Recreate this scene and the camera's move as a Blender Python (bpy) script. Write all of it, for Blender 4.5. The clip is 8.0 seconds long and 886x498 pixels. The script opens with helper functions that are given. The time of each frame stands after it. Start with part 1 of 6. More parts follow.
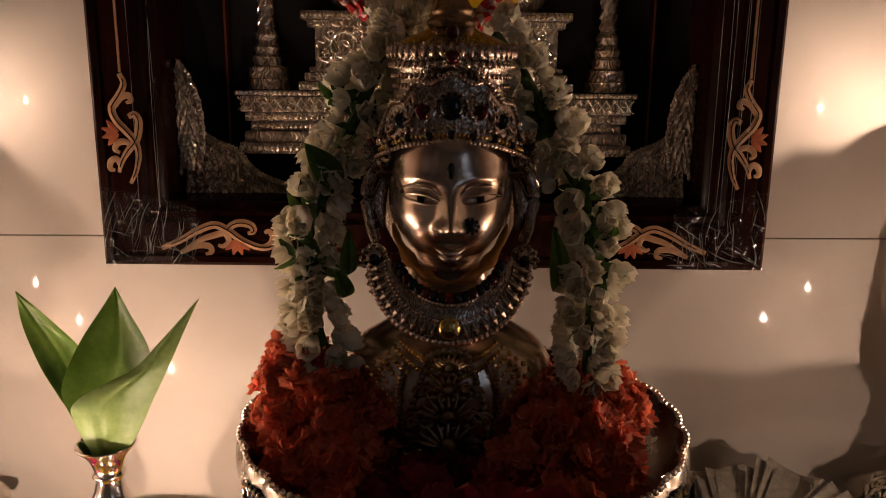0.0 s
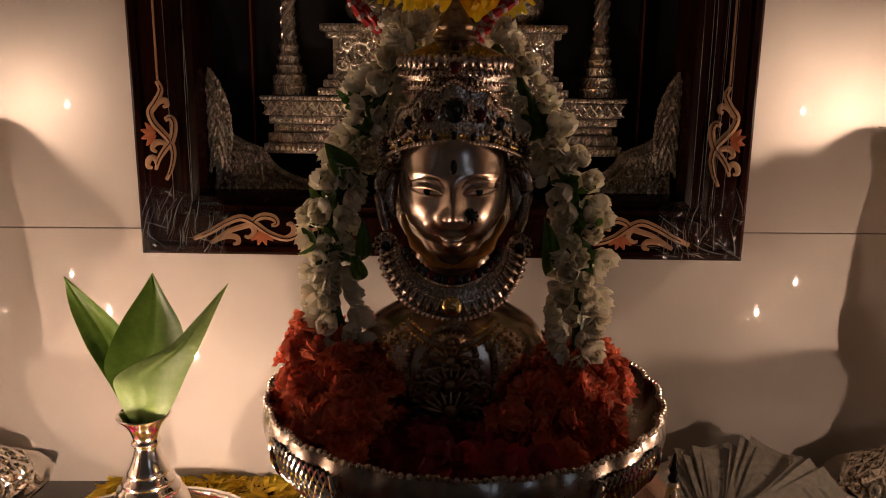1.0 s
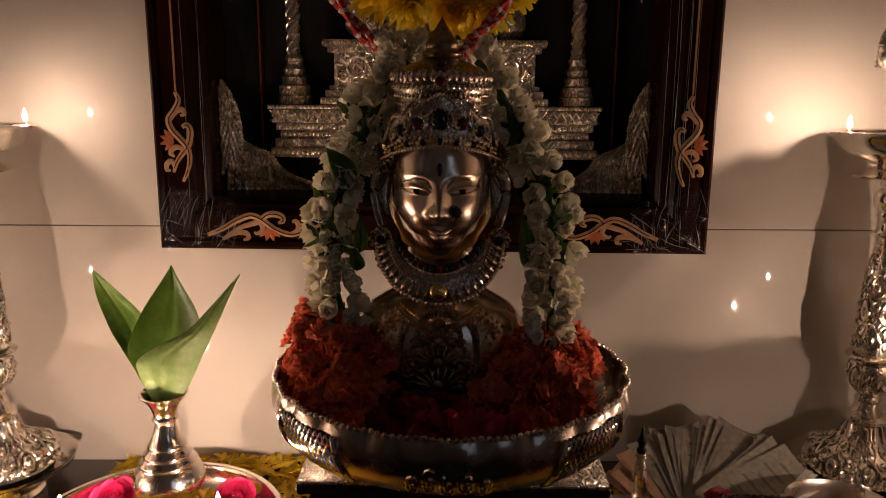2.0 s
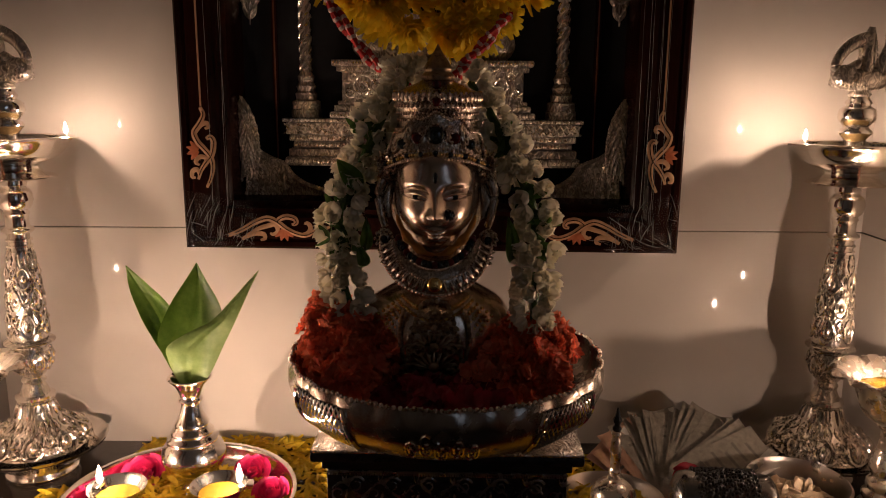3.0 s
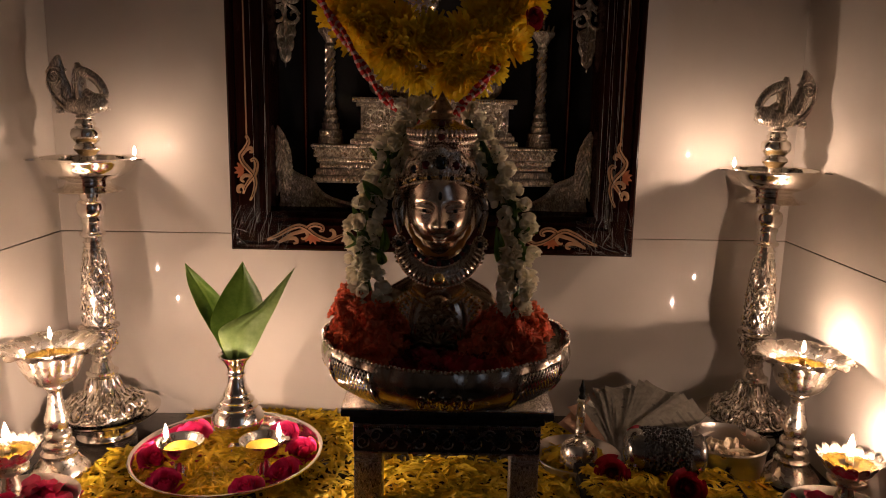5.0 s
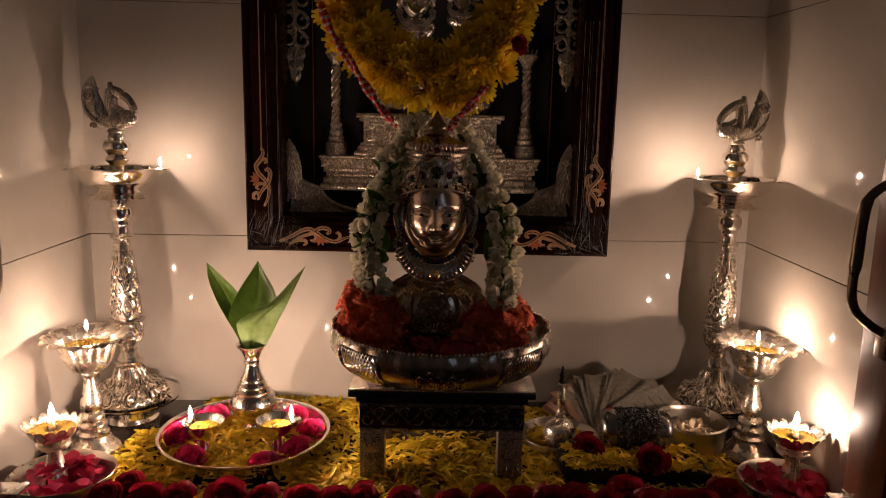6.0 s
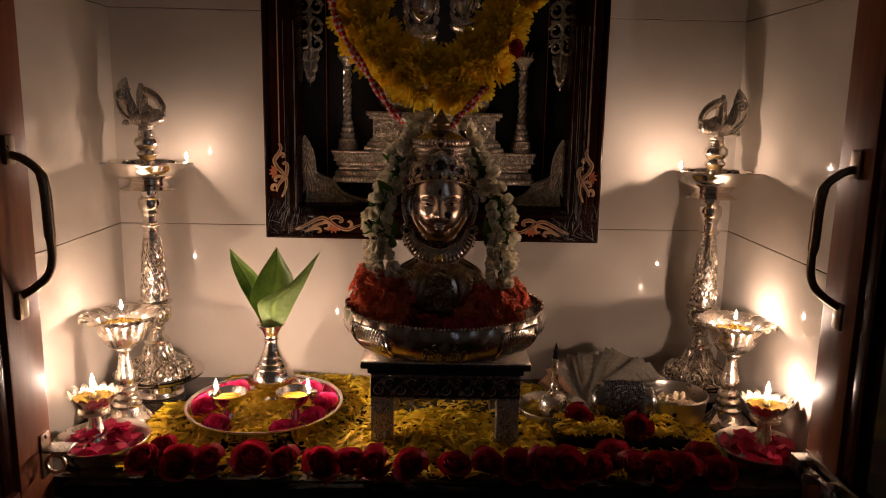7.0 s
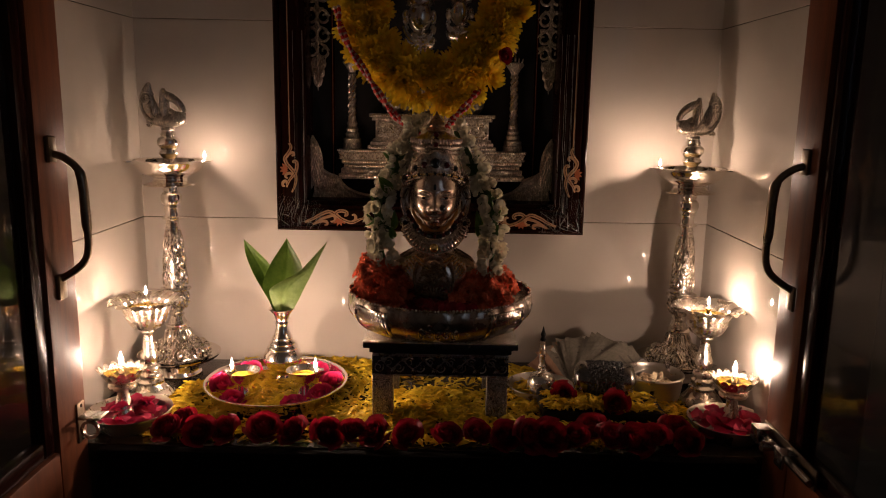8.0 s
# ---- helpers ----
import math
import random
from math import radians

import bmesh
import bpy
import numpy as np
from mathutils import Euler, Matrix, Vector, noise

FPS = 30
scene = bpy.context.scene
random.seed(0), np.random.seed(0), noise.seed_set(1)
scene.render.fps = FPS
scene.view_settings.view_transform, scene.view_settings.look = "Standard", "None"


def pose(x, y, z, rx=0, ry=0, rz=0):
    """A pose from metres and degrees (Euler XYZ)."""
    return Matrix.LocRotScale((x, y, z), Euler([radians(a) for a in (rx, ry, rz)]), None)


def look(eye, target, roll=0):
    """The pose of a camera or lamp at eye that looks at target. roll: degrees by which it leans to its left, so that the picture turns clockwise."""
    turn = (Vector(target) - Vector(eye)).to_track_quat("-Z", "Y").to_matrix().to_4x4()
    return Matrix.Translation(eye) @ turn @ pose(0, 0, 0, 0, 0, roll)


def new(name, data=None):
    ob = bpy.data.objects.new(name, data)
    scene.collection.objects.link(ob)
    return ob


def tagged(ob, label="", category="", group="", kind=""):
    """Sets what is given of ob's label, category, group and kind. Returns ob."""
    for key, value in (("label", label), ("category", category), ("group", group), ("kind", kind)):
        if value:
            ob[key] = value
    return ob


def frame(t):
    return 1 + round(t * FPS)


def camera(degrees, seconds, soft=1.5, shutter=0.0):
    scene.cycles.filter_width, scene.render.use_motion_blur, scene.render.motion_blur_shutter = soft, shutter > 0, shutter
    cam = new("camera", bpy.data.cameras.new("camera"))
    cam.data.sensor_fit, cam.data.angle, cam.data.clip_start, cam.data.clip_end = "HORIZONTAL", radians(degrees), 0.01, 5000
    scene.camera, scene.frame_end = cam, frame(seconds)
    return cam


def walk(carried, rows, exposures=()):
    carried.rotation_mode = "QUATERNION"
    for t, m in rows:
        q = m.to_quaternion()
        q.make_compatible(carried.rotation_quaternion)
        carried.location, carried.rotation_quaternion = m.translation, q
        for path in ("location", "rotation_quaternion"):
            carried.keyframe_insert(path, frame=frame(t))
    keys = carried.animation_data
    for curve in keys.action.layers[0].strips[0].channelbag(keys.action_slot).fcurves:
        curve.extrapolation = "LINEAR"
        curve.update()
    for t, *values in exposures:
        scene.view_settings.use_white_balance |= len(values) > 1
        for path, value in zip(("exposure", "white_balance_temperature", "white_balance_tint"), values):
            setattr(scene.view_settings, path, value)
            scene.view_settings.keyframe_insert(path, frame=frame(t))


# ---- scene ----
cam = camera(61.0, 8.0, 1.0)
PATH = [
    (0, (0.014, 0.096, 1.226), (0.017, 2.051, 0.802), 0.6),
    (0.5, (0.017, 0.068, 1.224), (0.003, 2.023, 0.804), 0.6),
    (1, (0.02, 0.034, 1.228), (-0.009, 1.99, 0.813), 0.6),
    (1.5, (0.029, -0.002, 1.231), (-0.004, 1.955, 0.82), 0.5),
    (3, (0.041, -0.119, 1.248), (-0.003, 1.84, 0.848), 0.5),
    (3.5, (0.051, -0.175, 1.256), (0.005, 1.785, 0.863), 0.5),
    (4, (0.044, -0.211, 1.261), (0.006, 1.75, 0.872), 0.8),
    (4.5, (0.032, -0.255, 1.269), (0.011, 1.707, 0.883), 1.0),
    (6, (0.02, -0.426, 1.295), (0.039, 1.54, 0.93), 1.2),
    (6.5, (0.019, -0.477, 1.296), (0.038, 1.489, 0.929), 1.1),
    (7, (0.019, -0.527, 1.296), (0.03, 1.438, 0.925), 1.1),
    (7.5, (0.024, -0.59, 1.298), (0.025, 1.375, 0.922), 1.1),
    (8, (0.042, -0.634, 1.303), (0.027, 1.331, 0.928), 1.0),
]
walk(cam, [(t, look(eye, target, roll)) for t, eye, target, roll in PATH], [(0, 2.55), (1.5, 2.5), (3, 2.42), (4.5, 2.33), (8, 2.33)])

# ---------------------------------------------------------------- world and exposure
world = bpy.data.worlds.new("room_air")
world.use_nodes = True
world.node_tree.nodes["Background"].inputs[0].default_value = (0.55, 0.6, 0.75, 1)
world.node_tree.nodes["Background"].inputs[1].default_value = 0.004
scene.world = world
FLAME = 800.0          # radiance of the oil flames, the only lights of the shrine
FIRELIGHT = (1.0, 0.705, 0.54)
PANE_GLOW = 0.12            # radiance of the added bluish pane, an unseen source
SHELF = 0.80           # height of the shelf the offerings stand on


# ---------------------------------------------------------------- materials
def nodes(name):
    m = bpy.data.materials.new(name)
    m.use_nodes = True
    nt = m.node_tree
    return m, nt, nt.nodes["Principled BSDF"]


def add(nt, kind, **inputs):
    n = nt.nodes.new(kind)
    for k, v in inputs.items():
        n.inputs[k].default_value = v
    return n


def surface(name, dark, light, rough=0.5, metal=0.0, scale=30.0, bump=0.2, fine=220.0, coat=0.0, sub=0.0, stretch=(1, 1, 1), rough_var=0.15, piece=0.0, spec=0.5, depth=0.002, thin=0.0):
    """Two scales of noise between two colours, with fine relief; piece varies the value from object to object."""
    m, nt, b = nodes(name)
    co = nt.nodes.new("ShaderNodeTexCoord")
    mp = add(nt, "ShaderNodeMapping")
    mp.inputs["Scale"].default_value = stretch
    nt.links.new(co.outputs["Object"], mp.inputs["Vector"])
    big = add(nt, "ShaderNodeTexNoise", Scale=scale, Detail=4.0, Roughness=0.6)
    small = add(nt, "ShaderNodeTexNoise", Scale=fine, Detail=3.0, Roughness=0.6)
    for n in (big, small):
        nt.links.new(mp.outputs[0], n.inputs["Vector"])
    mix = add(nt, "ShaderNodeMath")
    mix.operation = "MULTIPLY_ADD"
    nt.links.new(small.outputs["Fac"], mix.inputs[0])
    mix.inputs[1].default_value = 0.35
    nt.links.new(big.outputs["Fac"], mix.inputs[2])
    ramp = nt.nodes.new("ShaderNodeValToRGB")
    ramp.color_ramp.elements[0].position, ramp.color_ramp.elements[1].position = 0.45, 0.9
    ramp.color_ramp.elements[0].color, ramp.color_ramp.elements[1].color = (*dark, 1), (*light, 1)
    nt.links.new(mix.outputs[0], ramp.inputs[0])
    out = ramp.outputs[0]
    if piece:
        info = nt.nodes.new("ShaderNodeObjectInfo")
        geo = nt.nodes.new("ShaderNodeNewGeometry")
        both = add(nt, "ShaderNodeMath")
        both.operation = "ADD"
        nt.links.new(info.outputs["Random"], both.inputs[0])
        nt.links.new(geo.outputs["Random Per Island"], both.inputs[1])
        rng = add(nt, "ShaderNodeMapRange")
        rng.inputs[2].default_value = 2.0
        rng.inputs[3].default_value, rng.inputs[4].default_value = 1 - piece, 1 + piece
        nt.links.new(both.outputs[0], rng.inputs[0])
        hsv = add(nt, "ShaderNodeHueSaturation")
        nt.links.new(rng.outputs[0], hsv.inputs["Value"])
        nt.links.new(out, hsv.inputs["Color"])
        out = hsv.outputs[0]
    nt.links.new(out, b.inputs["Base Color"])
    b.inputs["Metallic"].default_value = metal
    b.inputs["Specular IOR Level"].default_value = spec
    rr = add(nt, "ShaderNodeMapRange")
    rr.inputs[3].default_value, rr.inputs[4].default_value = max(0.01, rough - rough_var), min(1.0, rough + rough_var)
    nt.links.new(big.outputs["Fac"], rr.inputs[0])
    nt.links.new(rr.outputs[0], b.inputs["Roughness"])
    if coat:
        b.inputs["Coat Weight"].default_value, b.inputs["Coat Roughness"].default_value = coat, 0.06
    if sub:
        b.inputs["Subsurface Weight"].default_value = sub
        b.inputs["Subsurface Radius"].default_value = (0.006, 0.003, 0.0015)
        b.inputs["Subsurface Scale"].default_value = 1.0
    if bump:
        bp = add(nt, "ShaderNodeBump", Strength=bump, Distance=depth)
        nt.links.new(mix.outputs[0], bp.inputs["Height"])
        nt.links.new(bp.outputs[0], b.inputs["Normal"])
    if thin:
        # petals and leaves let part of the light through
        tl = nt.nodes.new("ShaderNodeBsdfTranslucent")
        nt.links.new(out, tl.inputs["Color"])
        ms = nt.nodes.new("ShaderNodeMixShader")
        ms.inputs[0].default_value = thin
        nt.links.new(b.outputs[0], ms.inputs[1])
        nt.links.new(tl.outputs[0], ms.inputs[2])
        nt.links.new(ms.outputs[0], nt.nodes["Material Output"].inputs["Surface"])
    return m


def chased(name, tone, scale, strength=0.6, rough=0.2, dark=0.25):
    """Embossed silver: rounded cells of repousse with tarnish left in the hollows."""
    m, nt, b = nodes(name)
    co = nt.nodes.new("ShaderNodeTexCoord")
    warp = add(nt, "ShaderNodeTexNoise", Scale=scale * 0.35, Detail=2.0)
    nt.links.new(co.outputs["Object"], warp.inputs["Vector"])
    mixv = nt.nodes.new("ShaderNodeMix")
    mixv.data_type = "VECTOR"
    mixv.inputs["Factor"].default_value = 0.035
    nt.links.new(co.outputs["Object"], mixv.inputs["A"])
    nt.links.new(warp.outputs["Color"], mixv.inputs["B"])
    vor = add(nt, "ShaderNodeTexVoronoi", Scale=scale)
    vor.feature = "SMOOTH_F1"
    nt.links.new(mixv.outputs["Result"], vor.inputs["Vector"])
    wav = add(nt, "ShaderNodeTexWave", Scale=scale * 0.5, Distortion=14.0, Detail=1.0)
    wav.inputs["Detail Scale"].default_value = 1.6
    nt.links.new(co.outputs["Object"], wav.inputs["Vector"])
    h = add(nt, "ShaderNodeMath")
    h.operation = "MULTIPLY_ADD"
    nt.links.new(wav.outputs["Fac"], h.inputs[0])
    h.inputs[1].default_value = 0.5
    nt.links.new(vor.outputs["Distance"], h.inputs[2])
    ramp = nt.nodes.new("ShaderNodeValToRGB")
    ramp.color_ramp.elements[0].position, ramp.color_ramp.elements[1].position = 0.25, 0.8
    ramp.color_ramp.elements[1].color = (*[c * dark for c in tone], 1)
    ramp.color_ramp.elements[0].color = (*tone, 1)
    nt.links.new(h.outputs[0], ramp.inputs[0])
    nt.links.new(ramp.outputs[0], b.inputs["Base Color"])
    b.inputs["Metallic"].default_value, b.inputs["Roughness"].default_value = 1.0, rough
    bp = add(nt, "ShaderNodeBump", Strength=strength, Distance=0.003)
    bp.invert = True
    nt.links.new(h.outputs[0], bp.inputs["Height"])
    nt.links.new(bp.outputs[0], b.inputs["Normal"])
    return m


def glow(name, colour, strength):
    m, nt, b = nodes(name)
    b.inputs["Base Color"].default_value = (0, 0, 0, 1)
    b.inputs["Emission Color"].default_value = (*colour, 1)
    b.inputs["Emission Strength"].default_value = strength
    return m


TILE = surface("polished_cream_tile", (0.42, 0.375, 0.325), (0.48, 0.43, 0.375), rough=0.024, scale=3.0, bump=0.006, fine=9.0, rough_var=0.012, spec=0.36)
GROUT = surface("tile_grout", (0.20, 0.16, 0.125), (0.27, 0.22, 0.175), rough=0.9)
SILVER = surface("polished_silver", (0.80, 0.75, 0.685), (0.93, 0.885, 0.815), rough=0.12, metal=1.0, scale=40, bump=0.03, fine=300, rough_var=0.05)
SATIN = surface("worn_silver", (0.77, 0.68, 0.58), (0.91, 0.83, 0.72), rough=0.27, metal=1.0, scale=60, bump=0.08, fine=400, rough_var=0.1)
CHASED = chased("chased_silver", (0.92, 0.89, 0.83), 110.0, 0.40, 0.27, 0.6)
CHASED_FINE = chased("fine_chased_silver", (0.88, 0.74, 0.61), 260.0, 0.16, 0.24, 0.4)
RELIEF = chased("relief_silver", (0.90, 0.79, 0.66), 130.0, 0.6, 0.34, 0.5)
CARVED = chased("carved_silver", (0.92, 0.85, 0.75), 90.0, 0.16, 0.19, 0.6)
CAST = chased("cast_silver", (0.90, 0.82, 0.72), 120.0, 0.22, 0.30, 0.5)
CHROME = surface("dulled_chrome", (0.26, 0.25, 0.23), (0.40, 0.38, 0.35), rough=0.25, metal=1.0, scale=30, bump=0.04)
STEEL = surface("stainless_steel", (0.46, 0.42, 0.37), (0.60, 0.555, 0.50), rough=0.30, metal=1.0, scale=20, bump=0.03, fine=300)
BRASS = surface("gilt_brass", (0.65, 0.42, 0.13), (0.85, 0.60, 0.22), rough=0.25, metal=1.0, scale=80, bump=0.2)
WOOD_DARK = surface("dark_polished_wood", (0.006, 0.0018, 0.0014), (0.026, 0.006, 0.004), rough=0.22, scale=8, stretch=(6, 6, 0.8), bump=0.03, fine=60, spec=0.14)
WOOD_BROWN = surface("brown_varnished_wood", (0.10, 0.030, 0.012), (0.20, 0.064, 0.028), rough=0.42, scale=9, stretch=(8, 8, 0.7), bump=0.05, fine=70, spec=0.22)
WOOD_MATT = surface("worn_dark_wood", (0.003, 0.0018, 0.0014), (0.008, 0.004, 0.003), rough=0.9, scale=8, stretch=(0.8, 6, 6), bump=0.06, fine=60, spec=0.06)
FACE = surface("mirror_silver", (0.62, 0.49, 0.39), (0.74, 0.60, 0.49), rough=0.25, metal=1.0, scale=40, bump=0.02, fine=300, rough_var=0.05)
SHELF_MAT = surface("polished_dark_shelf", (0.018, 0.012, 0.009), (0.045, 0.030, 0.022), rough=0.2, scale=10, stretch=(0.8, 8, 8), bump=0.02, fine=60, spec=0.4)
VELVET = surface("black_backing_cloth", (0.002, 0.002, 0.003), (0.006, 0.006, 0.007), rough=0.9, scale=80, bump=0.1)
BLACK = surface("black_lacquer", (0.005, 0.005, 0.006), (0.012, 0.011, 0.011), rough=0.35, scale=40, bump=0.05, spec=0.2)
IRON = surface("dark_bronze_metal", (0.16, 0.12, 0.08), (0.28, 0.21, 0.14), rough=0.33, metal=1.0, scale=50, bump=0.1)
PAINT = surface("painted_wall", (0.36, 0.32, 0.27), (0.44, 0.40, 0.34), rough=0.8, scale=4, bump=0.05)
FLOOR_MAT = surface("stone_floor", (0.06, 0.045, 0.035), (0.10, 0.08, 0.06), rough=0.3, scale=3, bump=0.02)
YELLOW = surface("yellow_petal", (0.66, 0.42, 0.014), (0.86, 0.68, 0.05), rough=0.6, scale=60, bump=0.15, sub=0.0, piece=0.3, thin=0.35)
GOLD = surface("golden_petal", (0.90, 0.60, 0.02), (0.97, 0.80, 0.07), rough=0.6, scale=60, bump=0.15, piece=0.22, thin=0.5)
ORANGE = surface("orange_petal", (0.84, 0.16, 0.07), (0.94, 0.31, 0.17), rough=0.6, scale=90, bump=0.2, piece=0.3, thin=0.4)
CRIMSON = surface("crimson_petal", (0.18, 0.003, 0.010), (0.40, 0.010, 0.030), rough=0.5, scale=80, bump=0.15, piece=0.25, thin=0.3)
PINK = surface("hot_pink_petal", (0.55, 0.010, 0.090), (0.82, 0.045, 0.20), rough=0.5, scale=80, bump=0.15, piece=0.2, thin=0.35)
JASMINE = surface("jasmine_petal", (0.86, 0.79, 0.60), (0.93, 0.88, 0.74), rough=0.55, scale=120, bump=0.15, piece=0.12, thin=0.3)
LEAF_PALE = surface("leaf_underside", (0.18, 0.29, 0.06), (0.30, 0.42, 0.12), rough=0.5, scale=40, bump=0.15, fine=160, thin=0.4)
LEAF = surface("betel_leaf", (0.10, 0.20, 0.018), (0.19, 0.32, 0.045), rough=0.38, scale=40, bump=0.15, fine=160, thin=0.35)
GREEN = surface("garland_green", (0.03, 0.08, 0.012), (0.09, 0.17, 0.03), rough=0.5, scale=60, bump=0.2, piece=0.3, thin=0.3)
OIL_CLEAR = surface("clear_lamp_oil", (0.10, 0.07, 0.03), (0.16, 0.11, 0.05), rough=0.05, scale=20, bump=0.02, rough_var=0.02)
MAGENTA = surface("deep_rose_petal", (0.40, 0.006, 0.050), (0.62, 0.020, 0.11), rough=0.5, scale=80, bump=0.15, piece=0.25, thin=0.35)
OIL = surface("yellow_lamp_oil", (0.07, 0.038, 0.004), (0.13, 0.075, 0.008), rough=0.06, scale=20, bump=0.02, rough_var=0.02)
WICK = surface("charred_wick", (0.3, 0.27, 0.2), (0.7, 0.66, 0.55), rough=0.9, scale=200)


# ---------------------------------------------------------------- mesh helpers
def finish(name, bm, material, angle=40.0):
    bmesh.ops.recalc_face_normals(bm, faces=bm.faces)
    me = bpy.data.meshes.new(name)
    bm.to_mesh(me)
    bm.free()
    mats = material if isinstance(material, (list, tuple)) else [material]
    for m in mats:
        me.materials.append(m)
    me.polygons.foreach_set("use_smooth", [True] * len(me.polygons))
    me.set_sharp_from_angle(angle=radians(angle))
    return me


def thing(name, label, category, at=(0, 0, 0), group="", kind="", rz=0.0, rx=0.0, ry=0.0):
    ob = new(name)
    ob.empty_display_size = 0.02
    ob.matrix_basis = pose(*at, rx, ry, rz)
    return tagged(ob, label, category, group, kind)


def solid(name, bm, material, label, category, at=(0, 0, 0), group="", kind="", rz=0.0, angle=40.0):
    ob = new(name, finish(name, bm, material, angle))
    ob.matrix_basis = pose(*at, 0, 0, rz)
    return tagged(ob, label, category, group, kind)


def part(name, bm, material, parent, label="", at=None, angle=40.0):
    me = bm if isinstance(bm, bpy.types.Mesh) else finish(name, bm, material, angle)
    ob = new(name, me)
    ob.parent = parent
    if at is not None:
        ob.matrix_basis = at
    if label:
        ob["label"] = label
    return ob


def lathe(profile, seg=48, lobes=0, depth=0.0, start=0.0, phase=0.0, bm=None, caps=True, twist=0.0, at=(0, 0, 0)):
    """Turn a profile of (radius, height); lobes: scallops that grow with height past start (0..1 along the profile)."""
    bm = bm or bmesh.new()
    rings = []
    n = len(profile)
    for i, (r, z) in enumerate(profile):
        k = max(0.0, (i / (n - 1) - start) / (1 - start)) if lobes else 0.0
        ring = []
        for s in range(seg):
            a = 2 * math.pi * s / seg
            w = abs(math.cos(lobes * (a + twist * z) / 2 + phase)) ** 0.7 - 0.6 if lobes else 0.0
            rr = r * (1 + depth * k * w)
            ring.append(bm.verts.new((at[0] + rr * math.cos(a), at[1] + rr * math.sin(a), at[2] + z)))
        rings.append(ring)
    for a, b in zip(rings, rings[1:]):
        for s in range(seg):
            t = (s + 1) % seg
            bm.faces.new((a[s], a[t], b[t], b[s]))
    if caps:
        for ring, (r, z) in ((rings[0], profile[0]), (rings[-1], profile[-1])):
            if r > 1e-4:
                bm.faces.new(ring)
    return bm


def smoothed(points, n=4):
    """Catmull-Rom through (radius, height) or 3D points."""
    pts = [Vector(p) if len(p) == 3 else Vector((p[0], p[1], 0)) for p in points]
    ext = [pts[0] * 2 - pts[1], *pts, pts[-1] * 2 - pts[-2]]
    out = []
    for i in range(1, len(ext) - 2):
        p0, p1, p2, p3 = ext[i - 1:i + 3]
        for k in range(n):
            t = k / n
            out.append(0.5 * ((2 * p1) + (p2 - p0) * t + (2 * p0 - 5 * p1 + 4 * p2 - p3) * t * t + (3 * p1 - p0 - 3 * p2 + p3) * t ** 3))
    out.append(pts[-1])
    return [(max(p.x, 0.0001), p.y) for p in out] if len(points[0]) == 2 else out


def tube(path, radius, seg=8, bm=None, flat=1.0, side=(0, 0, 1)):
    """A tube along 3D points; radius may be a list; flat squeezes it along the side vector."""
    bm = bm or bmesh.new()
    path = [Vector(p) for p in path]
    rad = radius if isinstance(radius, (list, tuple)) else [radius] * len(path)
    rings, ref = [], Vector(side)
    for i, p in enumerate(path):
        t = (path[min(i + 1, len(path) - 1)] - path[max(i - 1, 0)]).normalized()
        u = ref.cross(t)
        if u.length < 1e-4:
            u = Vector((1, 0, 0)).cross(t)
        u.normalize()
        v = t.cross(u)
        rings.append([bm.verts.new(p + rad[i] * (math.cos(2 * math.pi * s / seg) * u + flat * math.sin(2 * math.pi * s / seg) * v)) for s in range(seg)])
    for a, b in zip(rings, rings[1:]):
        for s in range(seg):
            t = (s + 1) % seg
            bm.faces.new((a[s], a[t], b[t], b[s]))
    bm.faces.new(rings[0][::-1])
    bm.faces.new(rings[-1])
    return bm


def box(lo, hi, bevel=0.0, bm=None, segments=2):
    own = bmesh.new()
    bmesh.ops.create_cube(own, size=1.0)
    for v in own.verts:
        v.co = Vector([(lo[i] + hi[i]) / 2 + v.co[i] * (hi[i] - lo[i]) for i in range(3)])
    if bevel:
        bmesh.ops.bevel(own, geom=own.edges[:], offset=bevel, segments=segments, affect="EDGES", profile=0.6)
    return merge(bm, own)


def merge(bm, other, m=None):
    """Append another bmesh."""
    if m is not None:
        bmesh.ops.transform(other, matrix=m, verts=other.verts)
    if bm is None:
        return other
    me = bpy.data.meshes.new("t")
    other.to_mesh(me)
    other.free()
    bm.from_mesh(me)
    bpy.data.meshes.remove(me)
    return bm


def ball(r, scale=(1, 1, 1), at=(0, 0, 0), u=12, v=8, bm=None):
    own = bmesh.new()
    bmesh.ops.create_uvsphere(own, u_segments=u, v_segments=v, radius=r)
    bmesh.ops.transform(own, matrix=Matrix.Translation(at) @ Matrix.Diagonal((*scale, 1)), verts=own.verts)
    return merge(bm, own)


def grid(fn, nu, nv, bm=None):
    bm = bm or bmesh.new()
    vs = [[bm.verts.new(fn(i / nu, j / nv)) for j in range(nv + 1)] for i in range(nu + 1)]
    for i in range(nu):
        for j in range(nv):
            bm.faces.new((vs[i][j], vs[i + 1][j], vs[i + 1][j + 1], vs[i][j + 1]))
    return bm


def bead_row(x0, x1, z, y, r, bm):
    n = max(2, int((x1 - x0) / (2.1 * r)))
    for k in range(n + 1):
        ball(r, (1, 0.7, 1), (x0 + (x1 - x0) * k / n, y, z), 6, 4, bm)
    return bm


def joined(bms_mats, name):
    """One mesh out of (bmesh, material index) pairs."""
    out = bmesh.new()
    for b, i in bms_mats:
        for f in b.faces:
            f.material_index = i
        merge(out, b)
    return out


# ---------------------------------------------------------------- the niche
WALL, SIDE, TOP, FRONT = 0.80, 0.5415, 1.86, 0.385
JOINTS = (0.72, 1.085, 1.45, 1.815)


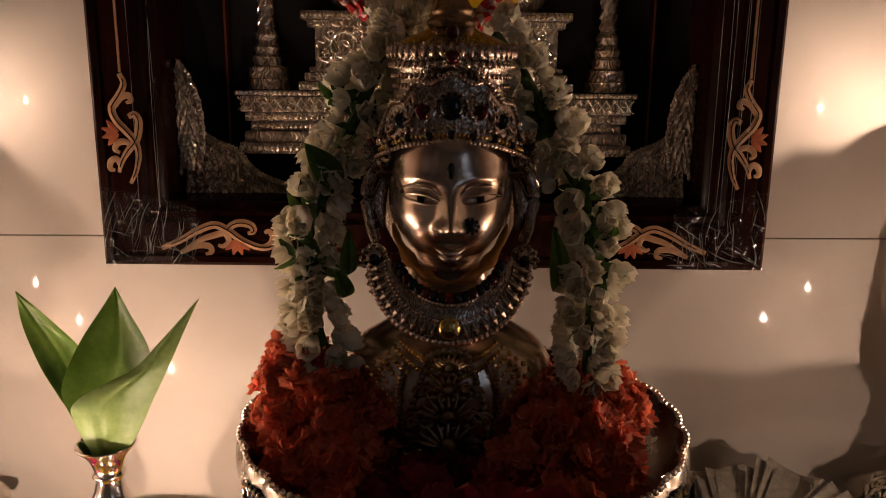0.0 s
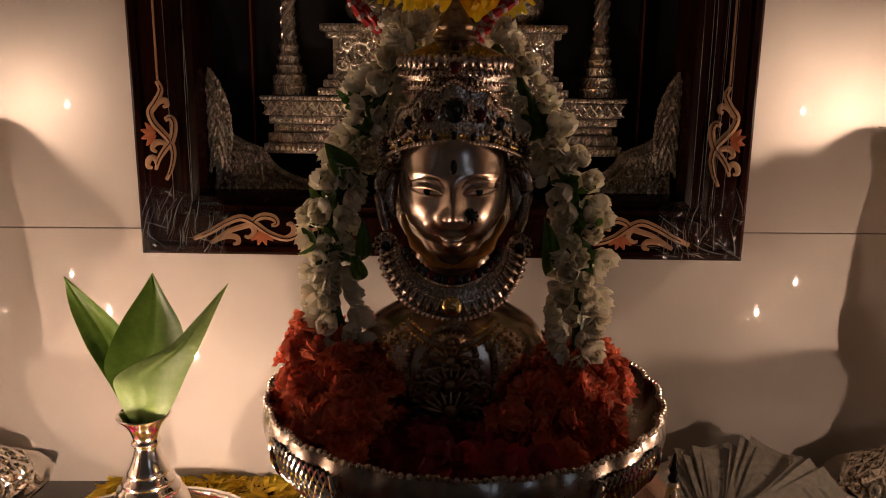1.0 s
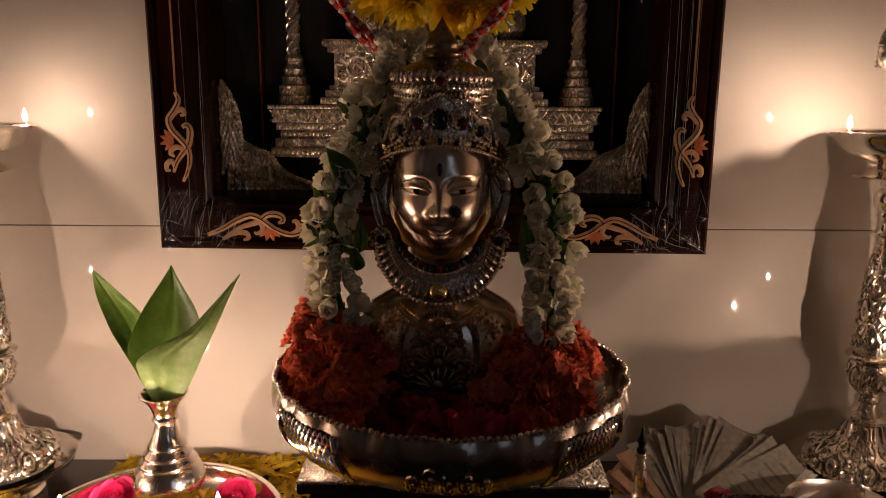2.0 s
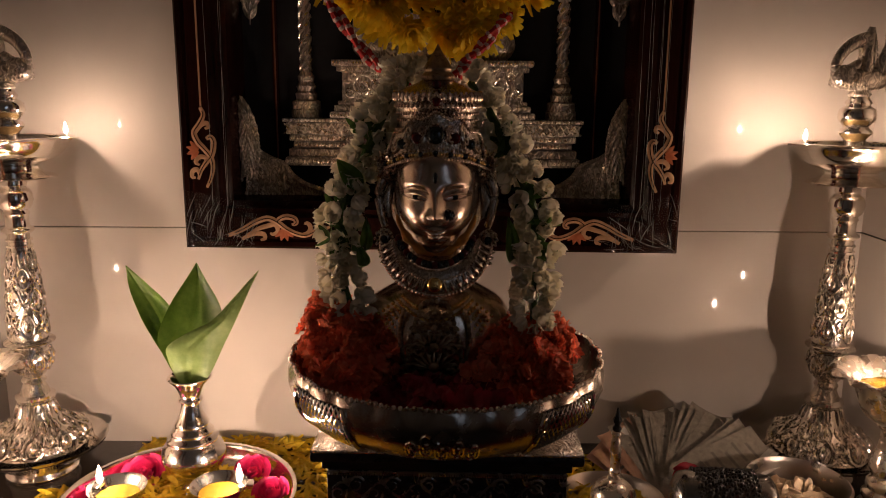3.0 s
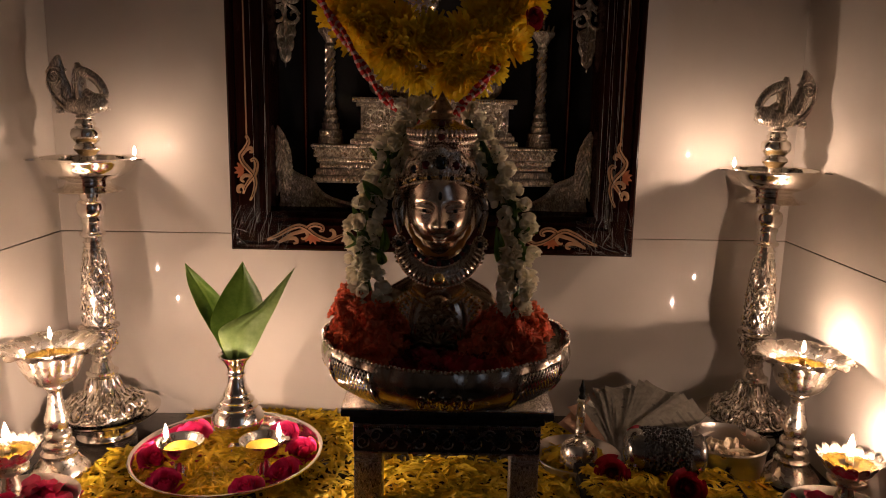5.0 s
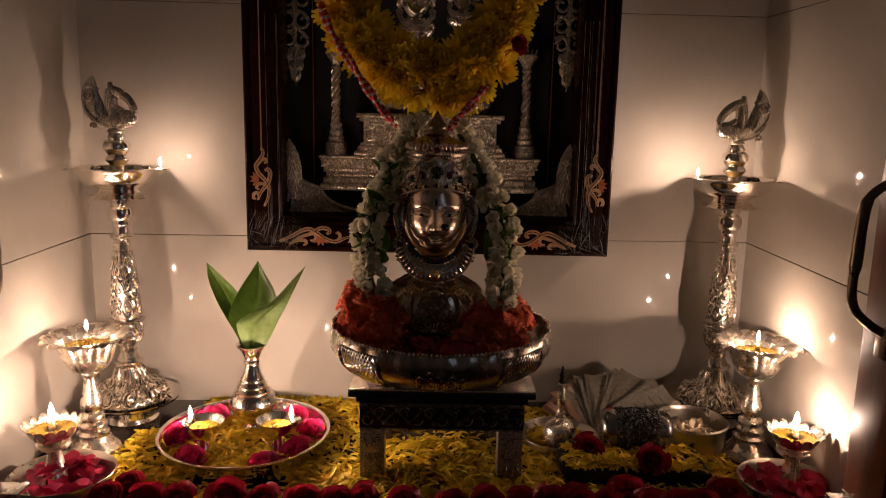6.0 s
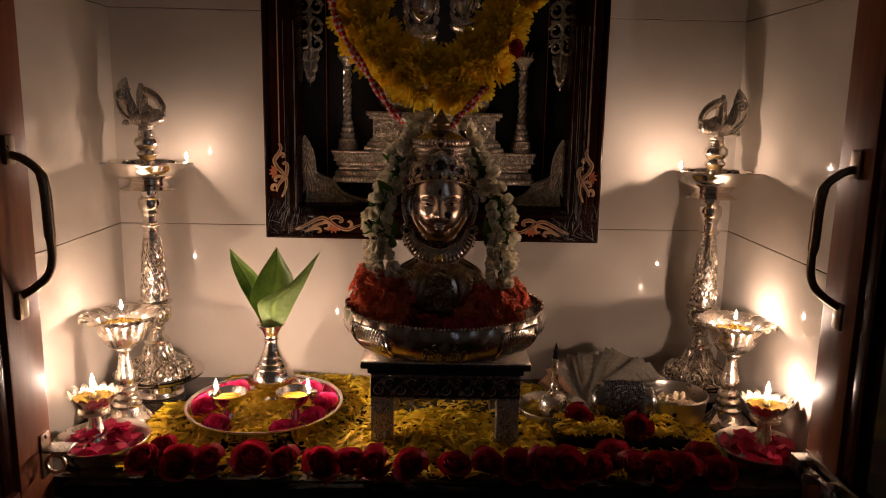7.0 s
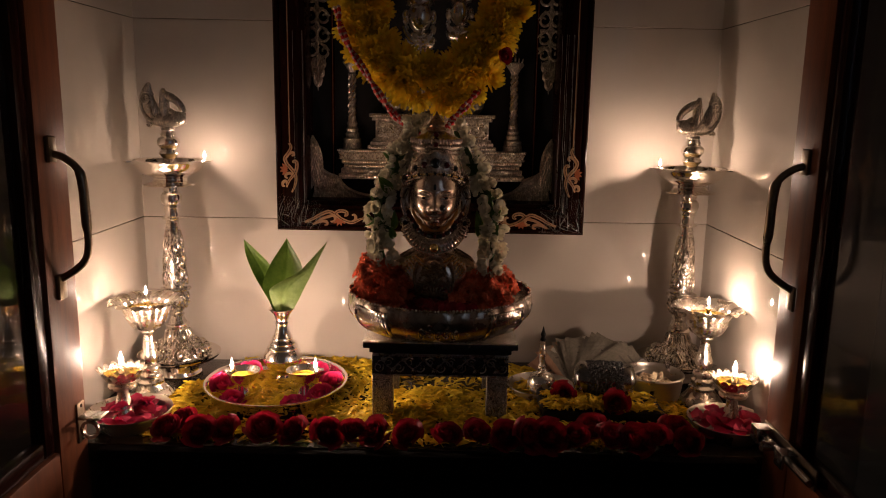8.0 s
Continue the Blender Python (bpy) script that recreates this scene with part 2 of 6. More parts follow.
def tiled_wall(name, length, m, label):
    """A wall of large polished tiles in courses, its face on local y = 0, running along x."""
    wall = new(name, finish(name, box((0, 0.004, 0.0), (length, 0.10, TOP)), GROUT))
    wall.matrix_basis = m
    tagged(wall, label, "wall", kind="structure")
    zs = (0.0, *JOINTS, TOP)
    for lo, hi in zip(zs, zs[1:]):
        part("tile", box((-0.0005, -0.002, lo + 0.0005), (length + 0.0005, 0.006, hi - 0.0005), 0.0005, segments=1), TILE, wall)
    return wall


ASKEW = 1.7   # the back wall is a little out of square
tiled_wall("wall_back", 2 * SIDE + 0.02, pose(0, WALL + 0.002, 0, 0, 0, ASKEW) @ pose(-SIDE - 0.01, 0, 0), "polished cream tile wall behind the shrine shelf")
tiled_wall("wall_left", WALL - FRONT + 0.001, pose(-SIDE - 0.002, FRONT, 0, 0, 0, 90), "polished cream tile side wall of the niche")
tiled_wall("wall_right", WALL - FRONT + 0.021, pose(SIDE + 0.002, WALL + 0.021, 0, 0, 0, -90), "polished cream tile side wall of the niche")
solid("ceiling_niche", box((-SIDE - 0.1, FRONT, TOP), (SIDE + 0.1, WALL + 0.1, TOP + 0.08)), PAINT, "plain painted top of the shrine niche", "ceiling", kind="structure")

# shelf: a dark slab over a closed cupboard front
shelf = thing("shelf", "dark wooden shrine shelf above a closed drawer front", "shelf", kind="structure")
part("shelf_top", box((-SIDE + 0.003, FRONT + 0.022, SHELF - 0.03), (SIDE - 0.003, WALL + 0.012, SHELF), 0.002), SHELF_MAT, shelf)
part("front_edge", box((-0.470, FRONT + 0.002, SHELF - 0.034), (0.500, FRONT + 0.021, SHELF - 0.001), 0.004), WOOD_MATT, shelf)
part("drawer_front", box((-0.468, FRONT - 0.004, 0.58), (0.498, FRONT + 0.02, SHELF - 0.040), 0.004), WOOD_MATT, shelf)
part("cupboard_front", box((-0.468, FRONT - 0.004, 0.02), (0.498, FRONT + 0.02, 0.574), 0.004), WOOD_MATT, shelf)

# the dark room round the camera
ROOM_X, ROOM_Y, ROOM_Z = 1.0, -2.2, 2.5
solid("floor", box((-ROOM_X - 0.1, ROOM_Y - 0.1, -0.1), (ROOM_X + 0.1, WALL + 0.2, 0.0)), FLOOR_MAT, "polished stone floor of the room", "floor", kind="structure")
solid("ceiling", box((-ROOM_X - 0.1, ROOM_Y - 0.1, ROOM_Z), (ROOM_X + 0.1, WALL + 0.2, ROOM_Z + 0.1)), PAINT, "plain painted ceiling of the room", "ceiling", kind="structure")
for nm, lo, hi in (
    ("wall_room_left", (-ROOM_X - 0.1, ROOM_Y, 0), (-ROOM_X, FRONT, ROOM_Z)),
    ("wall_room_right", (ROOM_X, ROOM_Y, 0), (ROOM_X + 0.1, FRONT, ROOM_Z)),
    ("wall_front_left", (-ROOM_X, FRONT, 0), (-SIDE - 0.103, FRONT + 0.1, ROOM_Z)),
    ("wall_front_right", (SIDE + 0.103, FRONT, 0), (ROOM_X, FRONT + 0.1, ROOM_Z)),
    ("wall_front_top", (-SIDE - 0.1, FRONT, TOP + 0.083), (SIDE + 0.1, FRONT + 0.1, ROOM_Z)),
    ("wall_room_back", (-ROOM_X, ROOM_Y - 0.1, 0), (ROOM_X, ROOM_Y, ROOM_Z)),
):
    solid(nm, box(lo, hi), PAINT, "plain painted wall of the room", "wall", kind="structure")


# unseen glowing pane added behind the camera for bluish glints and weak fill
glow_pane = thing("added_pane", "added bluish glowing pane in a frame, unseen behind the camera", "window", kind="structure")
ADDED_GLOW = glow("added_pane_glow", (0.60, 0.74, 1.0), PANE_GLOW)
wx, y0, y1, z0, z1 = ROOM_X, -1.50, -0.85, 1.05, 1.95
part("pane", box((wx - 0.010, y0, z0), (wx - 0.003, y1, z1)), ADDED_GLOW, glow_pane)
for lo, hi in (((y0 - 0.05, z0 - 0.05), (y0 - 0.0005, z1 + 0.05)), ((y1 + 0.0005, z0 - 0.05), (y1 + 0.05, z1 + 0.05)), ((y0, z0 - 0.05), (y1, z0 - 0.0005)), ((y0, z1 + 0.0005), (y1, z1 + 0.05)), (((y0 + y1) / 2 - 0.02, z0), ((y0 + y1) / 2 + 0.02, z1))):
    part("window_frame", box((wx - 0.04, lo[0], lo[1]), (wx - 0.011, hi[0], hi[1]), 0.003), WOOD_BROWN, glow_pane)


# ---------------------------------------------------------------- doors of the shrine, standing open
def shrine_door(name, face, sign, rear, label, bolt):
    """A glazed leaf standing square to the niche. face: x of the inner face; sign: -1 on the left side; rear: y of its inner edge."""
    leaf = thing(name, label, "door", kind="structure")
    w, th, lo, hi = 0.44, 0.034, 0.60, 1.94
    stile, rail = 0.075, 0.09
    x0, x1 = sorted((face, face + sign * th))
    y0, y1 = rear - w, rear
    part("stile", box((x0, y1 - stile, lo), (x1, y1, hi), 0.004), WOOD_BROWN, leaf)
    part("stile", box((x0, y0, lo), (x1, y0 + stile, hi), 0.004), WOOD_BROWN, leaf)
    # bottom rail sits at shelf height, over a solid panel
    for a, b in ((0.745, 0.835), (lo, lo + rail), (hi - rail, hi)):
        part("rail", box((x0 + 0.001, y0 + stile + 0.0005, a), (x1 - 0.001, y1 - stile - 0.0005, b), 0.003), WOOD_BROWN, leaf)
    g0, g1, b0, b1 = y0 + stile, y1 - stile, 0.835, hi - rail
    bx0, bx1 = x0 + 0.005, x1 - 0.005
    for p, q in (((bx0, g1 - 0.026, b0), (bx1, g1 - 0.0005, b1)), ((bx0, g0 + 0.0005, b0), (bx1, g0 + 0.026, b1)), ((bx0 + 0.001, g0 + 0.0265, b0 + 0.0005), (bx1 - 0.001, g1 - 0.0265, b0 + 0.026)), ((bx0 + 0.001, g0 + 0.0265, b1 - 0.026), (bx1 - 0.001, g1 - 0.0265, b1 - 0.0005))):
        part("glazing_bead", box(p, q, 0.006), WOOD_DARK, leaf)
    mid = (x0 + x1) / 2
    pane = part("pane", box((mid - 0.002, g0 + 0.020, b0 + 0.02), (mid + 0.002, g1 - 0.020, b1 - 0.02)), GLASS, leaf, "clear glass pane")
    pane.visible_shadow = False
    part("panel", box((mid - 0.006, g0 - 0.004, lo + rail - 0.004), (mid + 0.006, g1 + 0.004, 0.749), 0.002), WOOD_BROWN, leaf)
    # pull handle: two mounts and a bowed grip
    s = -sign
    hy, z0, z1 = rear - 0.045, 1.066, 1.234
    path = smoothed([(face, hy, z1), (face + s * 0.018, hy, z1 - 0.005), (face + s * 0.036, hy, z1 - 0.020), (face + s * 0.041, hy, z1 - 0.042), (face + s * 0.042, hy, (z0 + z1) / 2), (face + s * 0.043, hy, z0 + 0.050), (face + s * 0.037, hy, z0 + 0.028), (face + s * 0.020, hy, z0 + 0.012), (face, hy, z0)], 4)
    rad = [0.0064 if 8 < i < 18 else 0.0050 for i in range(len(path))]
    handle = part("handle", tube(path, rad, 10, side=(0, 1, 0)), IRON, leaf, "dark bronze pull handle")
    for z in (z0 - 0.008, z1 + 0.006):
        part("handle_plate", box((min(face - 0.001, face + s * 0.006), hy - 0.010, z - 0.018), (max(face - 0.001, face + s * 0.006), hy + 0.010, z + 0.016), 0.003), IRON, handle)
    if bolt:
        # sliding bolt lying along the face, held by two straps
        rod = tube([(face + s * 0.012, rear - 0.165, 0.852), (face + s * 0.012, rear + 0.004, 0.852)], 0.0052, 12)
        bolt_rod = part("bolt", rod, CHROME, leaf, "chrome sliding bolt")
        part("bolt_plate", box((min(face, face + s * 0.003), rear - 0.160, 0.838), (max(face, face + s * 0.003), rear - 0.004, 0.866), 0.001), IRON, bolt_rod)
        for y in (rear - 0.018, rear - 0.098):
            part("strap", box((min(face + s * 0.002, face + s * 0.024), y - 0.013, 0.8605), (max(face + s * 0.002, face + s * 0.024), y + 0.010, 0.8635), 0.001), CHROME, bolt_rod)
            part("strap", box((min(face + s * 0.020, face + s * 0.024), y - 0.013, 0.842), (max(face + s * 0.020, face + s * 0.024), y + 0.010, 0.8606), 0.001), CHROME, bolt_rod)
        part("knob", tube([(face + s * 0.010, rear - 0.060, 0.852), (face + s * 0.030, rear - 0.060, 0.852)], [0.006, 0.0075], 12), CHROME, bolt_rod)
    else:
        # keeper bracket with a round hole for the bolt
        keeper = part("keeper", box((min(face, face + s * 0.003), rear - 0.030, 0.826), (max(face, face + s * 0.003), rear - 0.010, 0.884), 0.0012), IRON, leaf, "dark metal bolt keeper")
        part("keeper_tongue", box((min(face + s * 0.003, face + s * 0.036), rear - 0.034, 0.8625), (max(face + s * 0.003, face + s * 0.036), rear - 0.006, 0.866), 0.001), CHROME, keeper)
        ring = [(0.0095, -0.002), (0.0135, -0.002), (0.0135, 0.002), (0.0095, 0.002), (0.0095, -0.002)]
        part("keeper_eye", lathe(ring, 24, caps=False), CHROME, keeper, at=pose(face + s * 0.020, rear - 0.032, 0.849, 90, 0, 0))
        for z in (0.831, 0.879):
            part("screw", ball(0.0028, (0.5, 1, 1), (face + s * 0.0035, rear - 0.020, z), 8, 6), CHROME, keeper)
    return leaf


GLASS, gnt, gb = nodes("door_glass")
gb.inputs["Base Color"].default_value = (0.9, 0.92, 0.9, 1)
gb.inputs["Transmission Weight"].default_value, gb.inputs["Roughness"].default_value, gb.inputs["IOR"].default_value = 1.0, 0.03, 1.45
shrine_door("door_1", -0.475, -1, 0.380, "open brown wooden shrine door with a glass pane", False)
shrine_door("door_2", 0.505, 1, 0.393, "open brown wooden shrine door with a glass pane", True)


FIRE_LOW = glow("low_oil_flame", FIRELIGHT, FLAME * 1.4)
FIRE_HIGH = glow("high_oil_flame", FIRELIGHT, FLAME * 2.7)
FIRE_LOTUS = glow("lotus_oil_flame", FIRELIGHT, FLAME * 0.85)
FIRE_CLEAR = glow("clear_oil_flame", FIRELIGHT, FLAME * 1.6)
FIRE_MID = glow("pedestal_oil_flame", FIRELIGHT, FLAME * 2.1)
FIRE_RIGHT = glow("tall_lotus_flame", FIRELIGHT, FLAME * 1.0)
FIRE_DIYA = glow("tray_oil_flame", FIRELIGHT, FLAME * 2.2)
# the thin bright mantle round a flame's core lets most of the core's light through
MANTLE, mnt, mb = nodes("flame_mantle")
mem = add(mnt, "ShaderNodeEmission", Strength=34.0)
mem.inputs["Color"].default_value = (*FIRELIGHT, 1)
mtr = mnt.nodes.new("ShaderNodeBsdfTransparent")
mmx = mnt.nodes.new("ShaderNodeMixShader")
mmx.inputs[0].default_value = 0.12
mnt.links.new(mtr.outputs[0], mmx.inputs[1])
mnt.links.new(mem.outputs[0], mmx.inputs[2])
mnt.links.new(mmx.outputs[0], mnt.nodes["Material Output"].inputs["Surface"])


# ---------------------------------------------------------------- flames and lamps
def flame(parent, at, size, fire):
    prof = smoothed([(0.0003, 0.0), (0.0022, 0.002), (0.0032, 0.006), (0.0026, 0.011), (0.0011, 0.0165), (0.0001, 0.020)], 2)
    mantle = part("flame", lathe([(r * size * 1.15, z * size) for r, z in prof], 12), MANTLE, parent, "burning oil flame", at=pose(*at))
    part("core", lathe([(r * size * 0.5, (0.0035 + z * 0.44) * size) for r, z in prof], 10), fire, mantle, "white-hot core of the flame")
    part("wick", tube([(0, 0, -0.006), (0.0004, 0, -0.003), (0, 0, 0.001)], 0.0012, 6), WICK, parent, "charred cotton wick", at=pose(*at))


def peacock(side):
    """The finial bird: boat-shaped body, crested head whose beak curls back to the breast, upright paddle tail with a scroll. It faces +x for side 1."""
    bm = ball(0.0190, (1.75, 0.80, 0.78), (0.000, 0, 0.019), 20, 12)
    ball(0.0150, (1.1, 0.9, 0.95), (0.021, 0, 0.023), 16, 10, bm)
    # neck swelling up into the crest
    neck = smoothed([(0.000, 0, 0.020), (-0.003, 0, 0.038), (-0.003, 0, 0.056), (-0.005, 0, 0.070), (-0.006, 0, 0.082)], 4)
    n = len(neck) - 1
    tube(neck, [0.0128 - 0.0030 * (i / n) - 0.0058 * (i / n) ** 4 for i in range(n + 1)], 14, bm, flat=0.75, side=(1, 0, 0))
    # forehead and beak arching down to the breast, leaving an eye-shaped gap
    beak = smoothed([(-0.004, 0, 0.068), (0.006, 0, 0.066), (0.016, 0, 0.061), (0.025, 0, 0.053), (0.031, 0, 0.043), (0.033, 0, 0.034), (0.030, 0, 0.026)], 4)
    n = len(beak) - 1
    tube(beak, [0.0092 - 0.0040 * (i / n) for i in range(n + 1)], 12, bm)
    tube(smoothed([(0.000, 0, 0.040), (0.008, 0, 0.036), (0.016, 0, 0.031), (0.026, 0, 0.028)], 3), 0.0065, 10, bm)
    # paddle tail, pointed at the top
    tail = smoothed([(-0.014, 0, 0.016), (-0.027, 0, 0.028), (-0.036, 0, 0.046), (-0.039, 0, 0.062), (-0.037, 0, 0.078), (-0.033, 0, 0.093)], 5)
    m = len(tail) - 1
    tube(tail, [0.0012 + 0.0158 * math.sin(math.pi * (0.22 + 0.78 * i / m)) ** 0.75 for i in range(m + 1)], 16, bm, flat=0.42, side=(0, 1, 0))
    for sy in (-1, 1):
        sp = [(-0.0385 + 0.0128 * (1 - k / 25) * math.cos(0.55 * k + 0.6), sy * 0.0078, 0.062 + 0.0140 * (1 - k / 25) * math.sin(0.55 * k + 0.6)) for k in range(23)]
        tube(sp, [0.0024 - 0.00004 * k for k in range(23)], 6, bm)
        tube(smoothed([(-0.014, sy * 0.0085, 0.018), (-0.027, sy * 0.0085, 0.030), (-0.030, sy * 0.0080, 0.044)], 4), 0.0018, 6, bm)
        tube(smoothed([(-0.020, sy * 0.0080, 0.013), (-0.038, sy * 0.0075, 0.028), (-0.050, sy * 0.0060, 0.048), (-0.049, sy * 0.0045, 0.066)], 4), 0.0017, 6, bm)
        tube([(-0.036 + 0.006 * math.cos(0.6 * k) * (1 - k / 14), sy * 0.006, 0.010 + 0.006 * math.sin(0.6 * k) * (1 - k / 14)) for k in range(12)], 0.0020, 6, bm)
        # feather scales on breast and flank, crest ridges on the neck
        for row in range(4):
            for k in range(12):
                ball(0.0018, (1, 0.8, 1), (0.033 - 0.0046 * k, sy * (0.0150 - 0.0008 * row) * math.cos((k - 4.5) * 0.15), 0.009 + 0.0050 * row + 0.00018 * (k - 5) ** 2), 6, 4, bm)
        for k in range(4):
            tube([(-0.012 + 0.004 * k, sy * 0.0095, 0.036), (-0.011 + 0.0035 * k, sy * 0.0100, 0.054), (-0.009 + 0.002 * k, sy * 0.0075, 0.072)], 0.0011, 5, bm)
        ball(0.0024, (1, 0.7, 1), (0.010, sy * 0.0075, 0.066), 8, 6, bm)
    lathe([(0.0115, -0.002), (0.0140, 0.001), (0.0100, 0.006), (0.0145, 0.012)], 20, bm=bm)
    if side < 0:
        bmesh.ops.transform(bm, matrix=Matrix.Rotation(math.pi, 4, "Z"), verts=bm.verts)
    return bm


def oval_tier(prof, z0, z1, count, phase, bold=1.0):
    """A band of ringed bosses with curling leaves between them, laid over a turned profile."""
    rs, zs = [r for r, _ in prof], [z for _, z in prof]
    on = lambda a, z, lift: ((float(np.interp(z, zs, rs)) + lift) * math.cos(a), (float(np.interp(z, zs, rs)) + lift) * math.sin(a), z)
    bm = lathe([(float(np.interp(z0 + (z1 - z0) * i / 8, zs, rs)) + 0.0005, z0 + (z1 - z0) * i / 8) for i in range(9)], 36, caps=False)
    zc, hz, ha = (z0 + z1) / 2, (z1 - z0) / 2, math.pi / count
    for k in range(count):
        a = phase + 2 * math.pi * k / count
        tube([on(a + ha * 0.60 * math.cos(0.35 * i) * (1 - 0.25 * max(0, math.sin(0.35 * i))), zc + hz * 0.80 * math.sin(0.35 * i), 0.0012 * bold) for i in range(19)], 0.0014 * bold, 6, bm)
        q = Vector(on(a, zc - 0.1 * hz, -0.0010))
        ball(0.0044 * bold, (1, 1, 1.45), q, 10, 8, bm)
        ball(0.0022 * bold, (1, 1, 1), on(a, zc + 0.92 * hz, 0.0008), 8, 6, bm)
        b = a + ha
        for sg in (-1, 1):
            tube([on(b + sg * ha * 0.30 * (1 - i / 16) * math.cos(0.55 * i), zc + sg * hz * 0.45 + hz * 0.38 * (1 - i / 16) * math.sin(0.55 * i), 0.0010 * bold) for i in range(14)], [0.0016 * bold * (1 - 0.5 * i / 14) for i in range(14)], 5, bm)
            tube([on(b, zc - hz * 0.15, 0.0006), on(b + sg * ha * 0.22, zc + hz * 0.25, 0.0022 * bold), on(b + sg * ha * 0.42, zc + hz * 0.80, 0.0004)], [0.0006, 0.0022 * bold, 0.0004], 6, bm)
    return bm


def petal_relief(count, prof, z0, z1, width, proud):
    """A ring of raised almond petals that follow a turned profile."""
    rs, zs = [r for r, _ in prof], [z for _, z in prof]
    bm = bmesh.new()
    for k in range(count):
        a = 2 * math.pi * k / count
        def f(u, v, a=a, lift=1.0):
            w = (v - 0.5) * 2
            z = z0 + (z1 - z0) * u
            swell = math.sin(math.pi * min(1, 0.06 + 0.94 * u)) ** 0.6
            r = float(np.interp(z, zs, rs)) + proud * swell * (1 - w * w) ** 0.6 - 0.0006
            b = a + w * width * swell / max(r, 0.004)
            return (r * math.cos(b), r * math.sin(b), z)
        grid(f, 8, 6, bm)
        for e in (0.10, 0.90):
            rib = [Vector(f(0.06 + 0.88 * i / 8, e)) for i in range(9)]
            tube([p + Vector((p.x, p.y, 0)).normalized() * 0.0004 for p in rib], 0.0007, 4, bm)
        # a curled boss in the hollow of each petal
        q = Vector(f(0.45, 0.5))
        ball(width * 0.34, (1, 1, 1.25), q - Vector((q.x, q.y, 0)).normalized() * width * 0.10, 8, 6, bm)
    return bm


def tall_lamp(at, side, label):
    """A standing oil lamp with a peacock finial on a raised plate; side: which way bird and spout face."""
    lamp = thing("standing_oil_lamp", label, "oil lamp", at, group="tall lamps")
    part("foot", lathe(smoothed([(0.040, 0.0), (0.041, 0.004), (0.038, 0.010), (0.037, 0.024), (0.039, 0.028)], 3), 40), SILVER, lamp)
    part("saucer", lathe(smoothed([(0.030, 0.028), (0.058, 0.029), (0.072, 0.035), (0.0755, 0.040), (0.0735, 0.0397), (0.058, 0.0335), (0.012, 0.032)], 3), 56), SILVER, lamp, "plain silver saucer with a raised rim")
    base_p = smoothed([(0.050, 0.033), (0.0545, 0.036), (0.0545, 0.042), (0.050, 0.050), (0.041, 0.058), (0.031, 0.065), (0.0245, 0.073), (0.0205, 0.083), (0.0190, 0.089), (0.0200, 0.092), (0.0165, 0.095), (0.0175, 0.098), (0.0145, 0.105), (0.0115, 0.113)], 3)
    base = part("base", lathe(base_p, 48), CARVED, lamp, "embossed bell-shaped silver base")
    part("scroll_band", oval_tier(base_p, 0.0360, 0.0620, 9, 0.2, 1.7), CARVED, base)
    part("petal_band", petal_relief(14, base_p, 0.0600, 0.0720, 0.0060, 0.0024), CARVED, base)
    ribs = bmesh.new()
    for k in range(16):
        a = 2 * math.pi * k / 16
        tube([(r * math.cos(a), r * math.sin(a), z) for r, z in ((0.0250, 0.073), (0.0226, 0.078), (0.0208, 0.084), (0.0194, 0.0885))], [0.0006, 0.0026, 0.0022, 0.0012], 6, ribs)
    part("rib_band", ribs, CARVED, base)
    part("ring_band", lathe([(0.017, 0.093), (0.0215, 0.095), (0.0215, 0.098), (0.016, 0.100)], 32), SILVER, base)
    low_p = smoothed([(0.0112, 0.112), (0.0135, 0.116), (0.0115, 0.120), (0.015, 0.126), (0.0205, 0.136), (0.0222, 0.146), (0.0205, 0.155), (0.018, 0.159), (0.0260, 0.162), (0.0268, 0.165), (0.0195, 0.168)], 3)
    low = part("bulb", lathe(low_p, 36), CARVED, lamp)
    part("scroll_band", oval_tier(low_p[6:-6], 0.124, 0.157, 6, 0.3, 0.95), CARVED, low)
    col_p = smoothed([(0.0195, 0.166), (0.0205, 0.172), (0.019, 0.20), (0.0172, 0.235), (0.0145, 0.262), (0.0118, 0.280), (0.0112, 0.293)], 4)
    col = part("column", lathe(col_p, 36), CARVED, lamp, "tapering silver column with leaf relief")
    for k, (za, zb) in enumerate(((0.169, 0.203), (0.199, 0.231), (0.227, 0.256))):
        part("scroll_band", oval_tier(col_p, za, zb, 5, 0.2 + 0.63 * k, 1.0 - 0.1 * k), CARVED, col)
    part("petal_band", petal_relief(6, col_p, 0.250, 0.276, 0.0060, 0.0020), CARVED, col)
    for z in (0.270, 0.277, 0.284):
        part("ring_band", lathe([(0.0105, z - 0.002), (0.0138, z - 0.001), (0.0138, z + 0.001), (0.0105, z + 0.002)], 32), SILVER, col)
    part("collar", lathe(smoothed([(0.0130, 0.291), (0.0165, 0.294), (0.0165, 0.297), (0.0125, 0.300), (0.0125, 0.312), (0.014, 0.314), (0.012, 0.318)], 3), 32), SILVER, lamp)
    part("knob", lathe(smoothed([(0.0118, 0.317), (0.0165, 0.322), (0.0185, 0.331), (0.0165, 0.339), (0.012, 0.343), (0.0135, 0.346), (0.0125, 0.356)], 4), 48, 14, 0.10, twist=90), SILVER, lamp, "fluted silver knob")
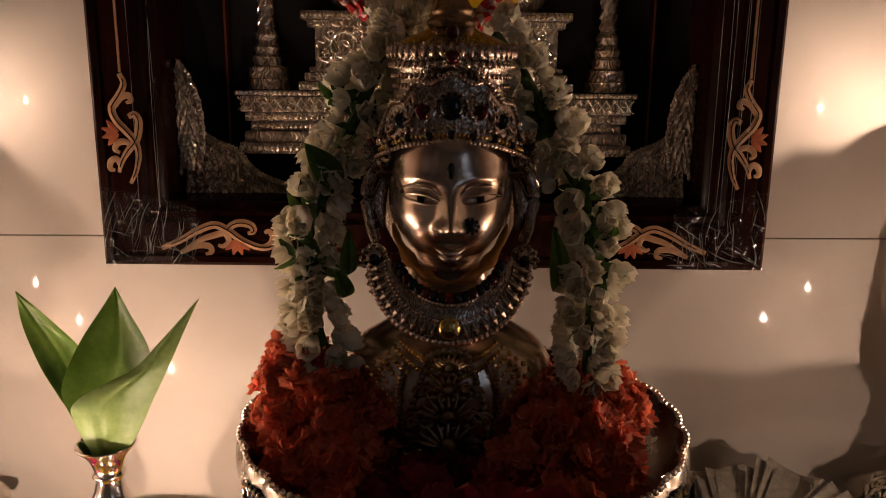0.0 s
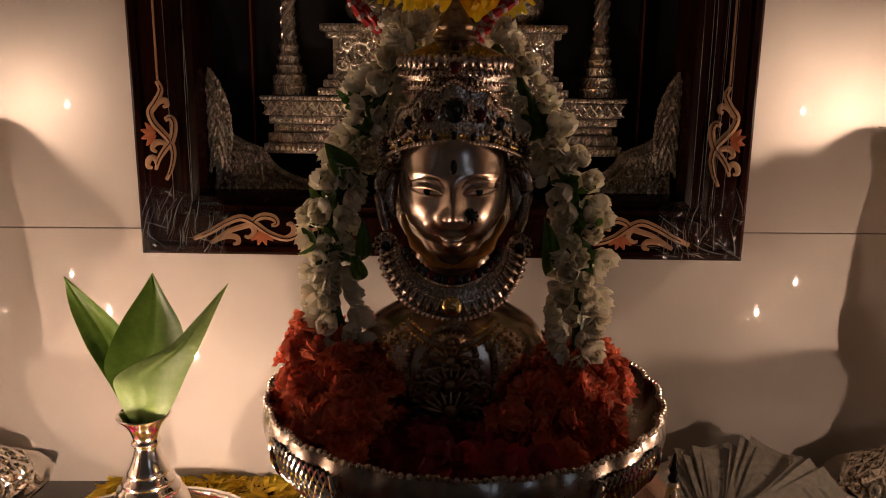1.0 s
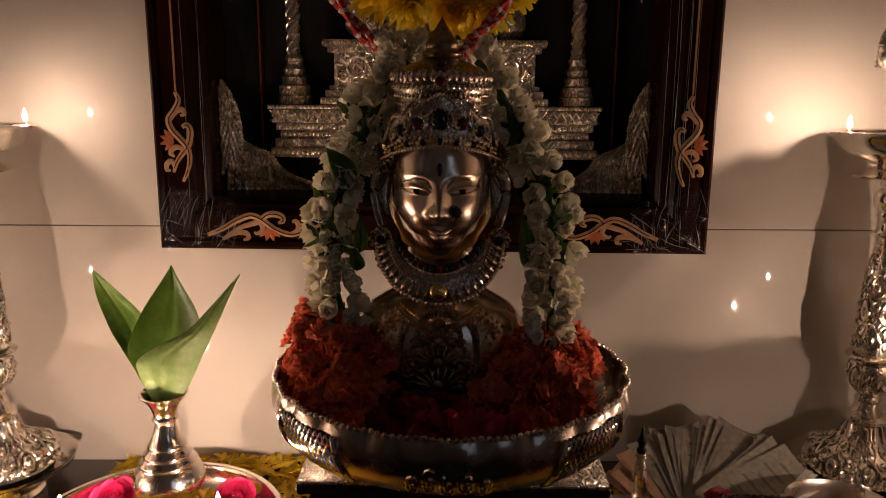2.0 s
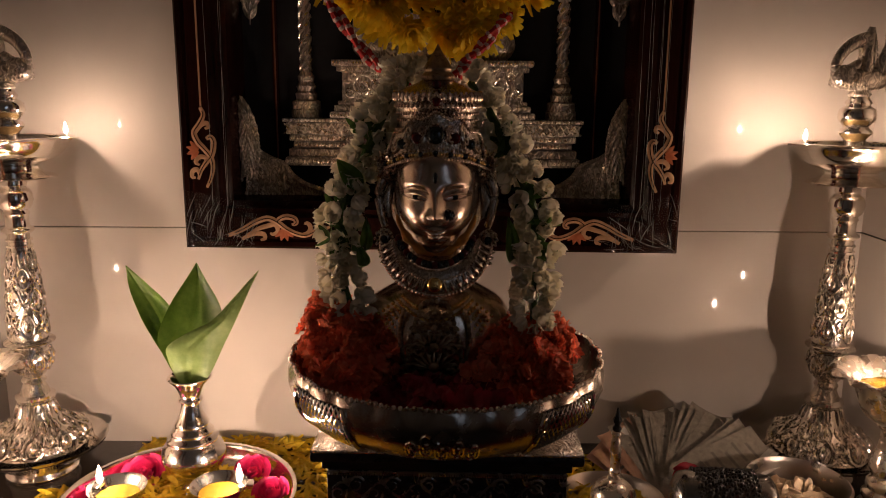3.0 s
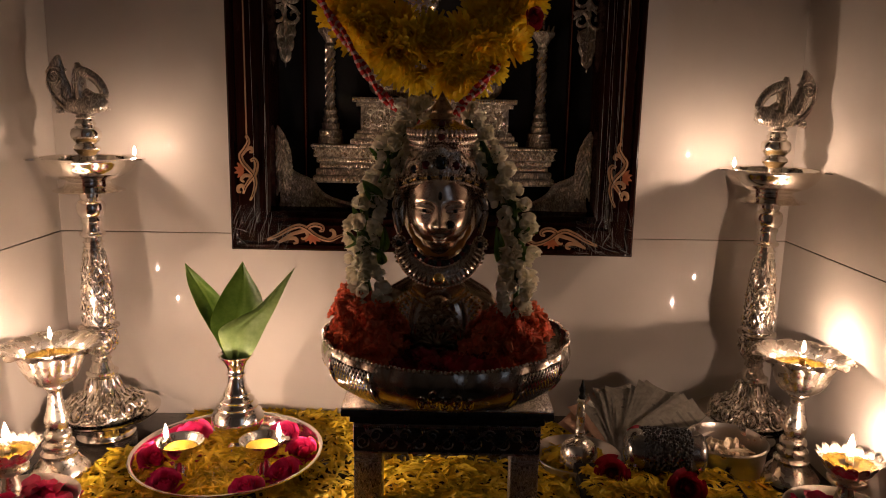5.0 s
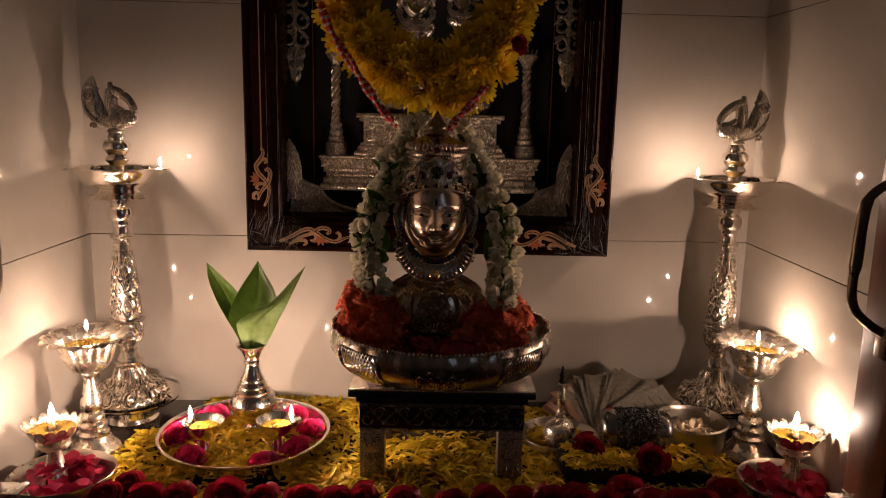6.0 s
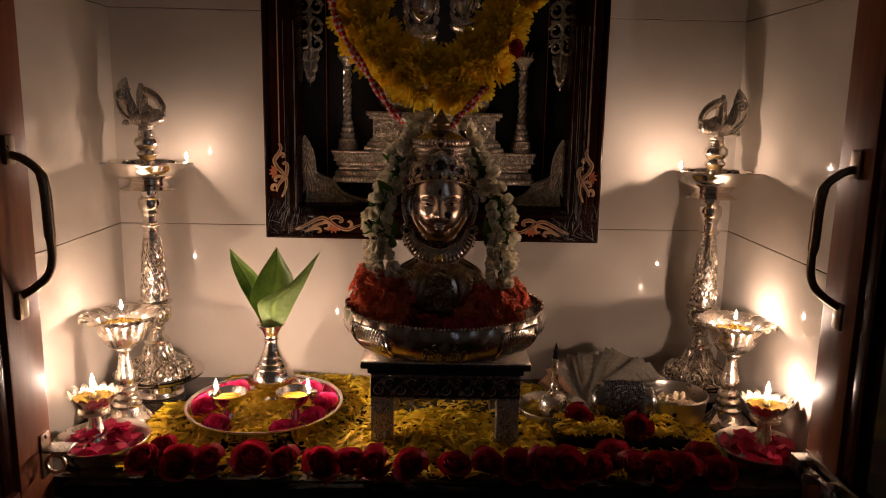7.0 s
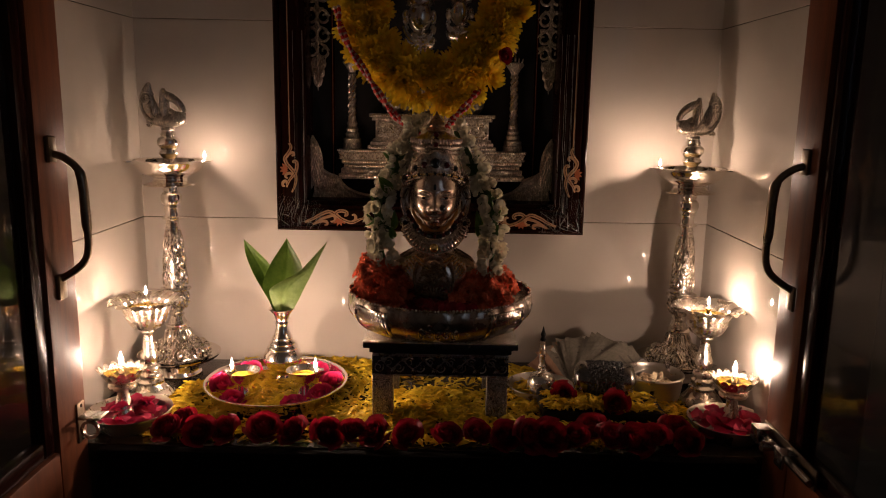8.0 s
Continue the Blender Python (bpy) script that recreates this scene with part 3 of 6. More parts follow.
    bowl = part("bowl", lathe(smoothed([(0.012, 0.355), (0.030, 0.354), (0.0445, 0.3545), (0.0445, 0.3565), (0.034, 0.360), (0.0285, 0.366), (0.0300, 0.3695), (0.045, 0.3750), (0.0565, 0.385), (0.0635, 0.3965), (0.0665, 0.3985), (0.0665, 0.3995), (0.061, 0.3990), (0.052, 0.387), (0.030, 0.381), (0.008, 0.380)], 3), 96, 8, 0.035, 0.45), SILVER, lamp, "wide silver oil bowl with a flared skirt")
    # flat spouts round the rim, one of them burning
    for k in range(5):
        a = math.radians(72 * k) + (0 if side > 0 else math.pi)
        sp = box((0.054, -0.007, 0.3975), (0.076, 0.007, 0.3995), 0.0009)
        part("spout", sp, SILVER, bowl, at=pose(0, 0, 0, 0, 0, math.degrees(a)))
    part("oil", lathe([(0.0001, 0.389), (0.049, 0.389)], 32, caps=False), OIL_CLEAR, bowl, "pool of lamp oil")
    flame(lamp, (side * 0.0605, 0.008 if side > 0 else -0.014, 0.403), 0.65, FIRE_LOW if side > 0 else FIRE_HIGH)
    part("stem", lathe(smoothed([(0.009, 0.380), (0.011, 0.384), (0.0108, 0.400), (0.012, 0.405), (0.0165, 0.410), (0.0165, 0.414), (0.013, 0.418), (0.0175, 0.424), (0.0195, 0.430), (0.0175, 0.437), (0.012, 0.441), (0.0135, 0.444), (0.0105, 0.449), (0.0105, 0.453)], 3), 40, 12, 0.06, twist=60), SILVER, lamp)
    part("peacock", peacock(side), CAST, lamp, "cast silver peacock finial", at=pose(0, 0, 0.452, 0, 0, 0) @ Matrix.Scale(0.88, 4))
    return lamp


def petal_cup(r_in, r_out, z0, z1, count, droop, pointed):
    """A ring of overlapping metal petals with thickness."""
    bm = bmesh.new()
    for k in range(count):
        a = 2 * math.pi * k / count
        half = math.pi / count * 1.12
        def f(u, v, a=a, lift=0.0):
            w = (v - 0.5) * 2
            end = 1 - (abs(w) ** (1.3 if pointed else 2.2)) * (0.55 if pointed else 0.30)
            s = u * end
            r = r_in + (r_out - r_in) * s
            z = z0 + (z1 - z0) * math.sin(s * math.pi / 2) - droop * max(0, s - 0.7) ** 2 * 10 - 0.0022 * w * w * (0.3 + s) + 0.0018 * s
            return (r * math.cos(a + w * half), r * math.sin(a + w * half), z + lift)
        grid(f, 6, 6, bm)
        grid(lambda u, v, f=f: f(u, v, lift=-0.0007), 6, 6, bm)
    return bm


def mid_lamp(at, label, flame_at, turn, fire):
    lamp = thing("pedestal_oil_lamp", label, "oil lamp", at, group="pedestal lamps", rz=turn)
    part("base", lathe(smoothed([(0.036, 0.0), (0.037, 0.004), (0.033, 0.010), (0.026, 0.018), (0.0215, 0.026), (0.0225, 0.030), (0.0175, 0.034), (0.0195, 0.038), (0.0195, 0.043), (0.0150, 0.047), (0.0165, 0.050), (0.0165, 0.056), (0.0115, 0.061)], 3), 40), SATIN, lamp, "stepped silver base")
    part("stem", lathe(smoothed([(0.0115, 0.060), (0.0140, 0.066), (0.0150, 0.074), (0.0125, 0.084), (0.0095, 0.097), (0.0085, 0.108), (0.0090, 0.114), (0.0125, 0.117), (0.0125, 0.121), (0.0090, 0.124)], 3), 32), SATIN, lamp)
    part("bowl", lathe(smoothed([(0.009, 0.122), (0.017, 0.1225), (0.0255, 0.128), (0.0315, 0.138), (0.0355, 0.150), (0.040, 0.163), (0.039, 0.1635), (0.0340, 0.152), (0.027, 0.141), (0.004, 0.136)], 3), 96, 12, 0.15, 0.05), SATIN, lamp, "fluted silver bowl")
    part("petal_rim", petal_cup(0.035, 0.0630, 0.159, 0.176, 12, 0.008, False), SATIN, lamp, "ring of flared silver petals")
    part("oil", lathe([(0.0001, 0.1575), (0.0350, 0.1575)], 32, caps=False), OIL, lamp, "pool of yellow oil")
    part("wick_holder", lathe([(0.004, 0.157), (0.004, 0.166), (0.0055, 0.168), (0.0055, 0.171), (0.003, 0.172)], 14), SATIN, lamp)
    flame(lamp, flame_at, 0.80, fire)
    return lamp


def lotus_lamp(at, label, fire):
    lamp = thing("lotus_oil_lamp", label, "oil lamp", at, group="lotus lamps")
    part("foot", lathe(smoothed([(0.024, 0.0), (0.0245, 0.002), (0.021, 0.006), (0.0145, 0.020), (0.0095, 0.040), (0.0085, 0.052), (0.010, 0.055)], 4), 36), SATIN, lamp, "conical silver foot")
    part("flange", lathe(smoothed([(0.008, 0.053), (0.020, 0.054), (0.0215, 0.057), (0.020, 0.060), (0.009, 0.061)], 3), 36), SATIN, lamp)
    part("cup", lathe(smoothed([(0.009, 0.060), (0.018, 0.063), (0.026, 0.070), (0.030, 0.079), (0.029, 0.0792), (0.023, 0.072), (0.004, 0.067)], 3), 64, 16, 0.08, 0.2), SATIN, lamp, "lotus-shaped silver cup")
    part("petal_rim", petal_cup(0.026, 0.0375, 0.071, 0.0855, 16, 0.0, True), SATIN, lamp, "pointed silver petals round the cup")
    part("oil", lathe([(0.0001, 0.0775), (0.029, 0.0775)], 32, caps=False), OIL, lamp, "pool of yellow oil")
    part("wick_holder", lathe([(0.0045, 0.077), (0.0045, 0.086), (0.006, 0.0875), (0.003, 0.090)], 14), SATIN, lamp)
    flame(lamp, (0, 0, 0.0920), 1.05, fire)
    return lamp


def small_diya(at, turn, label):
    lamp = thing("small_oil_lamp", label, "oil lamp", at, group="small lamps in the tray", rz=turn)
    lamp.matrix_basis = lamp.matrix_basis @ Matrix.Diagonal((1.08, 1.08, 1.20, 1))
    part("foot", lathe(smoothed([(0.0165, 0.0), (0.017, 0.002), (0.0145, 0.006), (0.0095, 0.018), (0.008, 0.026), (0.0095, 0.029)], 3), 28), SILVER, lamp)
    part("bowl", lathe(smoothed([(0.009, 0.028), (0.016, 0.031), (0.0225, 0.039), (0.0265, 0.0465), (0.0255, 0.0468), (0.020, 0.040), (0.012, 0.035), (0.002, 0.034)], 3), 36), SILVER, lamp, "shallow silver oil bowl")
    part("oil", lathe([(0.0001, 0.0400), (0.0190, 0.0400)], 28, caps=False), OIL, lamp, "pool of yellow oil")
    part("lip", box((0.018, -0.006, 0.0440), (0.032, 0.006, 0.0458), 0.0008), SILVER, lamp)
    flame(lamp, (0.019, 0, 0.047), 0.85, FIRE_DIYA)
    return lamp


tall_lamp((-0.459, 0.708, SHELF), 1, "tall silver oil lamp with a peacock finial on a saucer")
tall_lamp((0.478, 0.735, SHELF), -1, "tall silver oil lamp with a peacock finial beside the bowl")
mid_lamp((-0.467, 0.592, SHELF), "silver pedestal oil lamp with a petal rim, burning", (0.0, 0.0, 0.181), 10, FIRE_CLEAR)
mid_lamp((0.488, 0.615, SHELF), "silver pedestal oil lamp with a petal rim, burning low", (0.0, 0.0, 0.176), 25, FIRE_MID)


def lipped(name, prof, mat, label, cat, at, seg=64, lobes=0, depth=0.0, start=0.0, group=""):
    return solid(name, lathe(smoothed(prof, 3), seg, lobes, depth, start), mat, label, cat, at, group)


SAUCER = [(0.0001, 0.001), (0.044, 0.0), (0.050, 0.004), (0.058, 0.016), (0.0635, 0.0245), (0.0625, 0.0255), (0.056, 0.017), (0.047, 0.0065), (0.0001, 0.0045)]
for x, y in ((-0.455, 0.478), (0.489, 0.487)):
    lipped("steel_dish", SAUCER, STEEL, "round steel dish with crimson petals under a lotus lamp", "dish", (x, y, SHELF), group="dishes under the lotus lamps")
    lotus_lamp((x - 0.012 if x < 0 else x + 0.007, y + (0.005 if x < 0 else 0.01), SHELF + 0.005), "small silver lotus oil lamp standing in a petal dish", FIRE_LOTUS if x < 0 else FIRE_RIGHT)

PLATE = (-0.252, 0.602)
lipped("offering_tray", [(0.0001, 0.0035), (0.092, 0.003), (0.104, 0.008), (0.113, 0.018), (0.1170, 0.0310), (0.1195, 0.0330), (0.1222, 0.0330), (0.1220, 0.0300), (0.1200, 0.027), (0.1170, 0.0165), (0.109, 0.006), (0.096, 0.0), (0.0001, 0.001)], SILVER, "round silver tray with roses, petals and lamps", "tray", (*PLATE, SHELF), 80)
small_diya((-0.300, 0.566, SHELF + 0.0035), 165, "small silver oil lamp burning in the tray")
small_diya((-0.200, 0.575, SHELF + 0.0035), 15, "small silver oil lamp burning in the tray")

# vase with betel leaves
vase = thing("silver_vase", "slender silver vase with reflections of roses", "vase", (-0.250, 0.645, SHELF + 0.0035))
part("body", lathe(smoothed([(0.020, 0.0), (0.0215, 0.003), (0.019, 0.009), (0.0125, 0.018), (0.0105, 0.024), (0.014, 0.029), (0.026, 0.037), (0.0335, 0.048), (0.0345, 0.056), (0.031, 0.066), (0.027, 0.071), (0.0275, 0.074), (0.0225, 0.079), (0.0228, 0.082), (0.0178, 0.088), (0.0182, 0.091), (0.0135, 0.100), (0.0112, 0.108), (0.0105, 0.115), (0.0125, 0.117), (0.0125, 0.119), (0.0110, 0.122), (0.0150, 0.133), (0.0225, 0.142), (0.0232, 0.1435), (0.0215, 0.1435), (0.013, 0.132), (0.009, 0.12)], 3), 48), SILVER, vase)


def leaf(parent, base, tip, width, face, curl, fold=0.0, mat=LEAF):
    """A small garland leaf from base to tip: pointed blade with a midrib, cupped and thick."""
    bm = bmesh.new()
    b, t = Vector(base), Vector(tip)
    ax = t - b
    n = Vector(face).normalized()
    sd = ax.cross(n).normalized()
    n = sd.cross(ax).normalized()
    def f(u, v, lift=0.0):
        w = (v - 0.5) * 2
        prof = math.sin(math.pi * u ** 1.02) ** 0.9 * (1 - 0.12 * u) * 1.10 + 0.03
        half = width * prof * (1.0 if u < 0.98 else 0.1)
        p = b + ax * u + sd * w * half * math.cos(curl * w * (1 + fold * u)) + n * (abs(w) * half * math.sin(curl * abs(w)) + 0.010 * math.sin(math.pi * u) - 0.0012 * math.cos(w * 9) * (1 - abs(w)))
        return p + n * lift
    grid(f, 14, 8, bm)
    grid(lambda u, v: f(u, v, -0.0006), 14, 8, bm)
    return part("leaf", bm, mat, parent)


def broad_leaf(parent, one, other, bulge, mid, mat, back):
    """A betel leaf lofted between its two margins (base to tip), bulging across; mid: where the rib runs. The back skin has its own colour."""
    a, b = smoothed(one, 6), smoothed(other, 6)
    pick = lambda pts, u: pts[min(int(u * (len(pts) - 1)), len(pts) - 2)].lerp(pts[min(int(u * (len(pts) - 1)), len(pts) - 2) + 1], u * (len(pts) - 1) - min(int(u * (len(pts) - 1)), len(pts) - 2))
    def f(u, v, lift=0.0):
        p = pick(a, u).lerp(pick(b, u), v)
        arch = 1 - ((v - mid) / max(mid, 1 - mid)) ** 2
        vein = 0.0007 * abs(math.sin(math.pi * (5.5 * u + 2.2 * abs(v - mid)))) ** 3 * (1 - u) + 0.0018 * math.exp(-((v - mid) / 0.045) ** 2) * (1 - 0.6 * u)
        wave = 0.0016 * math.sin(9 * u + 4 * v) * abs(v - mid) * 2
        return (p.x, p.y - bulge * arch * math.sin(math.pi * min(1, 0.15 + 0.85 * u)) + vein + wave + lift, p.z)
    blade = part("leaf", grid(f, 26, 18), mat, parent, angle=180)
    part("leaf_back", grid(lambda u, v: f(u, v, 0.0007), 26, 18), back, blade, "paler underside of the leaf", angle=180)
    return blade


bunch = thing("betel_leaves", "three fresh green betel leaves standing in the vase", "leaves", (-0.250, 0.645, SHELF + 0.0035))
broad_leaf(bunch, [(-0.010, 0.004, 0.126), (-0.019, 0.002, 0.147), (-0.037, 0.004, 0.179), (-0.053, 0.008, 0.208), (-0.065, 0.012, 0.238), (-0.0675, 0.015, 0.2625)],
           [(-0.002, 0.006, 0.126), (-0.004, 0.010, 0.147), (-0.009, 0.014, 0.178), (-0.020, 0.016, 0.214), (-0.043, 0.016, 0.241), (-0.0670, 0.015, 0.2625)], -0.006, 0.42, LEAF, LEAF_PALE)
broad_leaf(bunch, [(-0.005, 0.000, 0.126), (-0.018, 0.000, 0.147), (-0.030, 0.002, 0.172), (-0.0325, 0.005, 0.190), (-0.020, 0.012, 0.222), (-0.003, 0.020, 0.250), (0.0055, 0.025, 0.2645)],
           [(0.006, 0.002, 0.126), (0.020, 0.002, 0.147), (0.033, 0.004, 0.172), (0.0365, 0.008, 0.196), (0.033, 0.013, 0.222), (0.018, 0.020, 0.246), (0.0060, 0.025, 0.2645)], -0.009, 0.5, LEAF, LEAF_PALE)
broad_leaf(bunch, [(-0.003, -0.006, 0.126), (-0.011, -0.009, 0.148), (-0.0165, -0.011, 0.168), (-0.0145, -0.012, 0.184), (0.010, -0.011, 0.200), (0.032, -0.010, 0.211), (0.054, -0.008, 0.234), (0.0812, -0.006, 0.264)],
           [(0.008, -0.003, 0.126), (0.024, -0.004, 0.148), (0.034, -0.005, 0.167), (0.040, -0.006, 0.180), (0.049, -0.006, 0.197), (0.058, -0.007, 0.214), (0.072, -0.006, 0.244), (0.0818, -0.006, 0.264)], 0.009, 0.42, LEAF_PALE, LEAF)

# ---------------------------------------------------------------- stool, dish and bust
BLACKENED = surface("blackened_silver", (0.010, 0.011, 0.014), (0.03, 0.03, 0.035), rough=0.3, metal=0.6, scale=120, bump=0.3, fine=500)
OLD_SILVER = surface("tarnished_silver", (0.20, 0.19, 0.19), (0.36, 0.34, 0.33), rough=0.28, metal=1.0, scale=90, bump=0.2)
LEG_SILVER = chased("leg_silver", (0.52, 0.46, 0.42), 260.0, 0.4, 0.3, 0.4)
stool = thing("silver_stool", "low silver-clad wooden stool with embossed vine apron", "stool", (0.032, 0.592, SHELF))
part("top", box((-0.1225, -0.0915, 0.1335), (0.1225, 0.088, 0.136), 0.001), CHASED, stool, "embossed silver stool top")
# slab coloured dark in place of the dark room its front mirrors
part("top_slab", box((-0.1230, -0.0920, 0.1245), (0.1230, 0.0885, 0.1335), 0.003), BLACKENED, stool, "slab edge under the silver sheet, dark reflection put into its colour")
part("top_edge", box((-0.113, -0.088, 0.1165), (0.113, 0.084, 0.1245), 0.002), BLACK, stool)
apron = part("apron", box((-0.1085, -0.0875, 0.079), (0.1085, 0.0835, 0.1165), 0.002), BLACKENED, stool, "dark embossed vine apron")
vines = bmesh.new()
AY, AZ = -0.0880, 0.0975
# one running stem with curled leaves above and below it
tube([(-0.103 + 0.206 * i / 90, AY, AZ + 0.0065 * math.sin(i * 0.42)) for i in range(91)], 0.0012, 5, vines)
for k in range(13):
    x, sg = -0.098 + 0.0163 * k, 1 if k % 2 else -1
    n = 20
    tube([(x + 0.0075 * (1 - 0.75 * i / n) * math.cos(0.5 + sg * 0.42 * i) * 1.1, AY, AZ + sg * 0.0045 + 0.0085 * (1 - 0.75 * i / n) * math.sin(0.5 + sg * 0.42 * i)) for i in range(n)], [0.0013 * (1 - 0.5 * i / n) for i in range(n)], 5, vines)
    for q in range(4):
        a = sg * (0.5 + 0.45 * q)
        tube([(x + 0.006, AY, AZ - sg * 0.006), (x + 0.006 + 0.005 * math.cos(a), AY - 0.0004, AZ - sg * 0.006 - sg * 0.004 * abs(math.sin(a))), (x + 0.006 + 0.009 * math.cos(a), AY, AZ - sg * 0.006 - sg * 0.007 * abs(math.sin(a)))], [0.0005, 0.0013, 0.0003], 5, vines)
part("vine_relief", vines, OLD_SILVER, apron, "raised scrolling vines")
for z in (0.0805, 0.1145):
    part("border", box((-0.108, -0.0890, z - 0.0012), (0.108, -0.0870, z + 0.0012), 0.0006), OLD_SILVER, apron)
part("beading", bead_row(-0.106, 0.106, 0.1120, -0.0880, 0.0011, bmesh.new()), OLD_SILVER, apron)
for x in (-0.0915, 0.0915):
    for y in (-0.0715, 0.067):
        leg = part("leg", box((x - 0.0165, y - 0.0155, 0.0), (x + 0.0165, y + 0.0155, 0.0795), 0.002), LEG_SILVER, stool)
        if y < 0:
            lot = bmesh.new()
            fy = y - 0.0157
            for k in range(-2, 3):
                for zz, hh in ((0.066, -0.013), (0.046, -0.011)):
                    tube([(x + 0.0062 * k - 0.0030, fy + 0.0003, zz), (x + 0.0062 * k, fy - 0.0002, zz + hh), (x + 0.0062 * k + 0.0030, fy + 0.0003, zz)], 0.0008, 4, lot)
            for zz in (0.068, 0.072, 0.006):
                tube([(x - 0.0158, fy, zz), (x + 0.0158, fy, zz)], 0.0008, 4, lot)
            for q in (-1, 1):
                tube([(x + q * (0.0065 + 0.0055 * math.cos(0.5 * i) * (1 - i / 18)), fy, 0.021 + 0.009 * math.sin(0.5 * i) * (1 - i / 18)) for i in range(16)], 0.0009, 4, lot)
            part("leg_relief", lot, OLD_SILVER, leg)

dish = thing("silver_dish", "large scalloped silver dish with embossed side panels", "dish", (0.029, 0.585, SHELF + 0.119))
bowl_bm = lathe(smoothed([(0.0001, 0.019), (0.070, 0.017), (0.075, 0.0175), (0.078, 0.0185), (0.080, 0.0195), (0.087, 0.021), (0.106, 0.0245), (0.126, 0.0315), (0.1415, 0.043), (0.1500, 0.056), (0.1525, 0.067), (0.1515, 0.077), (0.1490, 0.084), (0.1465, 0.085), (0.147, 0.076), (0.143, 0.060), (0.130, 0.046), (0.100, 0.038), (0.0001, 0.035)], 3), 192)
for v in bowl_bm.verts:
    # scallops only towards the lip
    wv = abs(math.cos(12 * math.atan2(v.co.y, v.co.x))) ** 0.7 - 0.6
    k = 1 + 0.030 * wv * max(0.0, v.co.z / 0.085) ** 6
    v.co.x *= k
    v.co.y *= k
DISH = surface("dulled_dish_silver", (0.34, 0.28, 0.23), (0.48, 0.41, 0.34), rough=0.26, metal=1.0, scale=50, bump=0.08, fine=300, rough_var=0.08)
part("body", bowl_bm, DISH, dish)


# ---------------------------------------------------------------- framed relief on the wall
TAN = surface("pale_wood_inlay", (0.42, 0.22, 0.11), (0.62, 0.37, 0.21), rough=0.4, scale=90, bump=0.05)
RUST = surface("red_wood_inlay", (0.38, 0.09, 0.03), (0.55, 0.17, 0.07), rough=0.4, scale=90, bump=0.05)
FX0, FX1, FZ0, FZ1, FY = -0.270, 0.285, 1.076, 1.78, 0.712
MX = (FX0 + FX1) / 2
picture = thing("framed_relief", "dark wooden shadow-box frame with silver temple relief", "picture", (0, 0, 0))
part("backing", box((FX0 + 0.045, 0.780, FZ0 + 0.035), (FX1 - 0.045, 0.7995, FZ1 - 0.035)), VELVET, picture, "black cloth backing")


def moulding(length):
    """A frame side with a stepped profile, lying along x from 0, inner edge towards +y, face on -z side."""
    prof = [(0.0, 0.086), (0.0, 0.003), (0.003, 0.0), (0.008, 0.0), (0.010, 0.0025), (0.013, 0.0), (0.036, 0.001), (0.040, 0.005), (0.045, 0.004), (0.048, 0.010), (0.053, 0.014), (0.056, 0.030), (0.056, 0.086)]
    bm = bmesh.new()
    a = [bm.verts.new((w, w, d)) for w, d in prof]
    b = [bm.verts.new((length - w, w, d)) for w, d in prof]
    for i in range(len(prof)):
        j = (i + 1) % len(prof)
        bm.faces.new((a[i], a[j], b[j], b[i]))
    bm.faces.new(a[::-1])
    bm.faces.new(b)
    return bm


# local x along the side, y towards the opening, z towards the wall
W, Hh = FX1 - FX0, FZ1 - FZ0
for lx, origin, ux, uy in ((W, (FX0, FY, FZ0), (1, 0, 0), (0, 0, 1)), (W, (FX1, FY, FZ1), (-1, 0, 0), (0, 0, -1)), (Hh, (FX0, FY, FZ1), (0, 0, -1), (1, 0, 0)), (Hh, (FX1, FY, FZ0), (0, 0, 1), (-1, 0, 0))):
    m = Matrix((ux, uy, (0, 1, 0))).transposed().to_4x4()
    part("moulding", merge(bmesh.new(), moulding(lx), Matrix.Translation(origin) @ m), WOOD_DARK, picture)

# thin gilt fillets inside the box
for x in (-0.176, 0.196):
    part("fillet", box((x - 0.0035, 0.7745, 1.16), (x + 0.0035, 0.7795, FZ1 - 0.05), 0.0015), WOOD_DARK, picture)
    part("fillet_line", box((x - 0.0008, 0.7735, 1.16), (x + 0.0008, 0.7745, FZ1 - 0.05)), WOOD_BROWN, picture)


# stepped silver plinth
plinth = part("plinth", box((MX - 0.172, 0.760, 1.166), (MX + 0.172, 0.7795, 1.176), 0.002), RELIEF, picture, "stepped silver temple plinth in relief")
STEPS = ((0.168, 1.176, 1.186, 0.763), (0.163, 1.186, 1.194, 0.766), (0.167, 1.194, 1.202, 0.763), (0.170, 1.202, 1.216, 0.759), (0.174, 1.216, 1.221, 0.757))
for half, z0, z1, y in STEPS:
    part("step", box((MX - half, y, z0 + 0.0003), (MX + half, 0.7795, z1 - 0.0003), 0.0015), RELIEF, plinth)
for z, y, half, r in ((1.171, 0.760, 0.170, 0.0026), (1.190, 0.766, 0.160, 0.002), (1.198, 0.763, 0.164, 0.0022), (1.2185, 0.757, 0.172, 0.002)):
    part("beading", bead_row(MX - half, MX + half, z, y, r, bmesh.new()), SATIN, plinth)
lat = bmesh.new()
for k in range(44):
    x = MX - 0.167 + 0.334 * k / 43
    for s in (-1, 1):
        tube([(x - s * 0.0045, 0.7585, 1.2035), (x + s * 0.0045, 0.7585, 1.2150)], 0.0008, 4, lat)
part("lattice", lat, SATIN, plinth)

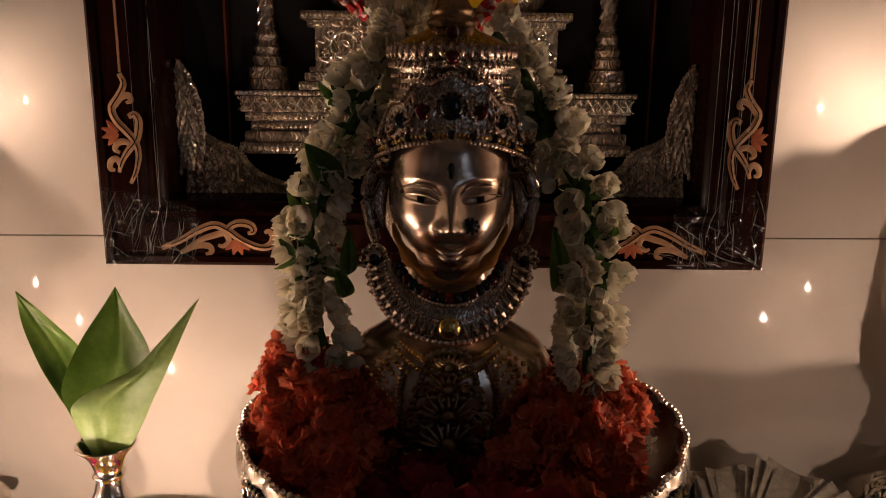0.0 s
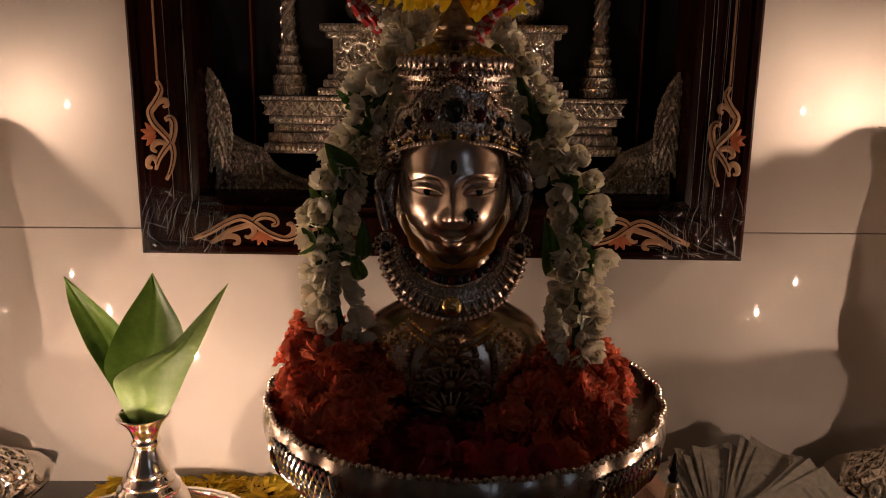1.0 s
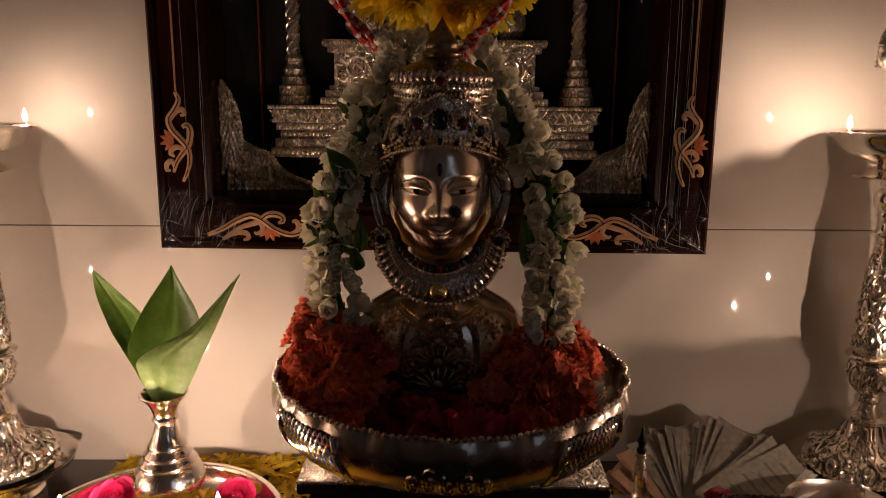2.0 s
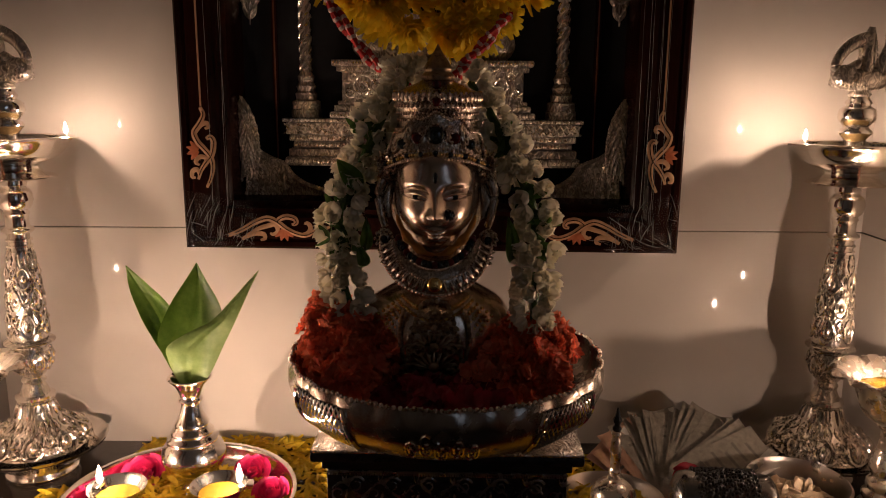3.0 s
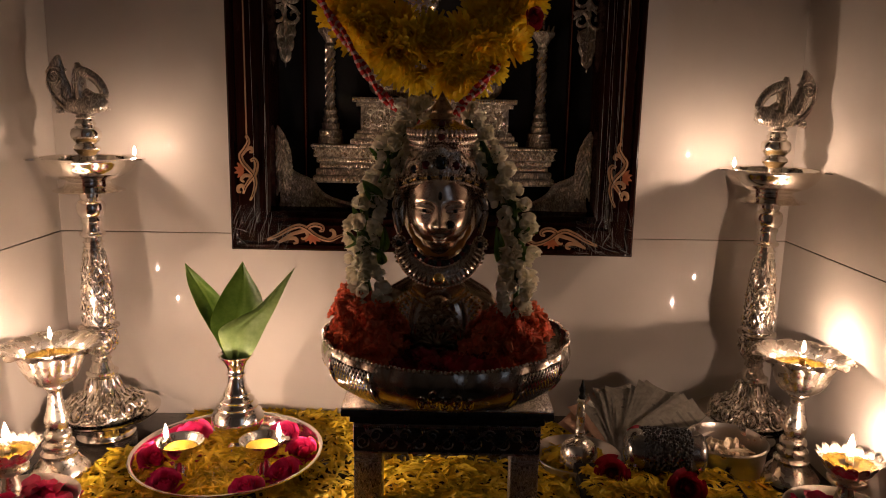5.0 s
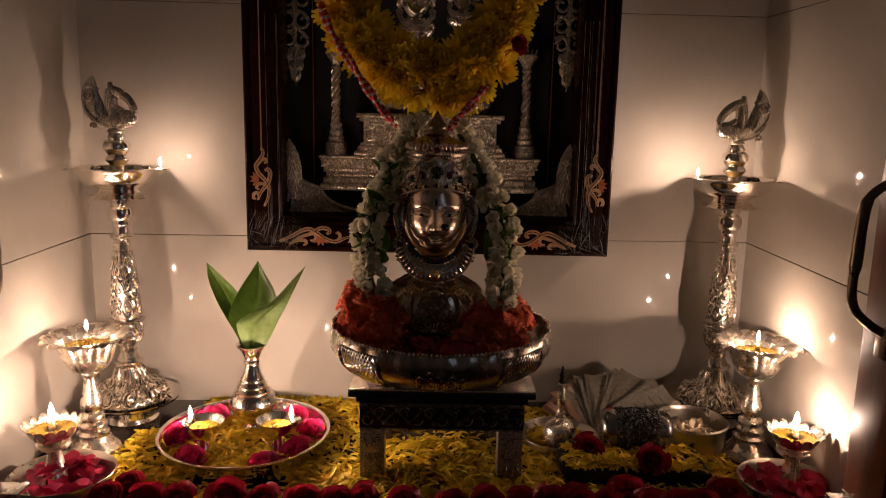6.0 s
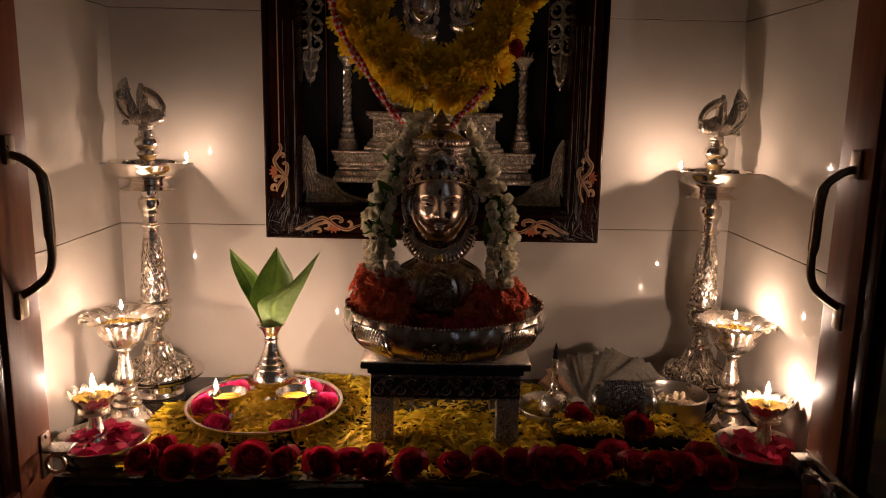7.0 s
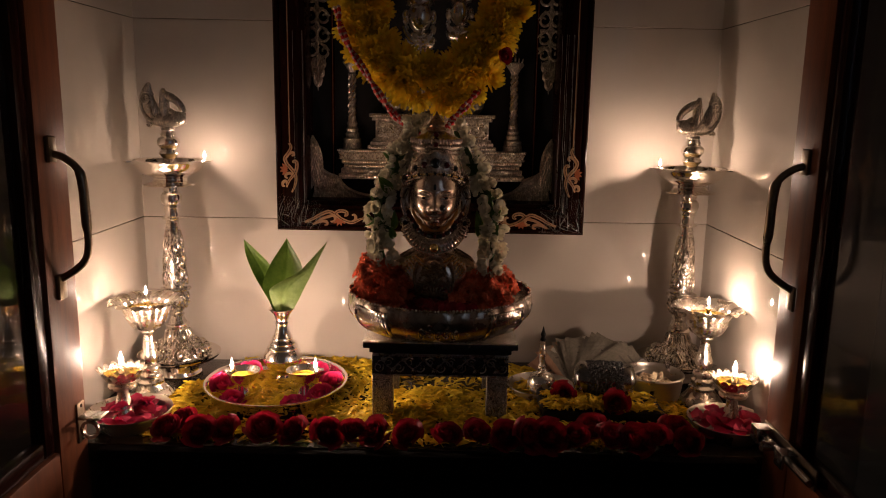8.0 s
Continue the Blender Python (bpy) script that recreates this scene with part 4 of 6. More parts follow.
# throne block with scroll panels
throne = part("throne", box((MX - 0.104, 0.762, 1.224), (MX + 0.104, 0.7795, 1.284), 0.002), RELIEF, picture, "silver throne block with scroll panels")
for half, z0, z1, y in ((0.118, 1.2215, 1.2285, 0.756), (0.113, 1.229, 1.236, 0.758), (0.109, 1.2365, 1.241, 0.760), (0.110, 1.274, 1.2795, 0.758), (0.115, 1.280, 1.287, 0.755)):
    part("step", box((MX - half, y, z0), (MX + half, 0.7794, z1), 0.0015), RELIEF, throne)
for z, y, half in ((1.225, 0.756, 0.116), (1.2835, 0.755, 0.113)):
    part("beading", bead_row(MX - half, MX + half, z, y, 0.0018, bmesh.new()), SATIN, throne)


def spiral(cx, cz, y, r, turns, start, sign, thick, bm, flat=0.7):
    n = int(14 * turns)
    pts = [(cx + r * (1 - 0.82 * k / n) * math.cos(start + sign * 2 * math.pi * turns * k / n), y, cz + r * (1 - 0.82 * k / n) * math.sin(start + sign * 2 * math.pi * turns * k / n)) for k in range(n + 1)]
    return tube(pts, [thick * (1 - 0.5 * k / n) for k in range(n + 1)], 6, bm, flat)


for s in (-1, 1):
    sc = bmesh.new()
    for k, (dx, dz, r) in enumerate(((0.080, 1.258, 0.014), (0.056, 1.256, 0.011), (0.094, 1.250, 0.006), (0.068, 1.268, 0.006), (0.090, 1.268, 0.005), (0.070, 1.248, 0.006))):
        spiral(MX + s * dx, dz, 0.7615, r, 1.6, 0.7 * k, s if k % 2 else -s, 0.0022, sc)
    part("scroll_panel", sc, SATIN, throne)


def relief_pillar(x):
    """A half-round twisted silver column on a stepped foot."""
    prof = [(0.018, 1.2215), (0.018, 1.230), (0.0165, 1.231), (0.0165, 1.240), (0.012, 1.242), (0.013, 1.249), (0.010, 1.252), (0.0115, 1.257), (0.0085, 1.262), (0.0098, 1.268), (0.0062, 1.274), (0.0066, 1.290), (0.0062, 1.310), (0.0058, 1.330), (0.0052, 1.352), (0.0078, 1.356), (0.0058, 1.360), (0.0100, 1.368), (0.0165, 1.376), (0.0165, 1.380), (0.006, 1.382)]
    pil = part("pillar", lathe([(r, z) for r, z in prof], 24, at=(x, 0.779, 0)), RELIEF, picture, "twisted silver pillar in relief")
    tw = bmesh.new()
    for ph in range(4):
        pts = [(x + 0.0062 * math.cos(a + ph * math.pi / 2), 0.779 + 0.0062 * math.sin(a + ph * math.pi / 2), 1.275 + 0.078 * k / 30) for k in range(31) for a in (k * 0.34,)]
        tube(pts, 0.0019, 5, tw)
    part("twist", tw, SATIN, pil)
    orn = bmesh.new()
    for k in range(-2, 3):
        tube([(x + 0.006 * k, 0.775, 1.381), (x + 0.0072 * k, 0.775, 1.389 + 0.002 * (k % 2))], [0.0022, 0.0008], 6, orn)
    tube([(x, 0.775, 1.380), (x, 0.775, 1.398)], 0.0018, 6, orn)
    ball(0.0075, (0.8, 0.35, 1.2), (x, 0.775, 1.407), 12, 8, orn)
    part("finial", orn, SATIN, pil)


relief_pillar(-0.141)
relief_pillar(0.157)


def hanging_scroll(x, s):
    """An openwork silver drop of paired volutes narrowing to a tip."""
    bm = bmesh.new()
    for k, (z, r) in enumerate(((1.600, 0.016), (1.565, 0.0165), (1.530, 0.017), (1.492, 0.017), (1.456, 0.0175), (1.424, 0.0175), (1.396, 0.016))):
        for q in (-1, 1):
            spiral(x + q * r * 0.72, z, 0.774, r * 0.85, 1.15, 0.4 * k, q, 0.0048, bm)
            tube([(x + q * 0.002, 0.773, z + r), (x + q * r * 0.9, 0.772, z + 0.55 * r), (x + q * r * 1.35, 0.774, z + 0.1 * r)], [0.0012, 0.0036, 0.0010], 6, bm)
        ball(0.0046, (1, 0.6, 1.2), (x, 0.772, z + 0.018), 8, 6, bm)
    for k, (z, r) in enumerate(((1.372, 0.015), (1.356, 0.012), (1.343, 0.008))):
        for q in (-1, 1):
            tube([(x, 0.774, z - 0.006), (x + q * r * 0.7, 0.772, z), (x + q * r, 0.773, z + 0.012)], [0.002, 0.0034, 0.001], 6, bm, 0.7)
        ball(1.0, (r * 1.05, 0.0036, 0.013), (x, 0.776, z + 0.002), 16, 8, bm)
    tube([(x, 0.774, 1.62), (x, 0.774, 1.36), (x, 0.774, 1.326)], [0.003, 0.003, 0.0008], 6, bm)
    part("hanging_scroll", bm, RELIEF, picture, "openwork silver scroll drop")


hanging_scroll(-0.203, -1)
hanging_scroll(0.219, 1)


def corner_leaf(s):
    """A corner spandrel: a tall veined blade in the corner and a leafy edge sweeping down along the bottom."""
    bm = bmesh.new()
    ox = FX0 if s < 0 else FX1
    at = lambda a, y, b: (ox - s * a, y, FZ0 + b)
    # the sweeping edge, from the blade's foot to the tip at the bottom
    edge = smoothed([(0.074, 0, 0.104), (0.086, 0, 0.097), (0.103, 0, 0.090), (0.111, 0, 0.079), (0.125, 0, 0.068), (0.143, 0, 0.061), (0.162, 0, 0.057)], 6)
    m = len(edge) - 1
    def ground(u, v):
        p = edge[min(m, round(u * m))]
        foot = (0.055 + 0.105 * u, 0.052)
        a, b = foot[0] + (p.x - foot[0]) * v, foot[1] + (p.z - foot[1]) * v
        return at(a, 0.758 - 0.003 * abs(math.sin(60 * a)) * abs(math.sin(60 * b)), b)
    grid(ground, m, 6, bm)
    grid(lambda u, v: Vector(ground(u, v)) + Vector((0, 0.008, 0)), m, 6, bm)
    # curled leaflets all along the edge, a bead line inside them
    for k in range(m + 1):
        p = edge[k]
        d = (edge[min(k + 1, m)] - edge[max(k - 1, 0)]).normalized()
        nx, nz = -d.z, d.x
        tube([at(p.x - 0.002 * nx, 0.756, p.z - 0.002 * nz), at(p.x + 0.0035 * nx, 0.751, p.z + 0.0035 * nz), at(p.x + 0.006 * nx + 0.002 * d.x, 0.755, p.z + 0.006 * nz + 0.002 * d.z)], [0.0022, 0.0034, 0.0008], 6, bm)
        ball(0.0017, (1, 0.8, 1), at(p.x - 0.005 * nx, 0.7545, p.z - 0.005 * nz), 6, 4, bm)
    # tall blade: raised veins from the foot to the tip, scalloped rim
    spine = smoothed([(0.064, 0, 0.074), (0.064, 0, 0.100), (0.063, 0, 0.125), (0.062, 0, 0.145), (0.059, 0, 0.164)], 6)
    n = len(spine) - 1
    def blade(u, v):
        w = (v - 0.5) * 2
        i = min(int(u * n), n - 1)
        p = spine[i].lerp(spine[i + 1], u * n - i)
        half = 0.0138 * math.sin(math.pi * (0.16 + 0.84 * u)) ** 0.8 * (1 - 0.25 * u)
        return at(p.x + w * half + 0.003 * u * (w > 0), 0.751 - 0.0042 * (1 - w * w) - 0.0015 * math.sin(46 * (u + 0.30 * abs(w))), p.z + 0.006 * (1 - abs(w)))
    grid(blade, 3 * n, 16, bm)
    for k in range(n + 1):
        for v in (0.0, 1.0):
            p = blade(k / n, v)
            ball(0.0025, (1, 0.8, 1.2), (p[0], p[1] - 0.001, p[2]), 7, 5, bm)
    # studded quarter panel below, with two plain ribs
    for i in range(8):
        for j in range(5):
            a, b = 0.064 + 0.0070 * i, 0.056 + 0.0068 * j
            if b < 0.092 - 0.62 * max(0, a - 0.085):
                ball(0.0027, (1, 0.7, 1), at(a, 0.7545, b), 8, 6, bm)
    for a in (0.060, 0.104):
        tube([at(a, 0.754, 0.053), at(a + 0.002, 0.752, 0.070), at(a + 0.001, 0.754, 0.088)], 0.0018, 6, bm)
    for k in range(4):
        spiral(ox - s * (0.112 + 0.011 * k), FZ0 + 0.068 - 0.0035 * k, 0.754, 0.0060 - 0.0008 * k, 1.5, k, -s, 0.0018, bm)
    part("corner_leaf", bm, RELIEF, picture, "embossed silver corner spray")


corner_leaf(-1)
corner_leaf(1)

# the figure relief behind the garland: plain masses and two plain masks
seat = bmesh.new()
for x, z, rx, rz in ((-0.062, 1.303, 0.024, 0.016), (-0.020, 1.298, 0.040, 0.012), (0.030, 1.298, 0.040, 0.012), (0.080, 1.305, 0.022, 0.020), (0.005, 1.330, 0.070, 0.045), (-0.075, 1.325, 0.010, 0.030)):
    ball(1.0, (rx, 0.018, rz), (x, 0.776, z), 20, 10, seat)
part("seated_mass", seat, RELIEF, picture, "plain rounded silver figure mass in relief")
for x, z, k in ((-0.016, 1.455, 1.0), (0.054, 1.462, 0.82)):
    bm = ball(1.0, (0.021 * k, 0.020, 0.029 * k), (x, 0.725, z), 24, 16)
    ball(1.0, (0.004 * k, 0.006, 0.009 * k), (x, 0.704, z - 0.004), 10, 8, bm)
    lathe(smoothed([(0.024 * k, 0.018), (0.026 * k, 0.024), (0.022 * k, 0.034), (0.023 * k, 0.044), (0.012 * k, 0.062), (0.001, 0.075)], 3), 24, at=(x, 0.728, z), bm=bm)
    for q in (-1, 1):
        ball(1.0, (0.007 * k, 0.008, 0.013 * k), (x + q * 0.024 * k, 0.730, z - 0.002), 10, 8, bm)
        ball(0.0055 * k, (1, 0.8, 1), (x + q * 0.024 * k, 0.726, z - 0.020 * k), 10, 8, bm)
    arc = [(x + 0.028 * k * math.cos(a), 0.717, z - 0.010 + 0.034 * k * math.sin(a)) for a in (math.pi * (1.08 + 0.84 * i / 16) for i in range(17))]
    tube(arc, [0.003 + 0.003 * math.sin(math.pi * i / 16) for i in range(17)], 8, bm)
    ball(1.0, (0.030 * k, 0.016, 0.020 * k), (x, 0.738, z - 0.042 * k), 18, 10, bm)
    tube([(x, 0.72, z - 0.046 * k), (x, 0.722, z - 0.066 * k)], [0.006 * k, 0.0015], 8, bm)
    part("mask", bm, SATIN, picture, "plain silver mask in relief")

# pale inlaid vines on the moulding
INL = FY - 0.0006


def ribbon(points, width, mat, name, n=6):
    pts = smoothed([(x, INL, z) for x, z in points], n)
    m = len(pts)
    return tube(pts, [width * (0.45 + 0.55 * math.sin(math.pi * min(1, 0.1 + i / (m - 1) * 0.9))) for i in range(m)], 8, None, 0.16, side=(0, 1, 0))


# scrolls as seen at one corner: offsets from the frame's lower corner, inwards and up
LYING = (
    [(0.050, 0.015), (0.066, 0.022), (0.080, 0.030), (0.094, 0.035), (0.105, 0.031), (0.119, 0.021), (0.136, 0.016), (0.151, 0.022), (0.165, 0.026)],
    [(0.103, 0.027), (0.108, 0.034), (0.116, 0.037), (0.125, 0.035), (0.127, 0.030), (0.122, 0.028)],
    [(0.065, 0.011), (0.082, 0.022), (0.093, 0.026), (0.103, 0.028), (0.106, 0.021), (0.101, 0.017), (0.097, 0.018)],
    [(0.131, 0.016), (0.140, 0.019), (0.143, 0.025), (0.140, 0.030), (0.136, 0.029)],
    [(0.065, 0.011), (0.078, 0.017), (0.089, 0.017), (0.091, 0.012), (0.086, 0.010)])
CLIMBING = (
    [(0.025, 0.157), (0.028, 0.149), (0.023, 0.139), (0.017, 0.130), (0.020, 0.120), (0.027, 0.112), (0.034, 0.103), (0.036, 0.092), (0.033, 0.079), (0.028, 0.069)],
    [(0.030, 0.123), (0.035, 0.125), (0.038, 0.120), (0.037, 0.111), (0.034, 0.103), (0.028, 0.096), (0.022, 0.087), (0.019, 0.078)],
    [(0.019, 0.130), (0.025, 0.138), (0.031, 0.140), (0.033, 0.136), (0.029, 0.134)],
    [(0.033, 0.099), (0.026, 0.103), (0.020, 0.102), (0.017, 0.097), (0.021, 0.094)],
    [(0.021, 0.082), (0.018, 0.089), (0.013, 0.087), (0.012, 0.081), (0.016, 0.080)])
for s in (-1, 1):
    inner = FX0 if s < 0 else FX1
    for strokes, upright in ((LYING, False), (CLIMBING, True)):
        bm, cut_lines = bmesh.new(), bmesh.new()
        for q, st in enumerate(strokes):
            pts = [(inner - s * a, FZ0 + b) for a, b in st]
            merge(bm, ribbon(pts, 0.0033 if q < 2 else 0.0027, TAN, "v"))
            if q < 2:
                tube([p + Vector((0, -0.0008, 0)) for p in smoothed([(x, INL, z) for x, z in pts], 6)[3:-3]], 0.00045, 4, cut_lines)
        inlay = part("vine_inlay", bm, TAN, picture, "pale scrolling vine inlay")
        part("cut_line", cut_lines, WOOD_DARK, inlay, "dark line cut along the inlay")
        fl = bmesh.new()
        cx, cz = (inner - s * 0.113, FZ0 + 0.022) if not upright else (inner - s * 0.020, FZ0 + 0.110)
        for k in range(4):
            a = (math.pi * 1.5 if not upright else (math.pi if s < 0 else 0)) + (k - 1.5) * 0.6
            tube([(cx, INL, cz), (cx + 0.006 * math.cos(a), INL, cz + 0.006 * math.sin(a)), (cx + 0.013 * math.cos(a), INL, cz + 0.013 * math.sin(a))], [0.002, 0.0034, 0.0006], 8, fl, 0.16, side=(0, 1, 0))
        part("flower_inlay", fl, RUST, picture, "rust-red flower inlay")
    part("stringing", box((inner - s * 0.0255 - 0.0008, FY - 0.0008, FZ0 + 0.158), (inner - s * 0.0255 + 0.0008, FY + 0.0015, FZ1 - 0.06)), TAN, picture)

# crumpled clear film left on the lower corners
FILM, fnt, fb = nodes("clear_plastic_film")
tr = fnt.nodes.new("ShaderNodeBsdfTransparent")
gl = fnt.nodes.new("ShaderNodeBsdfGlossy")
gl.inputs["Roughness"].default_value = 0.18
mx = fnt.nodes.new("ShaderNodeMixShader")
mx.inputs[0].default_value = 0.035
fnt.links.new(tr.outputs[0], mx.inputs[1])
fnt.links.new(gl.outputs[0], mx.inputs[2])
fnt.links.new(mx.outputs[0], fnt.nodes["Material Output"].inputs["Surface"])
# pale colour for the glints along the film's folds
CREASE_GLINT = surface("film_fold_glint", (0.26, 0.25, 0.235), (0.44, 0.42, 0.40), rough=0.2, scale=80, bump=0.1, thin=0.5)
for s in (-1, 1):
    ex = FX0 if s < 0 else FX1
    def sheet(u, v, s=s, ex=ex):
        x = ex + s * 0.001 - s * 0.082 * u
        z = FZ0 - 0.001 + 0.070 * v * (1 - 0.25 * u)
        n = noise.noise((u * 9 + 3 * s, v * 3.0, s)) * 0.6 + noise.noise((u * 22 + v * 9, v * 6 - u * 8, 5 + s)) * 0.5 + abs(noise.noise((u * 34 - v * 16, v * 9, 2 * s))) * 0.9
        return (x, FY - 0.0045 - 0.0042 * (n + 0.25), z)
    part("plastic_wrap", grid(sheet, 60, 44), FILM, picture, "crumpled clear plastic wrap on the corner", angle=180)
    # gathered film's sharp creases, pale tubes standing in for their reflection streaks
    r = random.Random(31 + s)
    crease_glints = bmesh.new()
    for k in range(46):
        u0 = r.random()
        x = ex - s * (0.004 + 0.078 * u0)
        z = FZ0 + r.uniform(0.0, 0.016 + 0.030 * (1 - u0))
        level = r.random() < (0.12 if s < 0 else 0.34)
        a = math.radians(90 + s * (r.gauss(20, 10) if s < 0 else r.gauss(4, 7)) + (r.gauss(68, 8) if level else 0))
        length = r.uniform(0.010, 0.034)
        pts = []
        for i in range(7):
            pts.append((x, FY - 0.0058 - r.uniform(0, 0.0010), z))
            a += r.gauss(0, 0.10)
            x, z = x + length / 6 * math.cos(a), z + length / 6 * math.sin(a)
        pts = [p for p in pts if min(abs(p[0] - FX0), abs(p[0] - FX1)) < 0.1 and FX0 < p[0] < FX1 and p[2] < FZ0 + 0.072]
        if len(pts) > 2:
            w = r.uniform(0.00010, 0.00042)
            tube(pts, [w * math.sin(math.pi * (i + 0.7) / (len(pts) + 0.4)) for i in range(len(pts))], 4, crease_glints)
    # long upright streaks of sheen, drawn as thin pale tubes too
    for k in range(6 if s > 0 else 3):
        x = ex - s * r.uniform(0.004, 0.058)
        tube([(x + r.uniform(-0.0006, 0.0006), FY - 0.0035, FZ0 + 0.05 + 0.05 * i) for i in range(7)], 0.00026, 4, crease_glints)
    part("film_crease", crease_glints, CREASE_GLINT, picture, "clear wrap folds with reflection streaks put in as pale tubes")


# ---------------------------------------------------------------- dish details
DR = [(0.1265, 0.0313), (0.135, 0.0368), (0.1415, 0.043), (0.1465, 0.0495), (0.1500, 0.0565), (0.1522, 0.0665), (0.1518, 0.0765)]


def on_dish(a, v, lift):
    k = v * (len(DR) - 1)
    i = min(int(k), len(DR) - 2)
    r = DR[i][0] + (DR[i + 1][0] - DR[i][0]) * (k - i) + lift
    z = DR[i][1] + (DR[i + 1][1] - DR[i][1]) * (k - i)
    return (r * math.cos(a), r * math.sin(a), z)


for c in range(4):
    mid = -math.pi / 2 + math.pi / 4 + c * math.pi / 2
    wide = 0.21
    part("panel_ground", grid(lambda u, v: on_dish(mid + wide * (2 * u - 1) * (1.05 + 0.12 * math.sin(math.pi * v)), v, 0.0006), 10, 8), BLACKENED, dish, "darkened panel ground")
    lattice = bmesh.new()
    for k in range(-9, 10):
        for s in (-1, 1):
            run = [(mid + wide * (k / 6 + s * (j / 8 - 0.5) * 1.0), j / 8) for j in range(9)]
            run = [q for q in run if abs(q[0] - mid) <= wide]
            if len(run) > 1:
                tube([on_dish(a, v, 0.0014) for a, v in run], 0.0012, 5, lattice)
    for e in (-1, 1):
        tube([on_dish(mid + e * wide * (1.05 + 0.12 * math.sin(math.pi * j / 8)), j / 8, 0.002) for j in range(9)], 0.0022, 6, lattice)
    part("lattice_panel", lattice, SILVER, dish, "embossed diamond lattice panel")
    # plain cartouche with a raised vine between the lattice panels
    c2 = mid + math.pi / 4
    vine_bm = bmesh.new()
    for j in range(5):
        ca, cv = c2 + (j - 2) * 0.085, 0.45 + 0.1 * (j % 2)
        tube([on_dish(ca + 0.045 * (1 - k / 26) * math.cos(0.5 * k + j), cv + 0.28 * (1 - k / 26) * math.sin(0.5 * k + j), 0.0012) for k in range(24)], 0.0012, 5, vine_bm)
    part("vine_panel", vine_bm, SILVER, dish)
rim = bmesh.new()
for k in range(168):
    a = 2 * math.pi * k / 168
    w = 1 + 0.03 * (abs(math.cos(12 * a)) ** 0.7 - 0.6) * 0.8
    ball(0.0021, (1, 1, 1), (0.1487 * w * math.cos(a), 0.1487 * w * math.sin(a), 0.0857), 6, 4, rim)
part("beaded_rim", rim, SATIN, dish, "beaded silver rim")

# ---------------------------------------------------------------- the bust: one plain mesh
STONE = surface("dark_stones", (0.004, 0.005, 0.006), (0.015, 0.02, 0.02), rough=0.12, scale=60, bump=0.0)
GARNET = surface("red_stones", (0.035, 0.003, 0.003), (0.09, 0.006, 0.006), rough=0.2, scale=60, bump=0.0)
OCHRE = surface("dried_turmeric_paste", (0.30, 0.10, 0.012), (0.46, 0.19, 0.025), rough=0.8, scale=120, bump=0.3)
DULL_GILT = surface("darkened_gilt", (0.18, 0.115, 0.07), (0.44, 0.30, 0.18), rough=0.32, metal=1.0, scale=200, bump=0.4)


